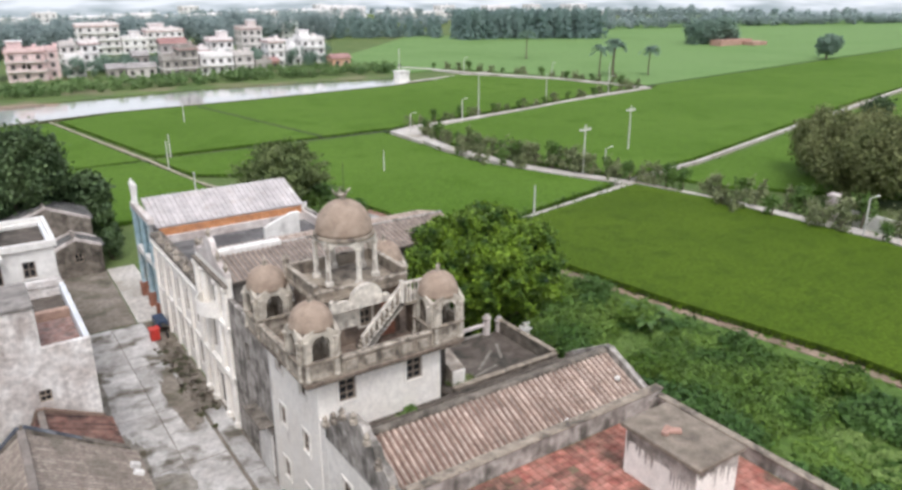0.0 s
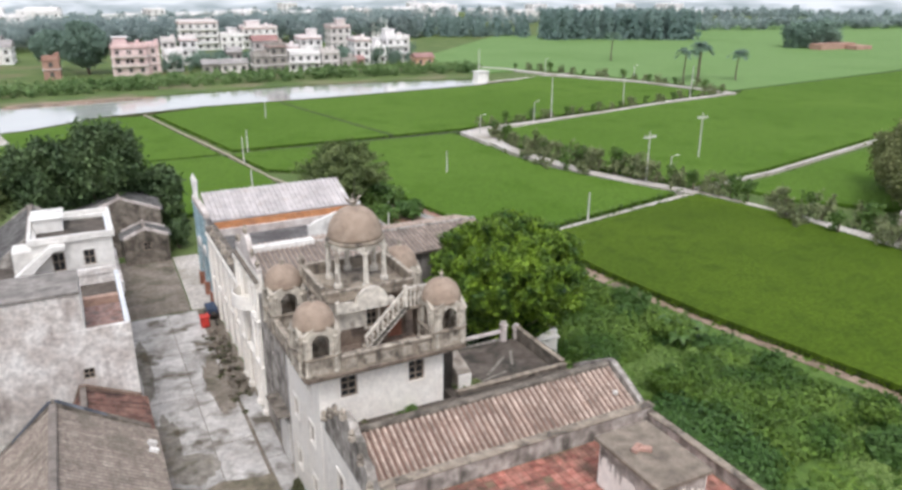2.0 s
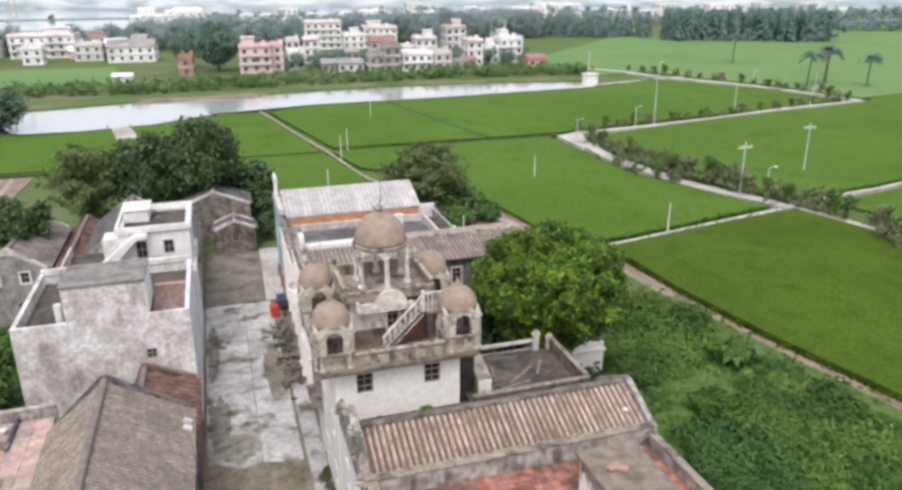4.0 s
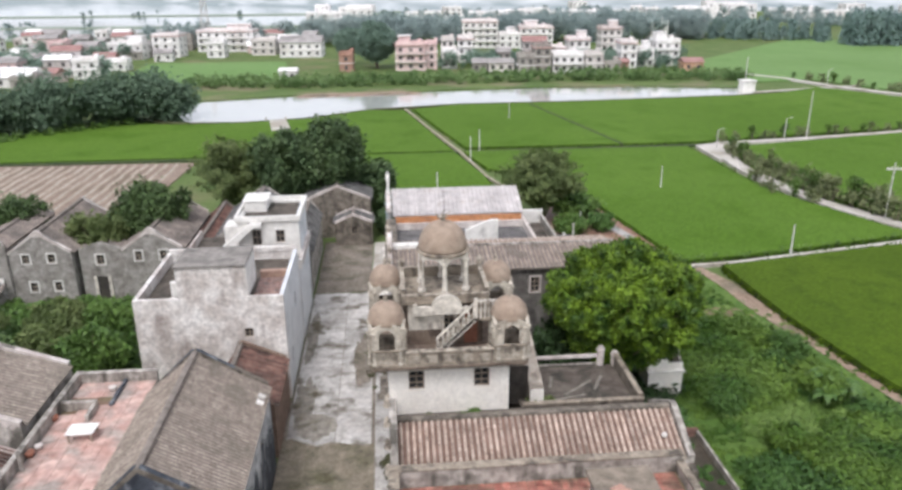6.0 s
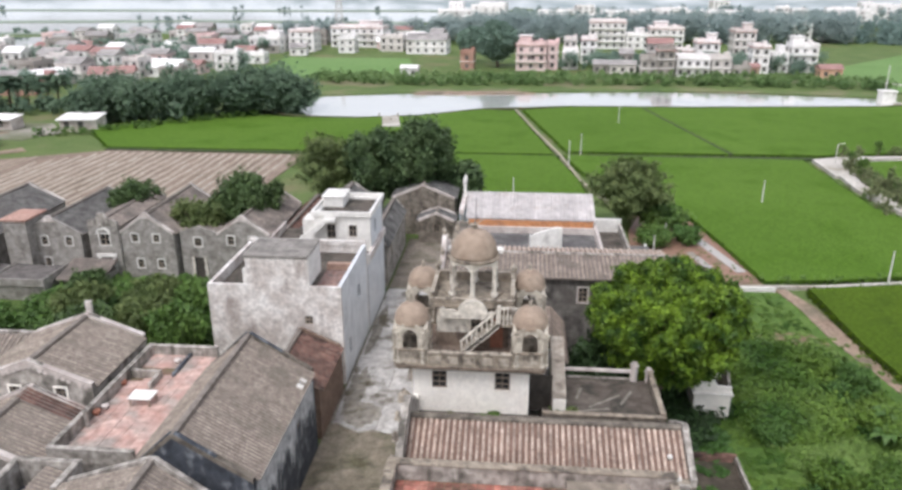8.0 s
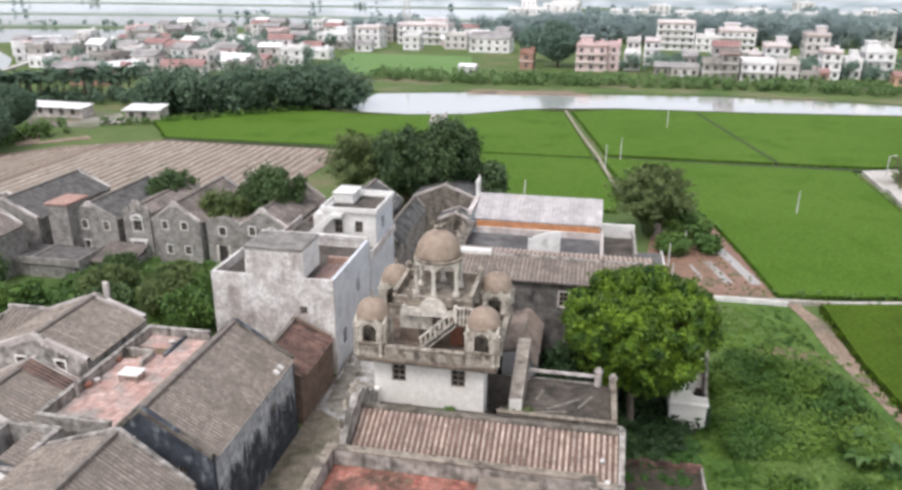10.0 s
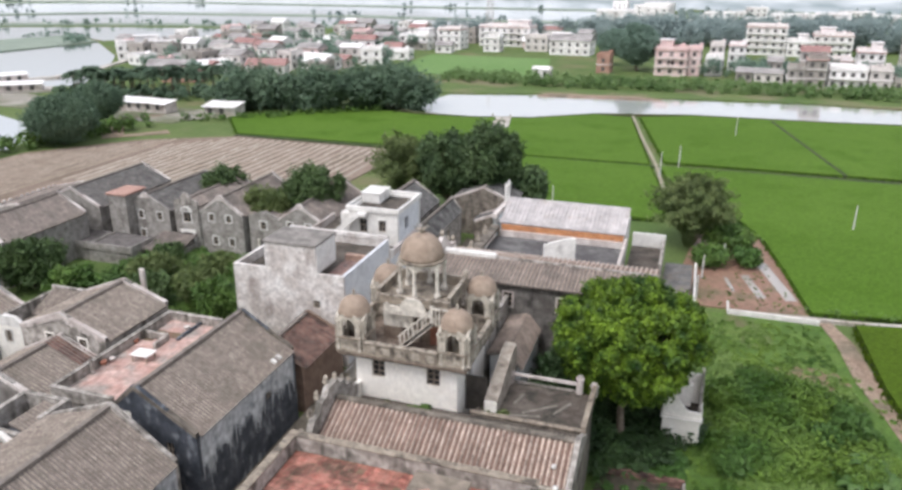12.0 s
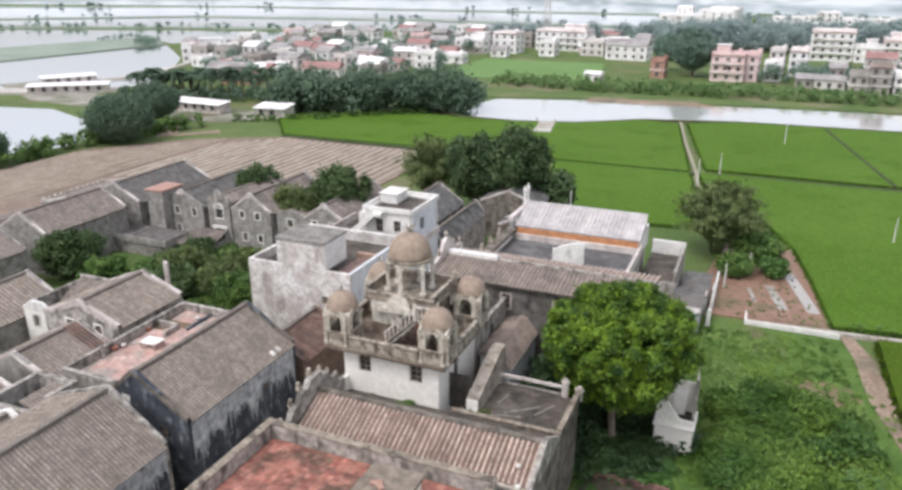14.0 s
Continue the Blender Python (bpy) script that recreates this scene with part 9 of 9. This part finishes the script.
def shrine():
    s = thing("white_shrine", 20.4, 12, 0, "white plastered two-tier shrine with an open ruined top", "shrine")
    part("base", worn(box(bmesh.new(), 18.95, 21.65, 11.35, 13.95, 0, 2.3), 0.03), LIME, s)
    part("plinth", worn(box(bmesh.new(), 18.85, 21.75, 11.25, 14.0, 0, 0.3), 0.03), LIME_OLD, s)
    part("ledge", worn(box(bmesh.new(), 18.82, 21.78, 11.2, 14.05, 2.3, 2.48), 0.03), LIME_OLD, s)
    w = ((18.95, 11.45, 0), (1, 0, 0), (0, -1, 0))
    front = oprism(bmesh.new(), w, [(0, 2.5), (2.7, 2.5), (2.7, 2.95), (1.75, 3.0), (1.25, 3.55), (0.75, 4.3), (0.4, 4.75), (0, 4.7)], -0.22, 0)
    part("front_panel", front, LIME, s, "broken white front panel")
    sw = ((21.65, 11.67, 0), (0, 1, 0), (1, 0, 0))
    side = oprism(bmesh.new(), sw, [(0, 2.5), (2.0, 2.5), (2.0, 5.6), (1.75, 5.5), (1.2, 4.3), (0.5, 3.3), (0, 2.95)], -0.2, 0)
    part("side_panel", side, GREYWALL, s)
    part("side_panel", worn(box(bmesh.new(), 18.95, 19.15, 11.67, 13.67, 2.5, 4.7), 0.02), LIME, s)
    part("rear_panel", worn(box(bmesh.new(), 18.95, 21.45, 13.68, 13.9, 2.5, 5.0), 0.02), LIME, s)
    part("inner_block", worn(box(bmesh.new(), 19.9, 20.9, 13.0, 13.66, 2.5, 4.4), 0.05), LIME_OLD, s)
    part("inner_floor", box(bmesh.new(), 19.16, 21.44, 11.68, 13.66, 2.484, 2.53), ROOFDARK, s)
    part("horn", lathe(bmesh.new(), 21.5, 13.6, [(0.1, 5.5), (0.06, 6.0), (0.02, 6.5)], 6), LIME_OLD, s)


shrine()
# mound by the tiled end of the lane: red bin, handcart and scrap
bn = thing("red_bin", -2.2, 30.6, 0.1, "bright red plastic bin standing in the lane", "bin")
part("bin_body", worn(box(bmesh.new(), -2.4, -1.7, 30.2, 30.9, 0.12, 1.05), 0.05), REDPAINT, bn)
part("bin_lid", worn(box(bmesh.new(), -2.46, -1.64, 30.14, 30.96, 1.05, 1.15), 0.03), REDPAINT, bn)
tr = thing("blue_tricycle", -1.3, 31.8, 0.1, "parked dark blue cargo tricycle beside the bin", "tricycle")
part("cargo_box", worn(box(bmesh.new(), -1.6, -0.7, 31.5, 33.3, 0.6, 1.15), 0.03), DARKBLUE, tr)
part("seat", worn(box(bmesh.new(), -1.35, -0.95, 31.0, 31.5, 0.8, 0.95), 0.04), DARKIN, tr)
bm = bmesh.new()
limb(bm, (-1.15, 30.2, 0.3), (-1.15, 30.5, 1.15), 0.03, 0.03, 6)
limb(bm, (-1.45, 30.5, 1.15), (-0.85, 30.5, 1.15), 0.025, 0.025, 6)
part("handlebar", bm, DARKIN, tr)
for x, y in ((-1.65, 32.8), (-0.65, 32.8), (-1.15, 30.2)):
    bm = bmesh.new()
    bmesh.ops.create_cone(bm, cap_ends=True, segments=16, radius1=0.3, radius2=0.3, depth=0.1, matrix=pose(x, y, 0.42, 0, 90, 0))
    part("wheel", bm, DARKIN, tr)
rng = np.random.default_rng(3)
sc = tagged(put("rubbish", quads_mesh("rubbish", np.c_[rng.uniform(-2.6, -0.9, 260), rng.uniform(17, 29, 260), 0.1 + 0.35 * rng.random(260) ** 2], rng.normal(size=(260, 3)) + (0, 0, 0.6), 0.15 + 0.3 * rng.random(260), YARD, 1.4, rng), YARD), "scattered rubbish and rubble along the house fronts", "rubbish", "", "stuff")
weeds("lane_weeds", [(-2.7, 15), (-0.9, 15), (-0.9, 28), (-2.5, 28)], 26, 0.12, 0.4, DRYWEED, 0.1, "weeds among the rubble along the house fronts", 75, 36)
weeds("gutter_weeds", [(3.2, -0.6), (4.6, -0.6), (4.6, 0.2), (3.2, 0.2)], 5, 0.25, 0.5, LEAF_MID, 0.14, "weeds", 76, 40).location.z = 6.75
weeds("terrace_weeds", [(7.6, 0.9), (9.2, 0.9), (9.2, 2.2), (7.6, 2.2)], 9, 0.15, 0.45, LEAF_OLIVE, 0.14, "weeds on the mossy roof terrace", 77, 40).location.z = 6.3
weeds("gutter_weeds", [(-0.2, -0.9), (7.0, -0.9), (7.0, 0.3), (-0.2, 0.3)], 7, 0.1, 0.25, DRYWEED, 0.09, "thin weeds and moss along the gutter", 83, 30).location.z = 6.75
weeds("wall_foot_weeds", [(-1.3, -8), (-0.75, -8), (-0.75, 6.5), (-1.2, 6.5)], 40, 0.15, 0.5, DRYWEED, 0.12, "weeds along the foot of the lane wall", 84, 40)
for x, y, L, rz in ((11.2, 3.1, 2.6, 38), (12.6, 3.6, 1.9, 62), (10.4, 2.0, 2.0, 12), (9.6, 3.9, 1.4, 75)):
    tagged(put("loose_plank", mesh_of("loose_plank", worn(box(bmesh.new(), -L / 2, L / 2, -0.09, 0.09, 0, 0.05), 0.01)), GREYWOOD, None, "", pose(x, y, 6.362, 0, 0, rz)), "weathered plank lying on the mossy terrace", "plank", "planks on the terrace")
weeds("yard_weeds", [(21.2, 38.4), (31.5, 39), (29.5, 50), (28.3, 56), (21, 58)], 90, 0.08, 0.4, LEAF_OLIVE, 0.14, "sparse weeds over the muddy yard", 87, 30)
weeds("path_weeds", [(33.0, 36), (36.6, 22), (39.6, 4), (42, -10), (40.6, -10), (38.0, 6), (35.2, 22), (32.4, 35)], 70, 0.1, 0.4, LEAF_WEED, 0.12, "grass that creeps on to the dirt path", 88, 26)
for x, y, s in ((9.3, -6.2, 0.2), (13.9, -6.2, 0.16), (13.6, -5.2, 0.14)):
    tagged(smooth(put("cement_lump", mesh_of("cement_lump", lathe(bmesh.new(), 0, 0, [(s, -0.05), (s * 1.1, s * 0.5), (s * 0.7, s * 1.1), (0, s * 1.3)], 7)), WHITE, None, "", pose(x, y, 7.62 + 0.43 * (y + 6.2) + (0.18 if y > -6 else 0), 8, 0, 40))), "chipped white lump of lime mortar on the tiled eave", "mortar", "mortar lumps on the eave")
wl_ = thing("field_wall", 31, 37.6, 0, "low white wall along the muddy yard", "wall")
part("wall_run", worn(box(bmesh.new(), 24.2, 33.0, 36.9, 37.1, 0, 0.55), 0.03), WHITE, wl_)
sb = thing("low_brick_ruin", 18, 6.2, 0, "low broken brick wall around the dark soil", "ruin")
rb = np.random.default_rng(14)
bmesh_brick = mesh_of("brick", worn(box(bmesh.new(), -0.24, 0.24, -0.11, 0.11, 0, 0.15), 0.012))
for i in range(11):
    for j in range(4):
        if j < 3 or rb.random() < 0.5:
            put("brick", bmesh_brick, BTILE, sb, "", pose(15.4 + i * 0.5 + 0.24 * (j % 2), 6.2 + 0.02 * rb.normal(), 0.12 + 0.16 * j, 0, 0, rb.normal() * 2))
part("edge_wall", worn(box(bmesh.new(), 20.75, 20.95, -40, 6.3, 0, 0.6), 0.03), GREYWALL, sb)
yw = thing("yard_wall", 20.8, 41, 0, "long white plastered wall along the muddy yard", "wall")
part("wall_run", worn(box(bmesh.new(), 20.7, 20.92, 35.2, 47.5, 0, 1.4), 0.03), WHITE, yw)
part("wall_pier", worn(box(bmesh.new(), 20.6, 21.02, 34.8, 35.2, 0, 1.9), 0.03), WHITE, yw)
part("wall_return", worn(box(bmesh.new(), 24.2, 24.4, 37.1, 39.4, 0, 0.5), 0.03), WHITE, wl_)
for i, (x, y, hgt) in enumerate(((20.9, 35.2, 4.6), (21.6, 46, 3.0), (24, 52, 2.6))):
    pole(x, y, hgt, "leaning grey post beside the muddy yard")
rw2 = thing("roadside_wall", 76, 14, 0, "white wall and gate pier beside the road", "wall")
part("wall_run", worn(box(bmesh.new(), 74.6, 74.9, 4, 17, 0, 2.0), 0.03), WHITE, rw2)
part("gate_pier", worn(box(bmesh.new(), 74.4, 75.6, 17.6, 18.8, 0, 3.4), 0.04), PALEWALL, rw2)

# ---- paving tiles of the red terrace ----
TM = mesh_of("paving_tile", worn(box(bmesh.new(), -0.185, 0.185, -0.185, 0.185, 0, 0.03), 0.01))
rng = np.random.default_rng(9)
far_tiles = bmesh.new()
for i in range(33):
    for j in range(42):
        x, y = -0.1 + i * 0.4, -8.6 - j * 0.4
        if 7.9 < x < 10.55 and -14.7 < y < -10.9 or rng.random() < 0.02:
            continue
        if j < 13 and i < 24:
            put("paving_tile", TM, REDTILE, RED_FLOOR, "", pose(x, y, 8.348 + 0.004 * rng.random(), rng.normal() * 0.5, rng.normal() * 0.5, rng.normal() * 1.0))
        else:
            box(far_tiles, x - 0.185, x + 0.185, y - 0.185, y + 0.185, 8.34, 8.375)
tagged(part("paving_tiles", far_tiles, REDTILE, RED_FLOOR), kind="stuff")
